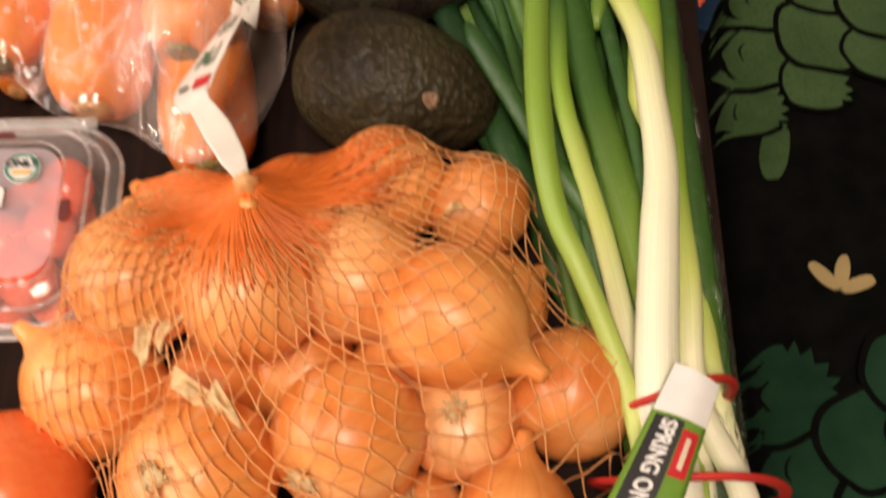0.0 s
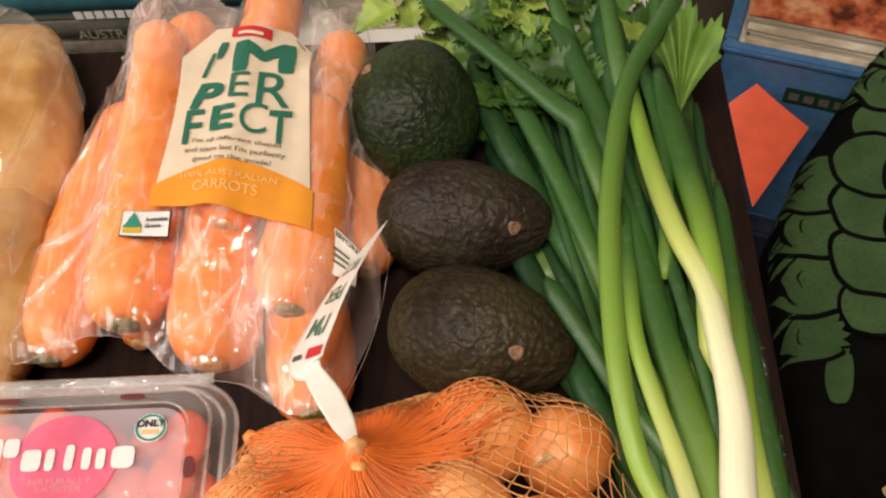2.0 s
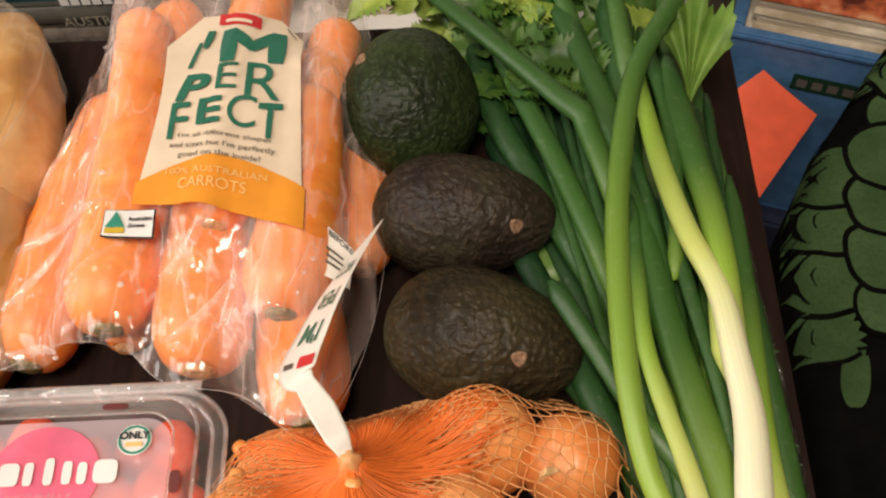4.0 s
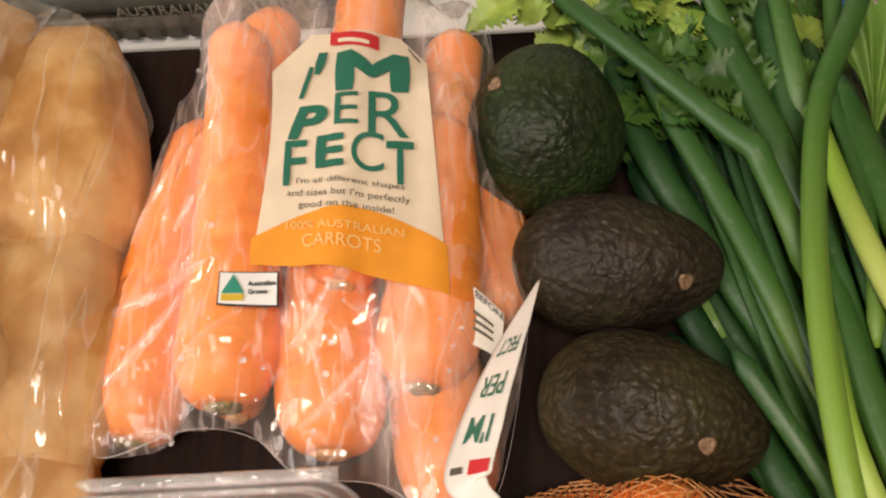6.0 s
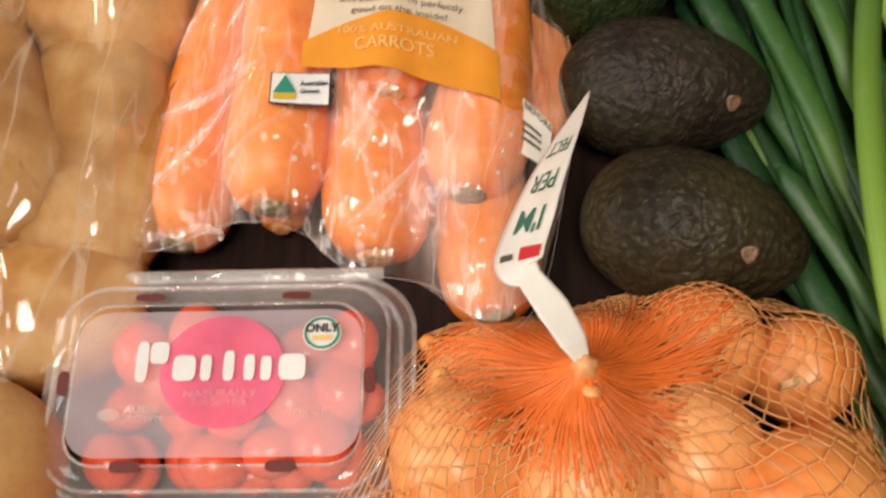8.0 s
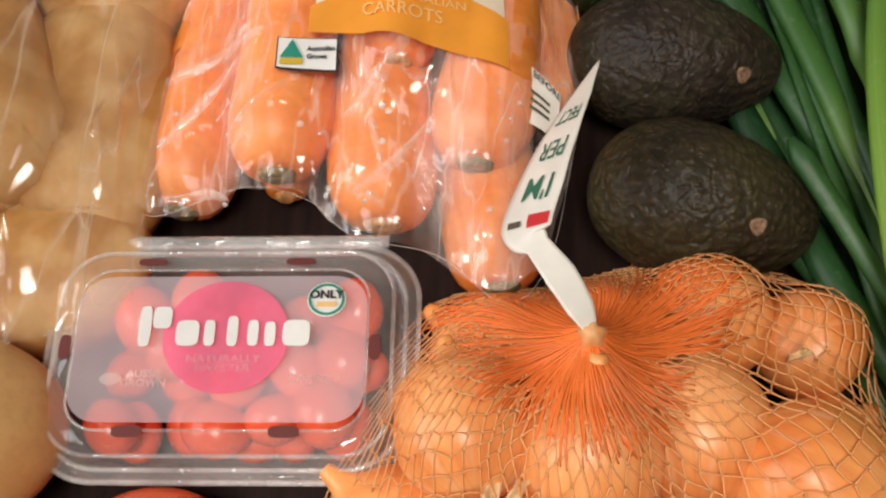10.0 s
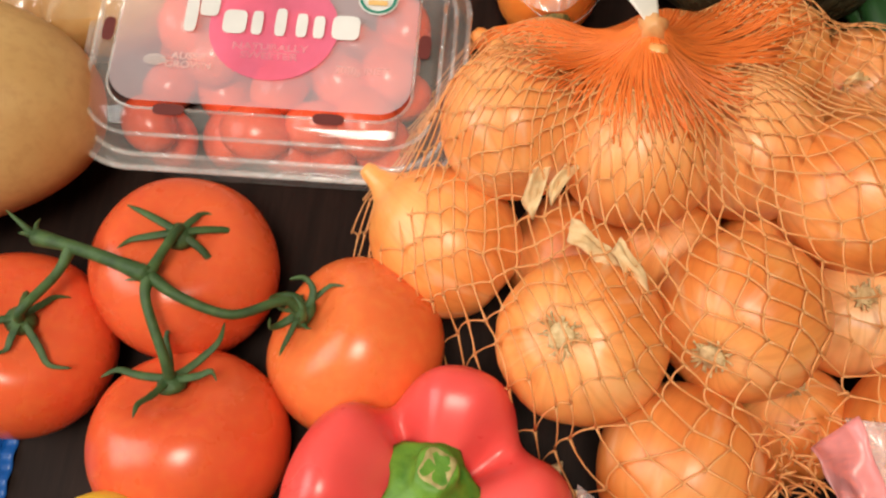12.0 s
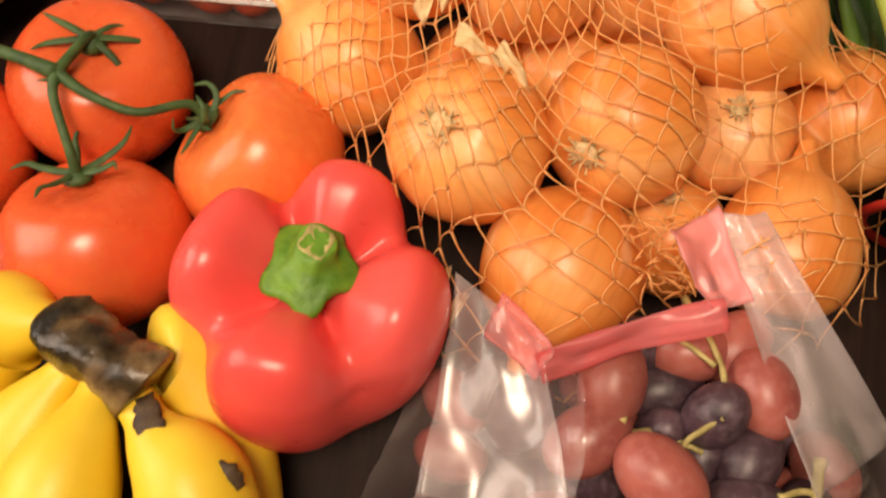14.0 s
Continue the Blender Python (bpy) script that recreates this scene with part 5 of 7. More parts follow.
# ---- avocados ----
def avocado(c, way, length, r, seed, label, stem, slim):
    """Pear-shaped fruit with a pebbled skin; way is where its stem end points."""
    prof = []
    for k in range(1, 110):
        a = -math.pi / 2 + math.pi * k / 110
        z = math.sin(a) * length / 2
        t = (math.sin(a) + 1) / 2
        prof.append((r * math.cos(a) ** 0.92 * (1.0 - slim * t ** 1.5), z))

    def fn(q, z, a):
        p = Vector((math.cos(a) * q, math.sin(a) * q, z))
        n1 = noise.noise(p * 130 + Vector((seed, 0, 0)))
        n2 = abs(noise.noise(Vector((p.x * 210, p.y * 210, p.z * 165 + seed))))
        rib = 0.0004 * math.sin(a * 22 + 3 * n1) * max(0, (z / length) * 2) ** 2
        return q + 0.00040 * n1 + 0.00075 * (0.35 - n2) * (q / r) + rib + 0.0012 * noise.noise(p * 35), z
    bm = lathe(prof, 170, fn)
    for f in bm.faces:
        f.smooth = True
    me = bpy.data.meshes.new("avocado")
    bm.to_mesh(me)
    bm.free()
    me.materials.append(M[("avocado", "avocado_ripe", "avocado_green")[seed - 1]])
    ob = new("avocado", me)
    ob.matrix_world = aim(c, way)
    AT[ob] = Vector()
    tagged(ob, label, "avocado", "avocados in a row")
    # the scar sits off the long axis, where the stem grew
    d = (aim(c, way).to_3x3().inverted() @ (Vector(stem) - Vector(c))).normalized()
    taper = 1.0 - slim * ((d.z * 0.75 + 1) / 2) ** 1.5
    k = 1 / math.sqrt((d.x ** 2 + d.y ** 2) / (r * taper) ** 2 + d.z ** 2 / (length / 2) ** 2)
    spot = d * k
    nrm = Vector((spot.x / r ** 2, spot.y / r ** 2, spot.z / (length / 2) ** 2))
    scar = lathe([(0.0034, -0.003), (0.0037, 0.0004), (0.0030, 0.0013), (0.0021, 0.0007), (0.0006, 0.0008)], 16, lambda q, z, a: (q * (1 + 0.12 * math.sin(3 * a + seed)), z))
    part("stem_button", placed(scar, aim(spot, nrm)), M["stem_button"], ob, "pale brown stem scar")


avocado((-0.0180, 0.2810, 0.0355), (0.93, -0.26, 0.06), 0.096, 0.0368, 1, "dark ripe avocado next to the onion net", (-0.001, 0.260, 0.060), 0.27)
avocado((-0.0265, 0.3515, 0.034), (0.97, -0.10, 0.06), 0.095, 0.0355, 2, "purplish black ripe avocado between two others", (0.004, 0.331, 0.055), 0.30)
avocado((-0.0555, 0.4215, 0.039), (0.10, 0.92, 0.25), 0.085, 0.0405, 3, "dark green avocado with stem scar turned up", (-0.073, 0.427, 0.062), 0.15)


# ---- spring onions and celery ----
def spring_onions():
    g = thing("spring_onion_bunch", (0.09, 0.13, 0), "bunch of spring onions held by red rubber bands", "spring onions")
    stalks = [
        # line from root to tip, radius at root and tip, colour run
        ([(0.100, 0.030, 0.030), (0.093, 0.097, 0.048), (0.086, 0.135, 0.058), (0.089, 0.190, 0.066), (0.0925, 0.225, 0.066), (0.0912, 0.257, 0.066), (0.0882, 0.290, 0.066), (0.0785, 0.320, 0.065), (0.0715, 0.358, 0.062), (0.068, 0.400, 0.056), (0.066, 0.445, 0.048)], 0.0095, 0.0040, 0.0, 0.54),
        ([(0.0905, 0.246, 0.058), (0.0908, 0.276, 0.0625), (0.0920, 0.304, 0.064), (0.0915, 0.332, 0.062), (0.0880, 0.364, 0.060), (0.0850, 0.400, 0.056), (0.084, 0.44, 0.05)], 0.0085, 0.0070, 0.34, 0.74),
        ([(0.122, 0.060, 0.030), (0.118, 0.097, 0.045), (0.101, 0.134, 0.055), (0.101, 0.178, 0.058), (0.100, 0.225, 0.056), (0.104, 0.290, 0.052), (0.106, 0.36, 0.05)], 0.0065, 0.005, 0.0, 0.7),
        ([(0.085, 0.060, 0.045), (0.080, 0.110, 0.052), (0.072, 0.145, 0.056), (0.058, 0.180, 0.066), (0.048, 0.205, 0.071), (0.0425, 0.243, 0.078), (0.0430, 0.298, 0.080), (0.0480, 0.346, 0.081), (0.0610, 0.404, 0.080), (0.084, 0.450, 0.076), (0.100, 0.482, 0.066)], 0.0048, 0.0062, 0.33, 0.66),
        ([(0.112, 0.060, 0.03), (0.098, 0.110, 0.040), (0.082, 0.145, 0.045), (0.070, 0.205, 0.048), (0.056, 0.262, 0.054), (0.055, 0.303, 0.055), (0.057, 0.350, 0.050)], 0.0052, 0.0045, 0.02, 0.68),
        ([(0.10, 0.08, 0.03), (0.085, 0.150, 0.040), (0.072, 0.203, 0.044), (0.048, 0.239, 0.050), (0.031, 0.269, 0.055), (0.014, 0.299, 0.060)], 0.005, 0.0052, 0.45, 0.8),
        ([(0.105, 0.08, 0.04), (0.092, 0.150, 0.050), (0.082, 0.208, 0.050), (0.069, 0.270, 0.050), (0.062, 0.317, 0.050), (0.058, 0.378, 0.042), (0.060, 0.44, 0.050), (0.056, 0.485, 0.052)], 0.0070, 0.0100, 0.42, 0.84),
        ([(0.09, 0.08, 0.02), (0.075, 0.165, 0.026), (0.050, 0.222, 0.029), (0.018, 0.274, 0.025), (-0.004, 0.322, 0.020)], 0.006, 0.007, 0.5, 1.0),
        ([(0.095, 0.10, 0.025), (0.08, 0.19, 0.032), (0.058, 0.258, 0.035), (0.041, 0.301, 0.035), (0.010, 0.371, 0.034), (-0.012, 0.425, 0.036), (-0.02, 0.48, 0.04)], 0.006, 0.0080, 0.45, 0.95),
        ([(0.09, 0.12, 0.03), (0.072, 0.22, 0.038), (0.052, 0.281, 0.040), (0.039, 0.324, 0.045), (0.021, 0.378, 0.046), (0.003, 0.426, 0.046), (-0.012, 0.47, 0.05)], 0.0055, 0.0066, 0.4, 0.78),
        ([(0.054, 0.325, 0.050), (0.0455, 0.350, 0.062), (0.0370, 0.380, 0.066), (0.0345, 0.3885, 0.0675), (0.0310, 0.3930, 0.067), (0.0240, 0.401, 0.066), (0.003, 0.428, 0.064), (-0.026, 0.465, 0.060), (-0.05, 0.502, 0.05)], 0.0066, 0.0060, 0.56, 0.74),
        ([(0.066, 0.345, 0.040), (0.0510, 0.398, 0.050), (0.0400, 0.436, 0.052), (0.0285, 0.478, 0.052)], 0.0070, 0.0078, 0.60, 0.78),
        ([(0.09, 0.2, 0.02), (0.06, 0.300, 0.022), (0.025, 0.37, 0.022), (0.008, 0.42, 0.02)], 0.007, 0.007, 0.7, 1.0),
        ([(0.06, 0.34, 0.035), (0.050, 0.372, 0.040), (0.030, 0.408, 0.042), (0.012, 0.436, 0.044)], 0.0036, 0.003, 0.42, 0.6),
        ([(0.11, 0.10, 0.03), (0.112, 0.18, 0.04), (0.110, 0.246, 0.042), (0.104, 0.306, 0.046), (0.094, 0.361, 0.050), (0.090, 0.41, 0.050)], 0.006, 0.0075, 0.5, 0.95),
        ([(0.072, 0.30, 0.055), (0.077, 0.345, 0.06), (0.079, 0.40, 0.055), (0.072, 0.46, 0.05)], 0.004, 0.005, 0.52, 0.8),
        ([(0.076, 0.15, 0.03), (0.058, 0.20, 0.035), (0.035, 0.245, 0.034), (0.02, 0.29, 0.03), (-0.006, 0.355, 0.025)], 0.0065, 0.008, 0.62, 1.0),
        ([(0.10, 0.04, 0.02), (0.104, 0.09, 0.035), (0.097, 0.135, 0.05), (0.094, 0.20, 0.045), (0.086, 0.26, 0.04)], 0.007, 0.006, 0.0, 0.5),
        ([(0.13, 0.05, 0.02), (0.122, 0.10, 0.03), (0.112, 0.15, 0.04), (0.108, 0.22, 0.04)], 0.0055, 0.005, 0.05, 0.5),
    ]
    rnd = random.Random(31)
    # low filler stalks, coloured darkest to paint the shade in the gaps
    for k in range(11):
        x0, x1 = 0.062 + 0.004 * k, -0.012 + 0.0105 * k
        z = rnd.uniform(0.012, 0.026)
        stalks.append(([(x0, 0.19 + rnd.uniform(-0.02, 0.02), z), ((x0 * 2 + x1) / 3 + rnd.uniform(-0.006, 0.006), 0.27, z + 0.004), ((x0 + 2 * x1) / 3 + rnd.uniform(-0.006, 0.006), 0.35, z + 0.003), (x1, 0.43 + rnd.uniform(-0.02, 0.03), z + 0.006)], 0.0066, 0.0078, 0.66, 1.0))
    for k in range(13):
        x0, x1 = 0.064 + 0.0032 * k, 0.010 + 0.0078 * k
        z = rnd.uniform(0.036, 0.052)
        bend = rnd.uniform(-0.007, 0.007)
        far = rnd.uniform(0.36, 0.47)
        v = rnd.uniform(0.36, 0.62)
        stalks.append(([(x0, 0.15, z - 0.008), ((x0 * 2 + x1) / 3 + bend, 0.15 + (far - 0.15) * 0.33, z), ((x0 + 2 * x1) / 3 - bend * 0.6, 0.15 + (far - 0.15) * 0.68, z + 0.003), (x1, far, z)], 0.0040, rnd.uniform(0.0022, 0.0042), v, v + 0.3))
    for i, (line, r0, r1, v0, v1) in enumerate(stalks):
        def rad(u, r0=r0, r1=r1, i=i):
            end = min(1.0, (1 - u) * 14 + 0.35, u * 9 + 0.3)
            return (r0 + (r1 - r0) * u) * (0.92 if i else 1.0) * (1 + 0.06 * math.sin(u * 9 + i)) * end
        part("stalk", tube(line, rad, 14, 8, v0, v1, 0.8), M["stalk"], g, "white to green spring onion stalk" if v0 < 0.2 else "")

    def band(y, z, rx, rz, cx, lean):
        pts = []
        for k in range(41):
            a = 2 * math.pi * k / 40
            pts.append((cx + rx * math.cos(a), y + lean * math.cos(a) + 0.002 * math.sin(2 * a), max(0.003, z + rz * math.sin(a))))
        return tube(pts, 0.0016, 8, 0, flat=1.6)
    part("rubber_band", band(0.134, 0.042, 0.0215, 0.030, 0.0955, 0.003), M["band"], g, "red rubber band")
    part("rubber_band", band(0.101, 0.036, 0.036, 0.034, 0.099, -0.003), M["band"], g, "red rubber band")

    a, b, c, d = (0.0895, 0.1415, 0.0725), (0.1045, 0.1325, 0.0735), (0.083, 0.080, 0.073), (0.058, 0.085, 0.071)

    def at(u, v, lift=0.0):
        p = (Vector(a) * (1 - u) + Vector(b) * u) * (1 - v) + (Vector(d) * (1 - u) + Vector(c) * u) * v
        return p + Vector((0, 0, 0.003 * math.sin(math.pi * u) + lift))
    card = part("card", sheet(lambda u, v: at(u, v), 10, 20, thick=0.0005), M["card_green"], g, "green and black printed cardboard label")
    part("card_top", sheet(lambda u, v: at(u, 0.30 * v, 0.0010), 8, 8), M["white"], card)
    part("card_panel", sheet(lambda u, v: at(0.08 + 0.52 * u, 0.32 + 0.68 * v, 0.0012), 8, 12), M["black"], card)
    part("card_mark", sheet(lambda u, v: at(0.62 + 0.30 * u, 0.36 + 0.30 * v, 0.0014), 6, 6), M["red"], card)
    part("card_mark", sheet(lambda u, v: at(0.72 + 0.09 * u, 0.41 + 0.20 * v, 0.0020), 4, 4), M["cream"], card)
    letters("printed_word", "SPRING ONIONS", lambda u, v: at(0.34 + v / 0.024, 0.34 + u / 0.062, 0.0022), 0.0088, M["white"], card, 0.0003, 0.72, align="LEFT")


spring_onions()


def leaf_blade(c, way, up, size, seed, lobes=3):
    """A toothed celery leaflet: lobed blade with a folded midrib."""
    way = Vector(way).normalized()
    side = way.cross(Vector(up)).normalized()
    nrm = side.cross(way)
    nu, nv = 18, 8

    def fn(u, v):
        s = 2 * v - 1
        w = math.sin(math.pi * min(1, 0.08 + 0.92 * u) ** 0.75) * (0.72 + 0.28 * abs(math.sin(u * math.pi * lobes))) + 0.03
        tooth = 1 + 0.20 * ((int(u * nu) % 2) * 2 - 1) * (abs(s) > 0.9)
        curl = -0.28 * u * u + 0.22 * abs(s) * w + 0.09 * noise.noise(Vector((u * 4, s * 3, seed)))
        return Vector(c) + way * (size * u) + side * (size * 0.46 * s * w * tooth) + nrm * (size * curl)
    return sheet(fn, nu, nv)


def celery():
    g = thing("celery_bunch", (0.04, 0.40, 0), "bunch of leafy green celery behind the spring onions", "celery")
    stems = [
        [(0.040, 0.30, 0.016), (0.030, 0.37, 0.020), (0.026, 0.43, 0.026), (0.024, 0.487, 0.045)],
        [(0.065, 0.30, 0.018), (0.056, 0.37, 0.025), (0.044, 0.43, 0.045), (0.026, 0.492, 0.060)],
        [(0.085, 0.29, 0.02), (0.075, 0.37, 0.028), (0.062, 0.43, 0.055), (0.056, 0.492, 0.068)],
        [(0.10, 0.30, 0.02), (0.092, 0.38, 0.03), (0.086, 0.44, 0.045), (0.088, 0.49, 0.055)],
        [(0.02, 0.32, 0.014), (0.0, 0.40, 0.016), (-0.02, 0.46, 0.025), (-0.04, 0.50, 0.04)],
        [(0.11, 0.16, 0.02), (0.112, 0.26, 0.022), (0.108, 0.36, 0.025), (0.10, 0.43, 0.035)],
    ]
    for i, s in enumerate(stems):
        part("stem", tube(s, lambda u: 0.0085 - 0.004 * u, 12, 8, 0.0, 1.0, 0.75), M["celery_stalk"], g)
    rnd = random.Random(21)
    spots = []
    for _ in range(110):
        spots.append((rnd.uniform(-0.02, 0.085), rnd.uniform(0.415, 0.50), rnd.uniform(0.020, 0.052), "leaf_pale" if rnd.random() < 0.12 else "leaf"))
    for _ in range(44):
        spots.append((rnd.uniform(-0.075, 0.03), rnd.uniform(0.475, 0.525), rnd.uniform(0.02, 0.06), "leaf_pale"))
    for _ in range(16):
        spots.append((rnd.uniform(0.0, 0.07), rnd.uniform(0.48, 0.53), rnd.uniform(0.05, 0.075), "leaf_pale"))
    for i, (x, y, z, mat) in enumerate(spots):
        a = rnd.uniform(-0.6, 3.7)
        way = (math.cos(a), math.sin(a) * 0.9, rnd.uniform(-0.35, 0.35))
        part("leaflet", leaf_blade((x, y, z), way, (rnd.uniform(-0.4, 0.4), rnd.uniform(-0.5, 0.2), 1), rnd.uniform(0.013, 0.030), i), M[mat], g)
    # the broad pale leaf that stands up at the corner, and the dark folded ones in the middle
    def fan(u, v):
        """A fan-shaped leaf: narrow foot, three lobes, saw-toothed rim."""
        a = radians(-52 + 104 * u)
        tooth = 1 + 0.10 * (abs(((u * 13) % 1.0) * 2 - 1) - 0.5) + 0.13 * math.cos((u - 0.5) * 6 * math.pi) * (0.4 + abs(u - 0.5))
        r = 0.066 * v * (1 if v < 0.85 else tooth) * (0.80 + 0.20 * math.cos((u - 0.5) * 2.4))
        x = r * math.sin(a) * (0.25 + 0.75 * v) * 0.44
        return Vector((0.0895 + x + 0.12 * r, 0.396 + r * math.cos(a) * 0.95, 0.056 + 0.30 * r + 0.05 * abs(x) + 0.004 * math.cos(u * 21) * v))
    part("leaflet", sheet(fan, 78, 12), M["leaf_fan"], g, "broad pale toothed leaf")
    part("stem", tube([(0.096, 0.33, 0.045), (0.092, 0.37, 0.052), (0.0895, 0.398, 0.056)], 0.0032, 8, 6, 0.0, 0.4), M["celery_stalk"], g)
    for k in range(7):
        x, y = 0.012 + 0.008 * k, 0.455 - 0.007 * (k % 3)
        part("leaflet", leaf_blade((x, y, 0.046), (math.cos(k * 0.9 + 2), math.sin(k * 0.9 + 2) * 0.8, -0.2), (0, -0.3, 1), 0.036, 120 + k), M["leaf"], g)
    # plastic sleeve round the celery, along the table's edge
    def verge(y):
        """The bunch's outer side along the table's edge."""
        for (ya, xa), (yb, xb) in zip(RUN, RUN[1:]):
            if ya <= y <= yb:
                return xa + (xb - xa) * (y - ya) / (yb - ya)
        return RUN[-1][1]
    RUN = ((-1, 0.1275), (0.16, 0.1270), (0.21, 0.1245), (0.27, 0.1215), (0.32, 0.1180), (0.38, 0.1125), (0.43, 0.106))
    sleeve = Drape(0.06, 0.15, 0.0, 0.46)
    for k in range(22):
        y = 0.02 + 0.02 * k
        sleeve.ball((verge(y) - 0.019, y, 0.022 + 0.003 * math.sin(k * 1.7)), 0.0185, 0.019)
    sleeve.relax(25)
    poly = [(0.092, 0.02)] + [(verge(0.02 + 0.0375 * k) + 0.0012 * math.sin(k * 2.1), 0.02 + 0.0375 * k) for k in range(11)] + [(0.088, 0.40), (0.098, 0.30), (0.099, 0.16)]
    bm, _ = film_over(sleeve, poly, 60, 220, 0.0030, 85, 8, lift=0.0018, stretch=(1.2, 0.55), radial=False)
    part("sleeve", bm, M["film_sleeve"], g, "crinkled clear plastic sleeve")
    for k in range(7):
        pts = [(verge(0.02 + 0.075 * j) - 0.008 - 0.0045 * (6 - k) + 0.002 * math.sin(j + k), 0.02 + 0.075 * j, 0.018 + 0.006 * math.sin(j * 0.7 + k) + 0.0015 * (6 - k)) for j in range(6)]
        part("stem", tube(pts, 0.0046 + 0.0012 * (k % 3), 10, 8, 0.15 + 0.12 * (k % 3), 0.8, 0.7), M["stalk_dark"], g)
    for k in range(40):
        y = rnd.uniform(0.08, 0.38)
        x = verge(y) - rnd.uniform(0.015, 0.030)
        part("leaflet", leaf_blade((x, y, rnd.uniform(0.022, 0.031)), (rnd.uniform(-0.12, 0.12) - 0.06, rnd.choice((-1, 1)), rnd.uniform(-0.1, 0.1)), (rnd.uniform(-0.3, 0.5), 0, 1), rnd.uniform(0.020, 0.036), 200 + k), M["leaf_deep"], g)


celery()


# ---- punnet of small tomatoes ----
def punnet():
    cx, cy, turn = -0.2085, 0.2055, radians(1.5)
    ca, sa = math.cos(turn), math.sin(turn)

    def w(u, v, z):
        u, v = u * 1.05, v * 0.96
        return Vector((cx + u * ca - v * sa, cy + u * sa + v * ca, z))

    def ring(hx, hy, rad, z, n=48):
        pts = []
        for k in range(n):
            a = 2 * math.pi * k / n
            c, s = math.cos(a), math.sin(a)
            sx, sy = (1 if c >= 0 else -1), (1 if s >= 0 else -1)
            pts.append(w(sx * (hx - rad) + rad * c, sy * (hy - rad) + rad * s, z))
        return pts

    def loft(rows):
        bm = bmesh.new()
        rings = [[bm.verts.new(p) for p in r] for r in rows]
        for p, q in zip(rings, rings[1:]):
            for k in range(len(p)):
                bm.faces.new((p[k], p[(k + 1) % len(p)], q[(k + 1) % len(p)], q[k]))
        return bm, rings
    g = thing("tomato_punnet", (cx, cy, 0), "clear plastic punnet of small tomatoes with pink label", "punnet")
    bm, rings = loft([ring(0.056, 0.036, 0.016, 0.0015), ring(0.0585, 0.0385, 0.018, 0.010), ring(0.064, 0.044, 0.020, 0.042), ring(0.0705, 0.0495, 0.024, 0.0435), ring(0.0708, 0.0498, 0.024, 0.0405)])
    bm.faces.new(rings[0][::-1])
    part("base", bm, M["punnet"], g, "clear plastic base")
    bm, rings = loft([ring(0.0712, 0.0502, 0.024, 0.0415), ring(0.0712, 0.0502, 0.024, 0.0450), ring(0.0655, 0.0450, 0.021, 0.0455), ring(0.0625, 0.0420, 0.019, 0.0570), ring(0.0590, 0.0385, 0.017, 0.0590), ring(0.0545, 0.0335, 0.013, 0.0592), ring(0.0535, 0.0325, 0.012, 0.0612)])
    lid = part("lid", bm, M["punnet"], g, "clear plastic lid")
    bm = bmesh.new()
    bm.faces.new([bm.verts.new(q) for q in ring(0.0535, 0.0300, 0.012, 0.0612)])
    part("lid_top", bm, M["punnet_top"], lid, "flat top of the lid, its pale reflection painted as haze", smooth=False)
    for hx, hy, rad, z, t in ((0.0712, 0.0502, 0.024, 0.0435, 0.0012), (0.0665, 0.0458, 0.022, 0.0465, 0.0010), (0.0628, 0.0422, 0.019, 0.0570, 0.0009), (0.0540, 0.0330, 0.0125, 0.0606, 0.0006)):
        pts = ring(hx, hy, rad, z, 60)
        part("rim", tube(pts + [pts[0]], t, 8, 0), M["punnet_rim"], lid, "clear moulded rim")
    # hinge flange along the back
    part("hinge", sheet(lambda u, v: w(-0.045 + 0.104 * u, 0.049 + 0.006 * v, 0.0445 + 0.002 * math.sin(v * 3)), 16, 4, thick=0.0008), M["punnet_rim"], lid)
    # vents are not cut through: dark discs paint the shade inside them
    for u, v, a, b in ((-0.030, -0.0335, 0.0055, 0.0024), (0.026, -0.0335, 0.0055, 0.0024), (-0.028, 0.0362, 0.0055, 0.0016), (0.028, 0.0362, 0.0055, 0.0016), (-0.0568, 0.0, 0.0022, 0.0052), (0.0568, 0.0, 0.0022, 0.0052)):
        part("vent", disc(lambda p, q, u=u, v=v, a=a, b=b: w(u + a * math.copysign(abs(p) ** 0.6, p), v + b * math.copysign(abs(q) ** 0.6, q), 0.0616), 1.0, 24, 2), M["slot"], lid, "vent slot, its dark inside painted on a disc")

    def on(u, v, lift=0.0014):
        return w(u, v + 0.0032, 0.0612 + lift)
    part("pink_circle", disc(lambda p, q: on(p + 0.0025, q + 0.001, 0.0012), 0.0232, 48, 3), M["pink"], lid, "pink printed circle")
    # brand word as plain white blocks
    def block(x, y, wd, h):
        part("brand_mark", disc(lambda p, q: on(x + wd / 2 * math.copysign(abs(p) ** 0.5, p), y + h / 2 * math.copysign(abs(q) ** 0.5, q), 0.0020), 1.0, 24, 2), M["white"], lid, "white block of the brand word")

    for x, y, wd, h in ((-0.0302, 0.0050, 0.0046, 0.0168), (-0.0240, 0.0086, 0.0070, 0.0092), (-0.0143, 0.0022, 0.0086, 0.0106), (-0.0062, 0.0022, 0.0040, 0.0106), (0.0022, 0.0030, 0.0040, 0.0124), (0.0098, 0.0022, 0.0040, 0.0106), (0.0160, 0.0018, 0.0040, 0.0100), (0.0256, 0.0022, 0.0100, 0.0108)):
        block(x + 0.0028, y, wd, h)
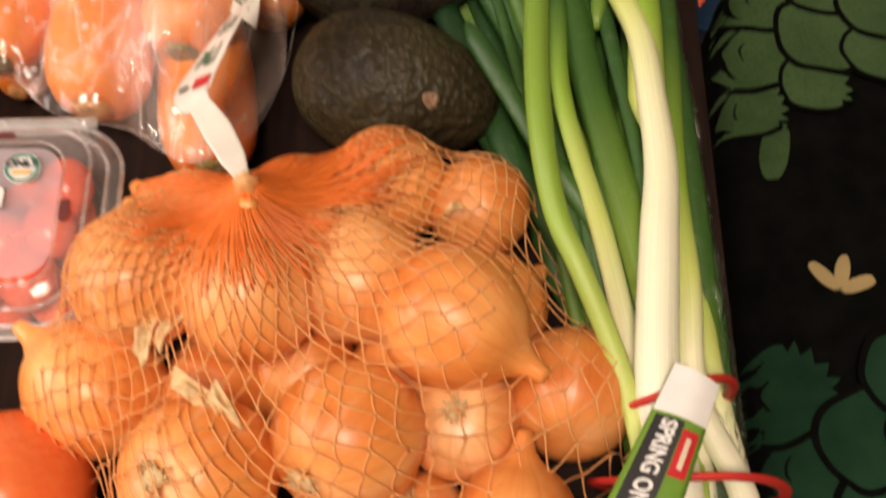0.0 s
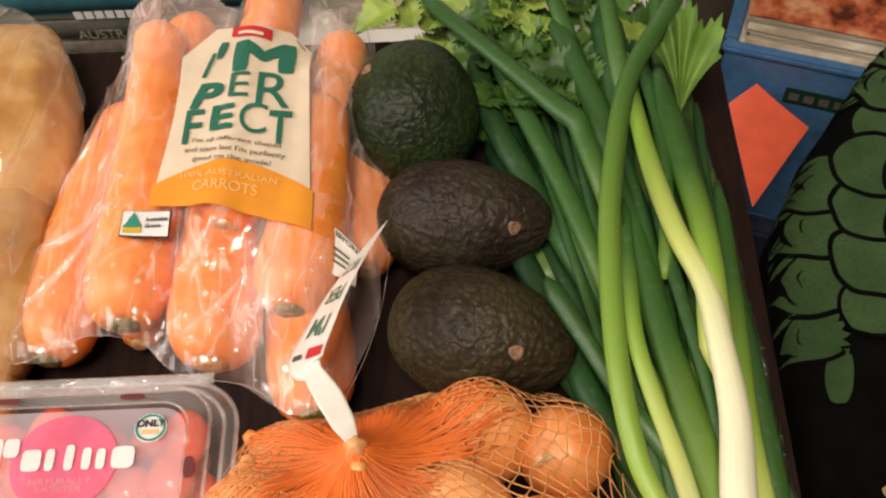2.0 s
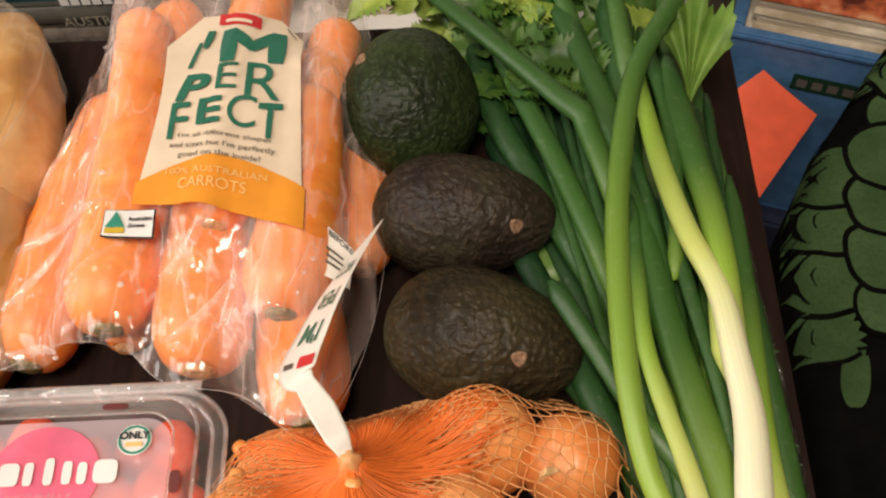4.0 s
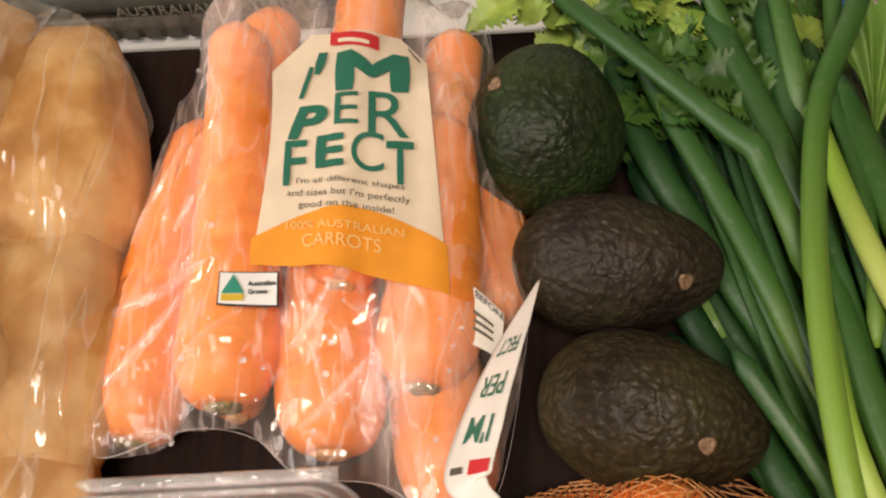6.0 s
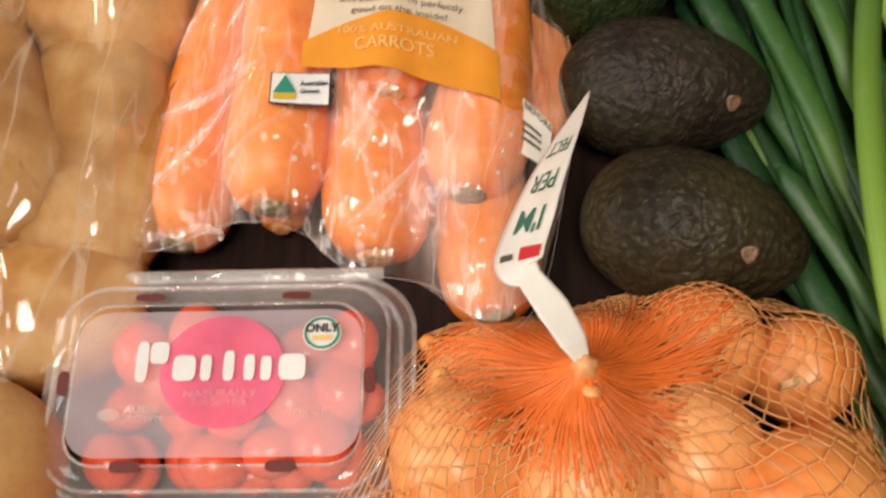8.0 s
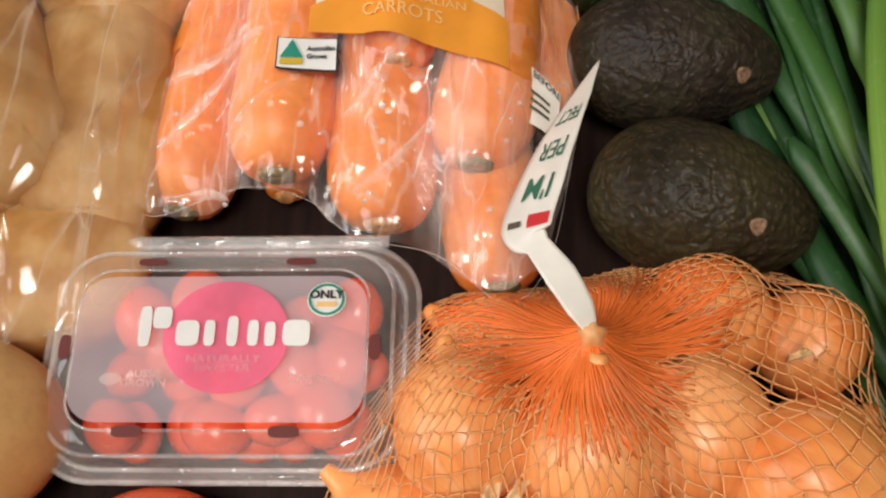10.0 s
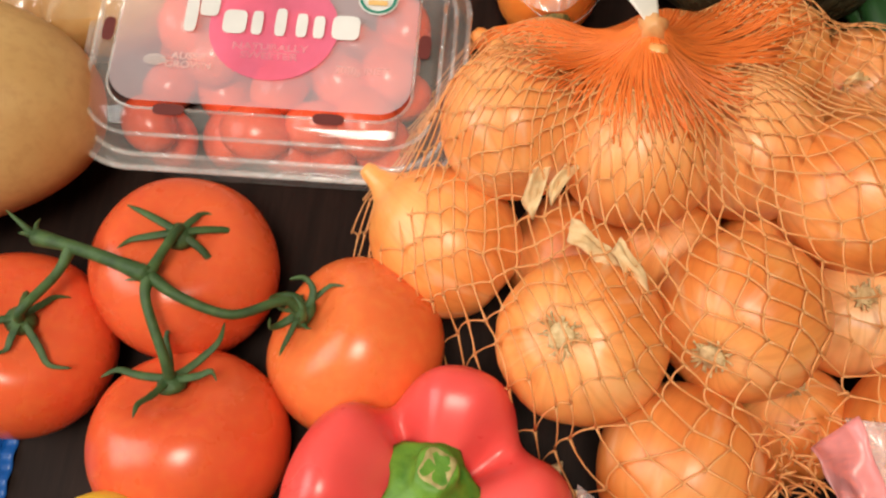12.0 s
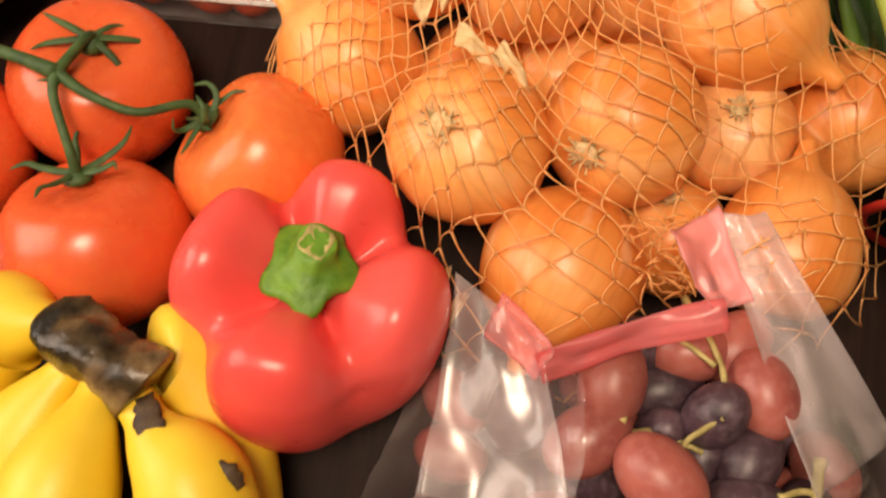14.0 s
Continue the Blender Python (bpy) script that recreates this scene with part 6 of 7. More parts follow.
    letters("printed_word", "NATURALLY", lambda p, q: on(p + 0.0025, q - 0.0085, 0.0020), 0.0042, M["faint"], lid, 0.0001, 1.15)
    letters("printed_word", "SWEETER", lambda p, q: on(p + 0.0025, q - 0.0122, 0.0020), 0.0042, M["faint"], lid, 0.0001, 1.15)
    letters("printed_word", "AUSSIE", lambda p, q: on(p - 0.0255, q - 0.0145, 0.0020), 0.0042, M["faint"], lid, 0.0001)
    letters("printed_word", "GROWN", lambda p, q: on(p - 0.0255, q - 0.0182, 0.0020), 0.0042, M["faint"], lid, 0.0001)
    letters("printed_word", "200g NET", lambda p, q: on(p + 0.036, q - 0.0165, 0.0020), 0.0046, M["faint"], lid, 0.0001)
    part("map_mark", disc(lambda p, q: on(p - 0.0375, q - 0.0165, 0.0020), 0.0042, 12, 2, 0.6), M["faint"], lid)
    seal = part("seal", disc(lambda p, q: on(p + 0.0388, q + 0.016, 0.0018), 0.0072, 32, 2), M["white"], lid, "round green and white seal")
    part("seal_ring", sheet(lambda u, v: on(0.0388 + (0.0056 + 0.0011 * v) * math.cos(2 * math.pi * u), 0.016 + (0.0056 + 0.0011 * v) * math.sin(2 * math.pi * u), 0.0024), 32, 1), M["badge_green"], seal)
    letters("printed_word", "ONLY", lambda p, q: on(p + 0.0388, q + 0.0178, 0.0028), 0.0046, M["black"], seal, 0.0002)
    part("seal_mark", sheet(lambda u, v: on(0.0353 + 0.007 * u, 0.0128 + 0.0022 * v, 0.0026), 3, 2), M["pale_orange"], seal)
    rnd = random.Random(3)
    n = 0
    for layer, z in ((0, 0.0145), (1, 0.0335)):
        for i in range(5):
            for j in range(3):
                r = rnd.uniform(0.0104, 0.0126)
                u = -0.043 + 0.0215 * i + rnd.uniform(-0.004, 0.004) + (0.006 * (j - 1) if layer else 0)
                v = -0.0235 + 0.0235 * j + rnd.uniform(-0.003, 0.003) + (0.005 * math.sin(i * 2.1) if layer else 0)
                if layer and (i, j) in ((1, 0), (3, 2), (0, 1)):
                    continue
                if layer and abs(u) > 0.047:
                    u = math.copysign(0.046, u)
                ang = rnd.uniform(0, 3.14)
                bm = lathe([(max(0.05, math.cos(a)) * r, math.sin(a) * r * 1.22) for a in np.linspace(-1.5, 1.5, 15)], 22, lambda q, zz, a: (q * (1 + 0.03 * math.sin(3 * a + n)), zz))
                placed(bm, aim(w(u, v, z), (math.cos(ang), math.sin(ang), rnd.uniform(-0.2, 0.2))))
                solid("small_tomato", bm, M["cherry"], "small red oval tomato inside the punnet", "tomato", "tomatoes in the punnet", loc=w(u, v, z))
                n += 1


punnet()


# ---- truss tomatoes, pepper ----
def tomato_mesh(r, seed, flat=0.86, lobes=5, depth=0.03):
    prof = []
    for k in range(1, 40):
        a = -math.pi / 2 + math.pi * k / 40
        dip = 0.22 * max(0, math.sin(a)) ** 10
        prof.append((r * math.cos(a) ** 0.82, r * flat * (math.sin(a) - dip)))

    def fn(q, z, a):
        f = max(0.0, z / r)
        return q * (1 + depth * f * math.cos(lobes * a + seed) + 0.02 * noise.noise(Vector((math.cos(a), math.sin(a), seed)))), z
    return lathe(prof, 56, fn)


def star(c, way, size, seed, n=6, mat="vine", droop=0.42):
    """Pointed sepals spreading round a stem joint."""
    made = []
    m = aim(c, way)
    for k in range(n):
        a = 2 * math.pi * k / n + 0.3 * math.sin(seed + k * 2)
        l = size * (0.75 + 0.6 * abs(math.sin(seed * 3 + k * 1.7)))
        d = Vector((math.cos(a), math.sin(a), 0))
        lift = 0.5 * math.sin(seed + k)
        pts = [m @ (d * (l * t) + Vector((0, 0, size * (0.10 + lift * t * t * 0.35 - droop * t * t)))) for t in (0, 0.25, 0.5, 0.75)]
        bend = Vector((-d.y, d.x, 0)) * (size * 0.28 * math.sin(seed * 5 + k * 2.3))
        pts.append(m @ (d * (l * 0.95) + bend + Vector((0, 0, size * (0.10 + lift * 0.45 - droop * 0.7)))))
        made.append(tube(pts, lambda u: size * (0.080 * (1 - u) ** 0.8 * (0.7 + 1.3 * u) + 0.008), 8, 5, flat=0.28, into=None))
    return made


def truss():
    g = thing("tomato_truss", (-0.22, 0.09, 0), "four ripe red tomatoes on a green vine", "tomatoes")
    data = (((-0.231, 0.122, 0.031), 0.0350, (0.15, 0.17, 1.0), 1), ((-0.163, 0.098, 0.032), 0.0335, (-0.60, 0.22, 0.60), 2),
            ((-0.217, 0.058, 0.0315), 0.0355, (-0.15, 0.62, 0.75), 3), ((-0.286, 0.087, 0.031), 0.0345, (0.35, 0.15, 0.9), 4))
    joints = []
    for c, r, way, s in data:
        n = Vector(way).normalized()
        part("tomato", placed(tomato_mesh(r, s, lobes=5 if s != 2 else 3, depth=0.02 if s != 2 else 0.05), aim(c, way)), M["tomato_orange" if s == 2 else "tomato"], g, "orange-red tomato with a furrow" if s == 2 else "")
        j = Vector(c) + n * (r * 0.74)
        joints.append((j, n))
        knob = placed(lathe([(0.0022, -0.001), (0.0056, 0.0), (0.0046, 0.002), (0.0020, 0.004)], 12), aim(j, n))
        cal = part("calyx", knob, M["vine"], g, "star of pointed green sepals")
        for bm in star(j + n * 0.001, n, r * (0.56 if s != 2 else 0.42), s * 1.3, 5 if s != 1 else 6, droop=(0.35, 0.05, -0.45, 0.30)[s - 1]):
            part("sepal", bm, M["vine"], cal)
    hub, left = Vector((-0.2315, 0.108, 0.067)), Vector((-0.262, 0.117, 0.062))
    a, b, c, d = joints
    runs = [([left + Vector((-0.016, 0.004, -0.006)), left, (left + hub) / 2 + Vector((0, 0, 0.002)), hub], 0.0024),
            ([hub, hub.lerp(a[0], 0.5) + Vector((0, 0, 0.003)), a[0] + a[1] * 0.005, a[0]], 0.0017),
            ([hub, Vector((-0.219, 0.1015, 0.066)), Vector((-0.202, 0.0985, 0.062)), b[0] + b[1] * 0.010, b[0]], 0.0017),
            ([hub, Vector((-0.2305, 0.099, 0.067)), c[0] + c[1] * 0.012, c[0]], 0.0018),
            ([left, left + Vector((-0.004, -0.010, -0.002)), d[0] + d[1] * 0.010, d[0]], 0.0017)]
    for pts, r in runs:
        part("vine", tube(pts, lambda u, r=r: r * (1 + 0.35 * abs(math.cos(u * math.pi)) ** 6), 10, 6), M["vine"], g)
    # curled sepals hooked round the joint of the furrowed tomato
    for k in range(4):
        m = aim(b[0], b[1])
        a0 = radians(40 + 85 * k)
        pts = [m @ Vector((0.0105 * math.sin(t) * math.cos(a0 + 0.5 * t), 0.0105 * math.sin(t) * math.sin(a0 + 0.5 * t), 0.0015 + 0.006 * (1 - math.cos(t)))) for t in (0.1, 0.6, 1.1, 1.7, 2.3)]
        part("sepal", tube(pts, lambda u: 0.0016 * (1 - u) ** 0.6 + 0.0003, 8, 5, flat=0.5), M["vine"], g)
    for k in range(4):
        e = left + Vector((-0.016, 0.004, -0.006))
        d = Vector((-0.8 + 0.35 * k, 0.55 - 0.5 * (k % 2), 0.25 - 0.2 * k))
        part("vine", tube([e, e + d * 0.007 + Vector((0, 0, 0.002)), e + d * 0.014], lambda u: 0.0013 * (1 - u) + 0.0003, 6, 5), M["vine"], g)


truss()


def pepper():
    c = Vector((-0.1345, 0.0300, 0.0))
    g = thing("bell_pepper", c, "glossy red bell pepper with a green stem", "pepper")
    m = Matrix.Translation(c) @ pose(0, 0, 0, -13, 4, 0) @ Matrix.Diagonal((0.94, 1.05, 1, 1))
    prof = []
    for k in range(61):
        t = k / 60
        a = -math.pi / 2 + math.pi * t
        rr = 0.0468 * max(0.02, math.cos(a)) ** 0.55 * (0.80 + 0.20 * min(1, t * 1.5))
        z = 0.046 + 0.046 * math.sin(a)
        if a > 0.75:
            q = (a - 0.75) / (math.pi / 2 - 0.75)
            z -= 0.026 * q ** 1.8
        prof.append((rr, z))
    # four uneven lobes parted by furrows
    cuts = (radians(34), radians(119), radians(217), radians(304))

    def fn(r, z, a):
        d = min(abs(math.atan2(math.sin(a - k), math.cos(a - k))) for k in cuts)
        f = math.exp(-(d / 0.30) ** 2)
        top = min(1.0, max(0.25, z / 0.06))
        big = 1 + 0.05 * math.sin(a * 2 + 0.8) + 0.05 * math.cos(a - radians(285))
        ring = math.sin(math.pi * min(1.0, r / 0.047)) ** 1.5 * (z > 0.05)
        return r * big * (1 + 0.085 - 0.225 * f * top), z + ring * (0.004 - 0.013 * f) - 0.010 * f * (r / 0.043) * min(1, max(0, (z - 0.03) / 0.05)) ** 2
    body = placed(lathe(prof, 96, fn), m)
    part("body", body, M["pepper"], g)
    base = Vector((0, 0, 0.0735))

    def cal(r, z, a):
        return r * (1 + 0.17 * max(-0.7, math.cos(5 * a + 0.6)) * min(1, r / 0.017) ** 2 + 0.05 * math.cos(3 * a)), z - 0.0012 * math.cos(5 * a + 0.6) * (r > 0.01)
    cx = lathe([(0.0152, 0.0), (0.0158, 0.0012), (0.0146, 0.0026), (0.0124, 0.0034), (0.0100, 0.0044), (0.0080, 0.0060), (0.0072, 0.0080), (0.0072, 0.0096), (0.0062, 0.0105), (0.004, 0.0101)], 40, cal)
    for v in cx.verts:
        v.co += base + Vector((0.26 * max(0, v.co.z - 0.004), 0.70 * max(0, v.co.z - 0.004), 0))
    stem = part("stem", placed(cx, m), M["green"], g, "fresh green stem and calyx")
    tip = lathe([(0.0064, -0.0015), (0.0056, 0.0006), (0.0040, -0.0004), (0.001, -0.0006)], 22, lambda r, z, a: (r * (1 + 0.12 * math.sin(4 * a)), z + 0.0005 * math.sin(5 * a) * math.sin(2 * a)))
    part("cut_end", placed(tip, m @ Matrix.Translation(base + Vector((0.0016, 0.0042, 0.0103)))), M["grape_stem"], stem, "pale dried cut end")


pepper()


# ---- bananas ----
def bananas():
    g = thing("banana_bunch", (-0.2, -0.03, 0), "bunch of ripe yellow bananas with a dark crown", "bananas")
    lines = [
        [(-0.205, 0.018, 0.062), (-0.218, 0.020, 0.060), (-0.236, 0.018, 0.050), (-0.250, -0.015, 0.040), (-0.255, -0.065, 0.028), (-0.245, -0.115, 0.020)],
        [(-0.198, 0.010, 0.066), (-0.206, -0.002, 0.062), (-0.218, -0.024, 0.050), (-0.228, -0.060, 0.038), (-0.226, -0.105, 0.026), (-0.213, -0.14, 0.020)],
        [(-0.188, 0.004, 0.069), (-0.190, -0.010, 0.070), (-0.195, -0.034, 0.066), (-0.197, -0.068, 0.058), (-0.192, -0.110, 0.042), (-0.180, -0.15, 0.025)],
        [(-0.177, -0.002, 0.070), (-0.168, -0.012, 0.071), (-0.153, -0.028, 0.066), (-0.141, -0.062, 0.054), (-0.140, -0.105, 0.034), (-0.155, -0.145, 0.022)],
        [(-0.180, 0.012, 0.058), (-0.172, 0.014, 0.054), (-0.161, 0.004, 0.047), (-0.151, -0.024, 0.036), (-0.145, -0.065, 0.022), (-0.151, -0.12, 0.020)],
    ]
    for i, l in enumerate(lines):
        def rad(u, i=i):
            body = min(1.0, max(0.0, (u - 0.10) / 0.30)) if i < 4 else min(1.0, max(0.0, (u - 0.02) / 0.12))
            body = body * body * (3 - 2 * body)
            return (0.0068 + 0.0118 * body) * (1 if u < 0.86 else max(0.25, 1 - ((u - 0.86) / 0.14) ** 2))
        bm = tube(l, rad, 20, 10)
        for v in bm.verts:
            v.co.z = max(v.co.z, 0.001)
        part("banana", bm, M["banana"], g)
    crown = tube([(-0.2045, 0.0165, 0.069), (-0.2020, 0.0155, 0.0715), (-0.197, 0.0135, 0.073), (-0.188, 0.0095, 0.0745), (-0.179, 0.0055, 0.074), (-0.1740, 0.0025, 0.0725), (-0.1725, 0.0015, 0.072)], lambda u: 0.0116 * min(1.0, 0.35 + u * 6) * min(1.0, 0.25 + (1 - u) * 5), 26, 8)
    for v in crown.verts:
        v.co += Vector((1, 1, 1)) * (0.0030 * noise.noise(v.co * 75) + 0.0012 * noise.noise(v.co * 240))
    part("crown", crown, M["banana_crown"], g, "blackened dried crown")
    for pts, r in (([(-0.1720, -0.002, 0.0785), (-0.1680, -0.009, 0.0795), (-0.1640, -0.016, 0.0800)], 0.0044), ([(-0.1450, -0.0190, 0.0800), (-0.1410, -0.0215, 0.0788), (-0.1375, -0.0250, 0.0765)], 0.0032)):
        bm = tube(pts, lambda u, r=r: r * (0.6 + 0.5 * math.sin(math.pi * u)), 12, 5, flat=0.16)
        for v in bm.verts:
            v.co += Vector((1, 1, 0.1)) * 0.0016 * noise.noise(v.co * 400)
        part("bruise", bm, M["bruise"], g, "dark brown bruise")


bananas()


# ---- grapes in an open bag ----
def grapes():
    g = thing("grape_bunch", (0.0, 0.0, 0), "bunch of red and dark grapes in an open bag", "grapes")
    spots = [((-0.0275, 0.0245, 0.057), (0.1, 1, 0.2), 0, 0.0122), ((-0.0335, 0.006, 0.053), (0.6, 0.5, 0.1), 0, 0.0125), ((-0.011, -0.0045, 0.062), (-0.8, 0.6, 0.1), 0, 0.0132),
             ((0.0215, 0.027, 0.057), (-0.4, 0.9, 0.1), 0, 0.0120), ((0.006, 0.018, 0.057), (0.3, 0.4, 0.7), 1, 0.0108), ((-0.0085, 0.027, 0.044), (1, 0.3, 0), 1, 0.0112),
             ((0.019, 0.006, 0.050), (0.4, 0.9, 0), 1, 0.0115), ((0.019, -0.010, 0.053), (1, -0.2, 0), 1, 0.0118), ((-0.009, 0.012, 0.046), (0.2, 0.2, 1), 1, 0.0095),
             ((0.004, 0.004, 0.045), (0.2, 0.5, 0.3), 1, 0.0100), ((-0.001, 0.040, 0.050), (1, 0.2, 0), 0, 0.0115), ((0.014, 0.044, 0.048), (0.5, 0.6, 0), 0, 0.0115), ((-0.020, 0.040, 0.046), (1, 0.1, 0), 1, 0.0115)]
    rnd = random.Random(17)
    for _ in range(62):
        x, y = rnd.uniform(-0.085, 0.055), rnd.uniform(-0.11, 0.035)
        z = rnd.uniform(0.012, 0.036) if y > -0.025 else rnd.uniform(0.012, 0.05)
        spots.append(((x, y, z), (rnd.uniform(-1, 1), rnd.uniform(-1, 1), rnd.uniform(-0.4, 0.4)), rnd.random() < 0.45, rnd.uniform(0.0105, 0.0125)))
    for c, way, dark, r in spots:
        bm = lathe([(max(0.04, math.cos(a)) * r * 0.93, math.sin(a) * r * 1.28) for a in np.linspace(-1.5, 1.5, 17)], 22)
        part("grape", placed(bm, aim(c, way)), M["grape_dark"] if dark else M["grape_red"], g, "dark purple grape" if dark else "dusky red grape")
    for pts, r in (([(-0.004, 0.058, 0.050), (0.001, 0.045, 0.060), (0.006, 0.034, 0.062), (0.007, 0.027, 0.064)], 0.0011), ([(-0.012, 0.044, 0.058), (-0.003, 0.038, 0.062), (0.004, 0.033, 0.063)], 0.0010), ([(0.006, 0.016, 0.067), (0.001, 0.012, 0.064), (-0.004, 0.007, 0.060), (-0.002, -0.002, 0.056)], 0.0010),
                   ([(-0.024, 0.013, 0.062), (-0.022, 0.009, 0.058), (-0.012, 0.011, 0.054), (0.003, 0.006, 0.056)], 0.0010), ([(0.040, 0.008, 0.056), (0.038, -0.005, 0.06), (0.042, -0.03, 0.058), (0.04, -0.06, 0.05)], 0.0019), ([(0.025, -0.006, 0.064), (0.032, -0.003, 0.063), (0.039, -0.003, 0.060)], 0.0011)):
        part("stem", tube(pts, lambda u, r=r: r * (1 + 0.5 * (u < 0.06)), 8, 5), M["grape_stem"], g, "thin tan stem")

    b = thing("grape_bag", (0, -0.02, 0), "open clear plastic bag with red printed edge", "bag")
    over = Drape(-0.14, 0.10, -0.16, 0.09)
    for c, way, dark, r in spots:
        over.ball(c, r * 1.15)
    over.relax(40)
    left = [(-0.118, -0.15), (-0.112, -0.03), (-0.098, 0.010), (-0.086, 0.046), (-0.060, 0.044), (-0.040, 0.030), (-0.036, 0.0), (-0.040, -0.05), (-0.035, -0.15)]
    right = [(0.045, -0.15), (0.042, -0.04), (0.040, 0.0), (0.034, 0.02), (0.060, 0.05), (0.085, 0.02), (0.088, -0.15)]
    for poly in (left, right):
        bm, _ = film_over(over, poly, 150, 50, 0.002, 18, 6, lift=0.004)
        part("film", bm, M["film_grape"], b, "crumpled clear film")
    part("flap", patch((-0.082, 0.055, 0.058), (-0.052, 0.030, 0.074), (-0.036, -0.028, 0.066), (-0.086, -0.020, 0.052), 24, 24, 0.006, 0.006, 2), M["film_flap"], b)
    part("flap", patch((-0.005, 0.080, 0.081), (0.012, 0.079, 0.084), (0.072, 0.020, 0.040), (0.036, -0.006, 0.066), 30, 34, 0.006, 0.010, 5), M["film_flap"], b)
    part("printed_edge", patch((-0.055, 0.0265, 0.078), (0.001, 0.0500, 0.083), (0.004, 0.0410, 0.079), (-0.051, 0.0185, 0.072), 24, 8, 0.003, 0.003, 4), M["pink_film"], b, "red printed edge of the bag")
    part("printed_edge", patch((-0.067, 0.046, 0.074), (-0.049, 0.0270, 0.081), (-0.054, 0.0185, 0.074), (-0.071, 0.032, 0.068), 14, 10, 0.004, 0.003, 7), M["pink_pale"], b, "red printed edge of the bag")
    part("printed_edge", patch((-0.017, 0.070, 0.083), (-0.001, 0.082, 0.080), (0.010, 0.050, 0.084), (-0.004, 0.046, 0.084), 14, 14, 0.005, 0.005, 9), M["pink_pale"], b, "red printed edge of the bag")


grapes()


# ---- squash, bread rolls, blue packet ----
def squash():
    prof = []
    for k in range(1, 60):
        t = k / 60
        a = -math.pi / 2 + math.pi * t
        prof.append((0.050 * math.cos(a) ** 0.8 * (1 - 0.30 * max(0, t - 0.45) / 0.55), 0.105 * math.sin(a)))
    bm = placed(lathe(prof, 48, lambda r, z, a: (r * (1 + 0.02 * math.cos(5 * a) + 0.02 * noise.noise(Vector((math.cos(a), math.sin(a), z * 20)))), z)), aim((-0.374, 0.163, 0.050), (-1.0, -0.15, 0.02)))
    s = solid("butternut_squash", bm, M["squash"], "smooth tan butternut squash lying on the table", "squash", loc=(-0.374, 0.163, 0.0))
    AT[s] = Vector((-0.374, 0.163, 0.0))
    n = Vector((-1.0, -0.15, 0.02)).normalized()
    part("stem", tube([Vector((-0.374, 0.163, 0.050)) + n * 0.100, Vector((-0.374, 0.163, 0.050)) + n * 0.118], 0.008, 10, 4), M["grape_stem"], s, "dry tan stem")


squash()

ROLLS = [
    ((-0.296, 0.425, 0.036), (0.042, 0.070, 0.030), 12), ((-0.356, 0.432, 0.050), (0.050, 0.078, 0.038), -6), ((-0.288, 0.318, 0.032), (0.040, 0.066, 0.029), 4),
    ((-0.348, 0.316, 0.054), (0.054, 0.066, 0.033), 20), ((-0.302, 0.246, 0.030), (0.050, 0.038, 0.027), 8), ((-0.378, 0.248, 0.036), (0.048, 0.042, 0.031), -10), ((-0.42, 0.36, 0.035), (0.050, 0.076, 0.034), 5),
]
rolls = Drape(-0.50, -0.23, 0.19, 0.54)
for i, (c, s, turn) in enumerate(ROLLS):
    bm = bmesh.new()
    bmesh.ops.create_uvsphere(bm, u_segments=40, v_segments=26, radius=1.0)
    for v in bm.verts:
        p = v.co.copy()
        k = 1 + 0.10 * noise.noise(p * 1.3 + Vector((i * 7, 0, 0))) + 0.05 * noise.noise(p * 3.1 + Vector((i * 3, 1, 0)))
        v.co = Vector((math.copysign(abs(p.x) ** 0.72, p.x) * s[0], math.copysign(abs(p.y) ** 0.72, p.y) * s[1], math.copysign(abs(p.z) ** 0.9, p.z) * s[2])) * k
    solid("bread_roll", placed(bm, pose(*c, 0, 0, turn)), M["bread"], "golden flour-dusted bread roll in a bag", "bread roll", "bread rolls in the bag", loc=c)
    for t in np.linspace(-0.8, 0.8, 9):
        w = math.sqrt(1 - t * t)
        a = radians(turn)
        rolls.ball((c[0] - math.sin(a) * t * s[1] * 0.9, c[1] + math.cos(a) * t * s[1] * 0.9, c[2]), s[0] * (0.35 + 0.65 * w), s[2] * (0.4 + 0.6 * w))
rolls.relax(60)


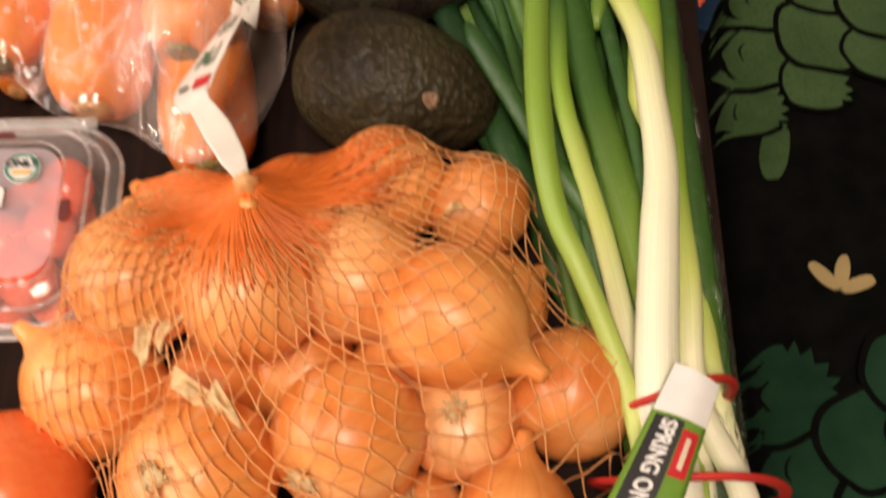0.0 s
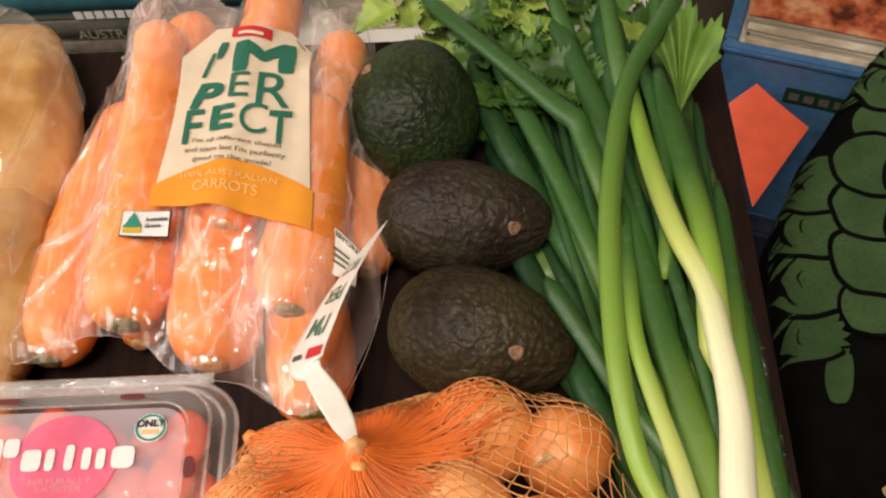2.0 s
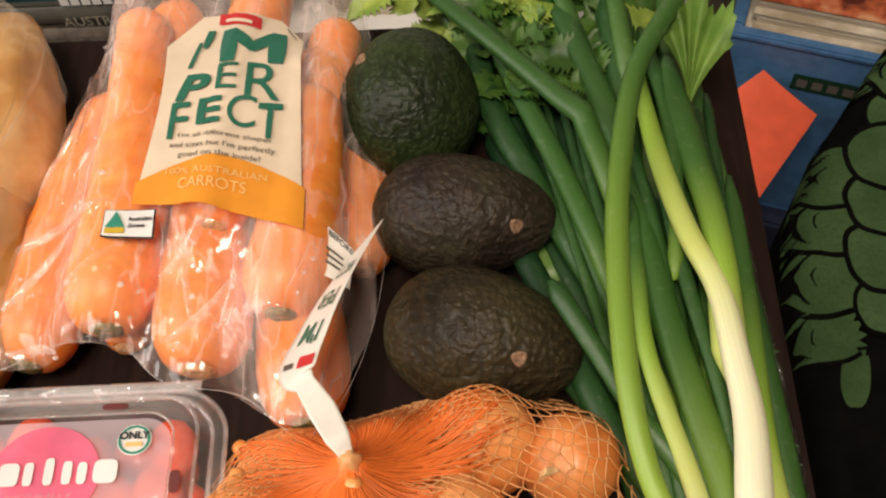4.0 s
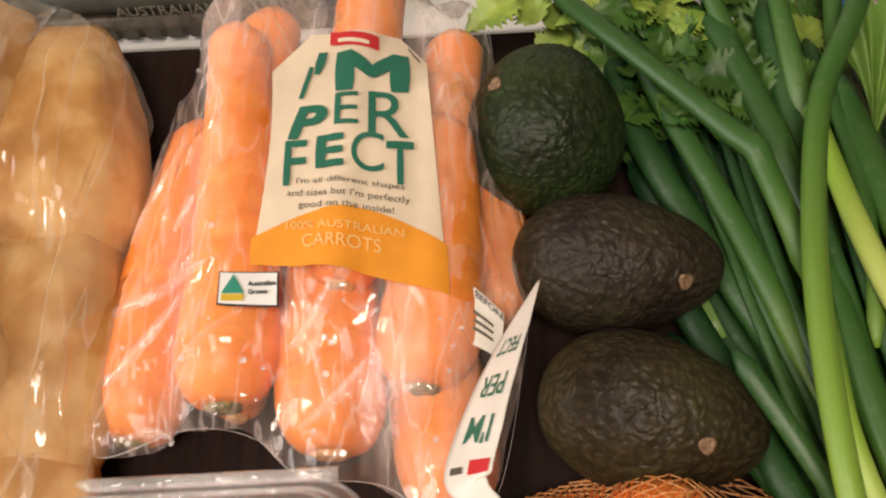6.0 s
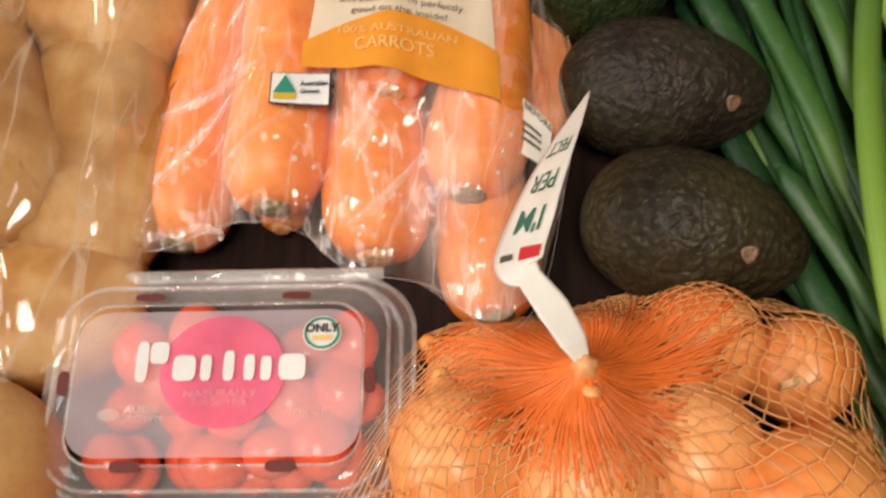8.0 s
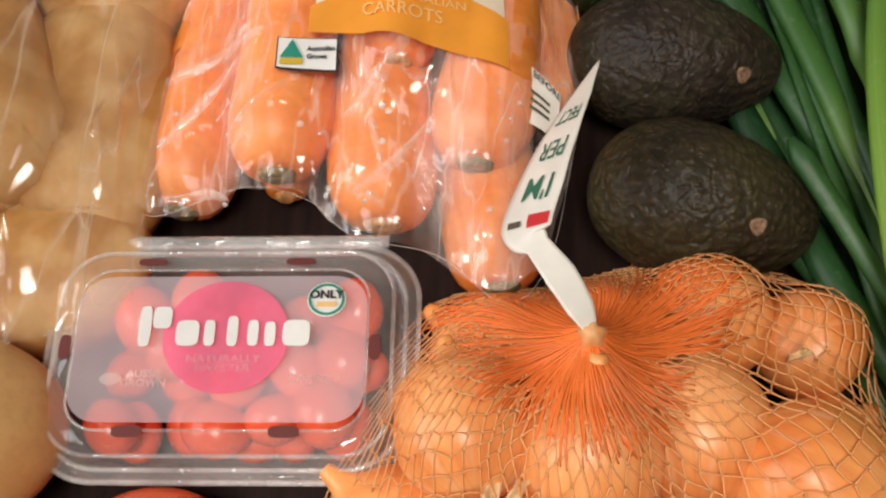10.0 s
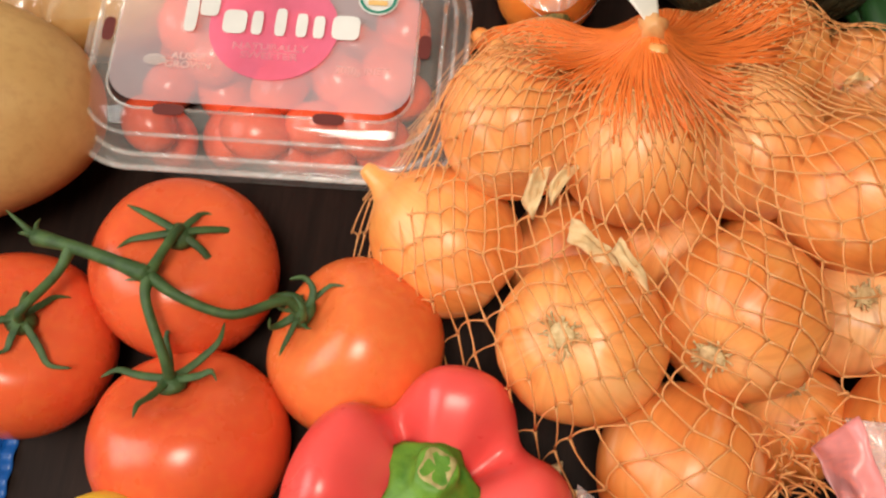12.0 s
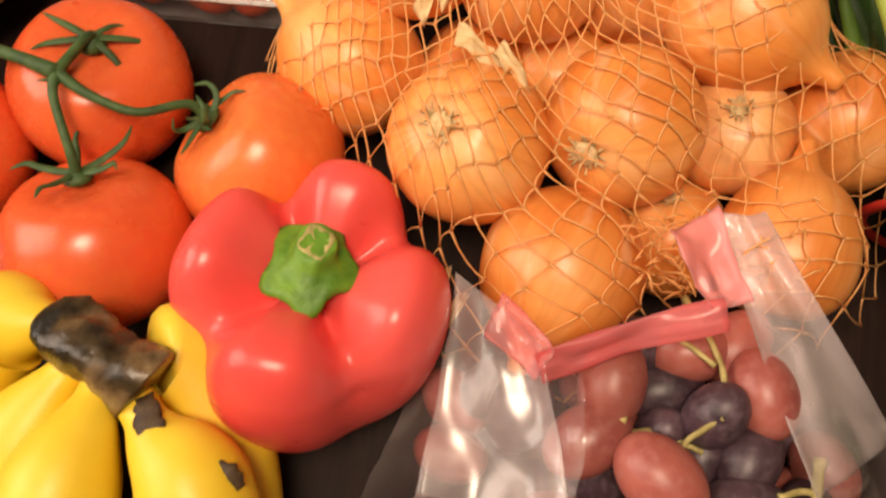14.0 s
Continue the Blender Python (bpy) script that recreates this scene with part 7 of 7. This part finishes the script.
def roll_bag():
    b = thing("bread_bag", (-0.34, 0.35, 0), "cloudy clear plastic bag holding golden bread rolls", "bag")
    poly = [(-0.48, 0.21), (-0.31, 0.200), (-0.262, 0.212), (-0.250, 0.245), (-0.256, 0.29), (-0.252, 0.34), (-0.246, 0.40), (-0.250, 0.44), (-0.268, 0.478), (-0.31, 0.505), (-0.40, 0.52), (-0.48, 0.50)]
    bm, fn = film_over(rolls, poly, 260, 90, 0.0042, 22, 3, lift=0.009, stretch=(1.7, 0.6))
    part("film", bm, M["film_haze"], b, "creased cloudy film with pale glints painted in")
    # the welded seam and long folds that stand up from the film
    for pts in ([(-0.300, 0.500), (-0.290, 0.44), (-0.2875, 0.38), (-0.292, 0.33), (-0.286, 0.30)], [(-0.35, 0.33), (-0.32, 0.305), (-0.295, 0.29), (-0.272, 0.255)], [(-0.34, 0.262), (-0.30, 0.258), (-0.268, 0.266)], [(-0.318, 0.42), (-0.312, 0.37), (-0.316, 0.33)], [(-0.345, 0.50), (-0.335, 0.44), (-0.338, 0.37)], [(-0.272, 0.46), (-0.266, 0.41), (-0.274, 0.36), (-0.268, 0.32)], [(-0.40, 0.30), (-0.36, 0.285), (-0.33, 0.245), (-0.30, 0.225)], [(-0.42, 0.25), (-0.37, 0.236), (-0.31, 0.238)]):
        line = curve_points([(x, y, 0) for x, y in pts], 8)
        bm = sheet(lambda u, v: (lambda p: Vector((p.x + 0.002 * v, p.y, rolls.z(p.x, p.y) + 0.002 + 0.006 * v * math.sin(math.pi * u) ** 0.5)))(line[int(u * (len(line) - 1))]), len(line) - 1, 3)
        part("fold", bm, M["film_haze"], b)


roll_bag()

p = thing("blue_packet", (-0.32, 0.045, 0), "bright blue plastic packet lying by the tomatoes", "packet")
part("wrapper", sheet(lambda u, v: Vector((-0.392 + 0.094 * u, 0.018 + 0.046 * v, 0.001 + 0.030 * math.sin(math.pi * u) ** 0.5 * math.sin(math.pi * v) ** 0.5 + 0.002 * noise.noise(Vector((u * 6, v * 6, 2))))), 24, 16), M["blue_plastic"], p)
part("seam", sheet(lambda u, v: Vector((-0.298 + 0.006 * u, 0.018 + 0.046 * v, 0.002 + 0.001 * math.sin(v * 30))), 3, 24, thick=0.0005), M["blue_plastic"], p, "crimped end seam")
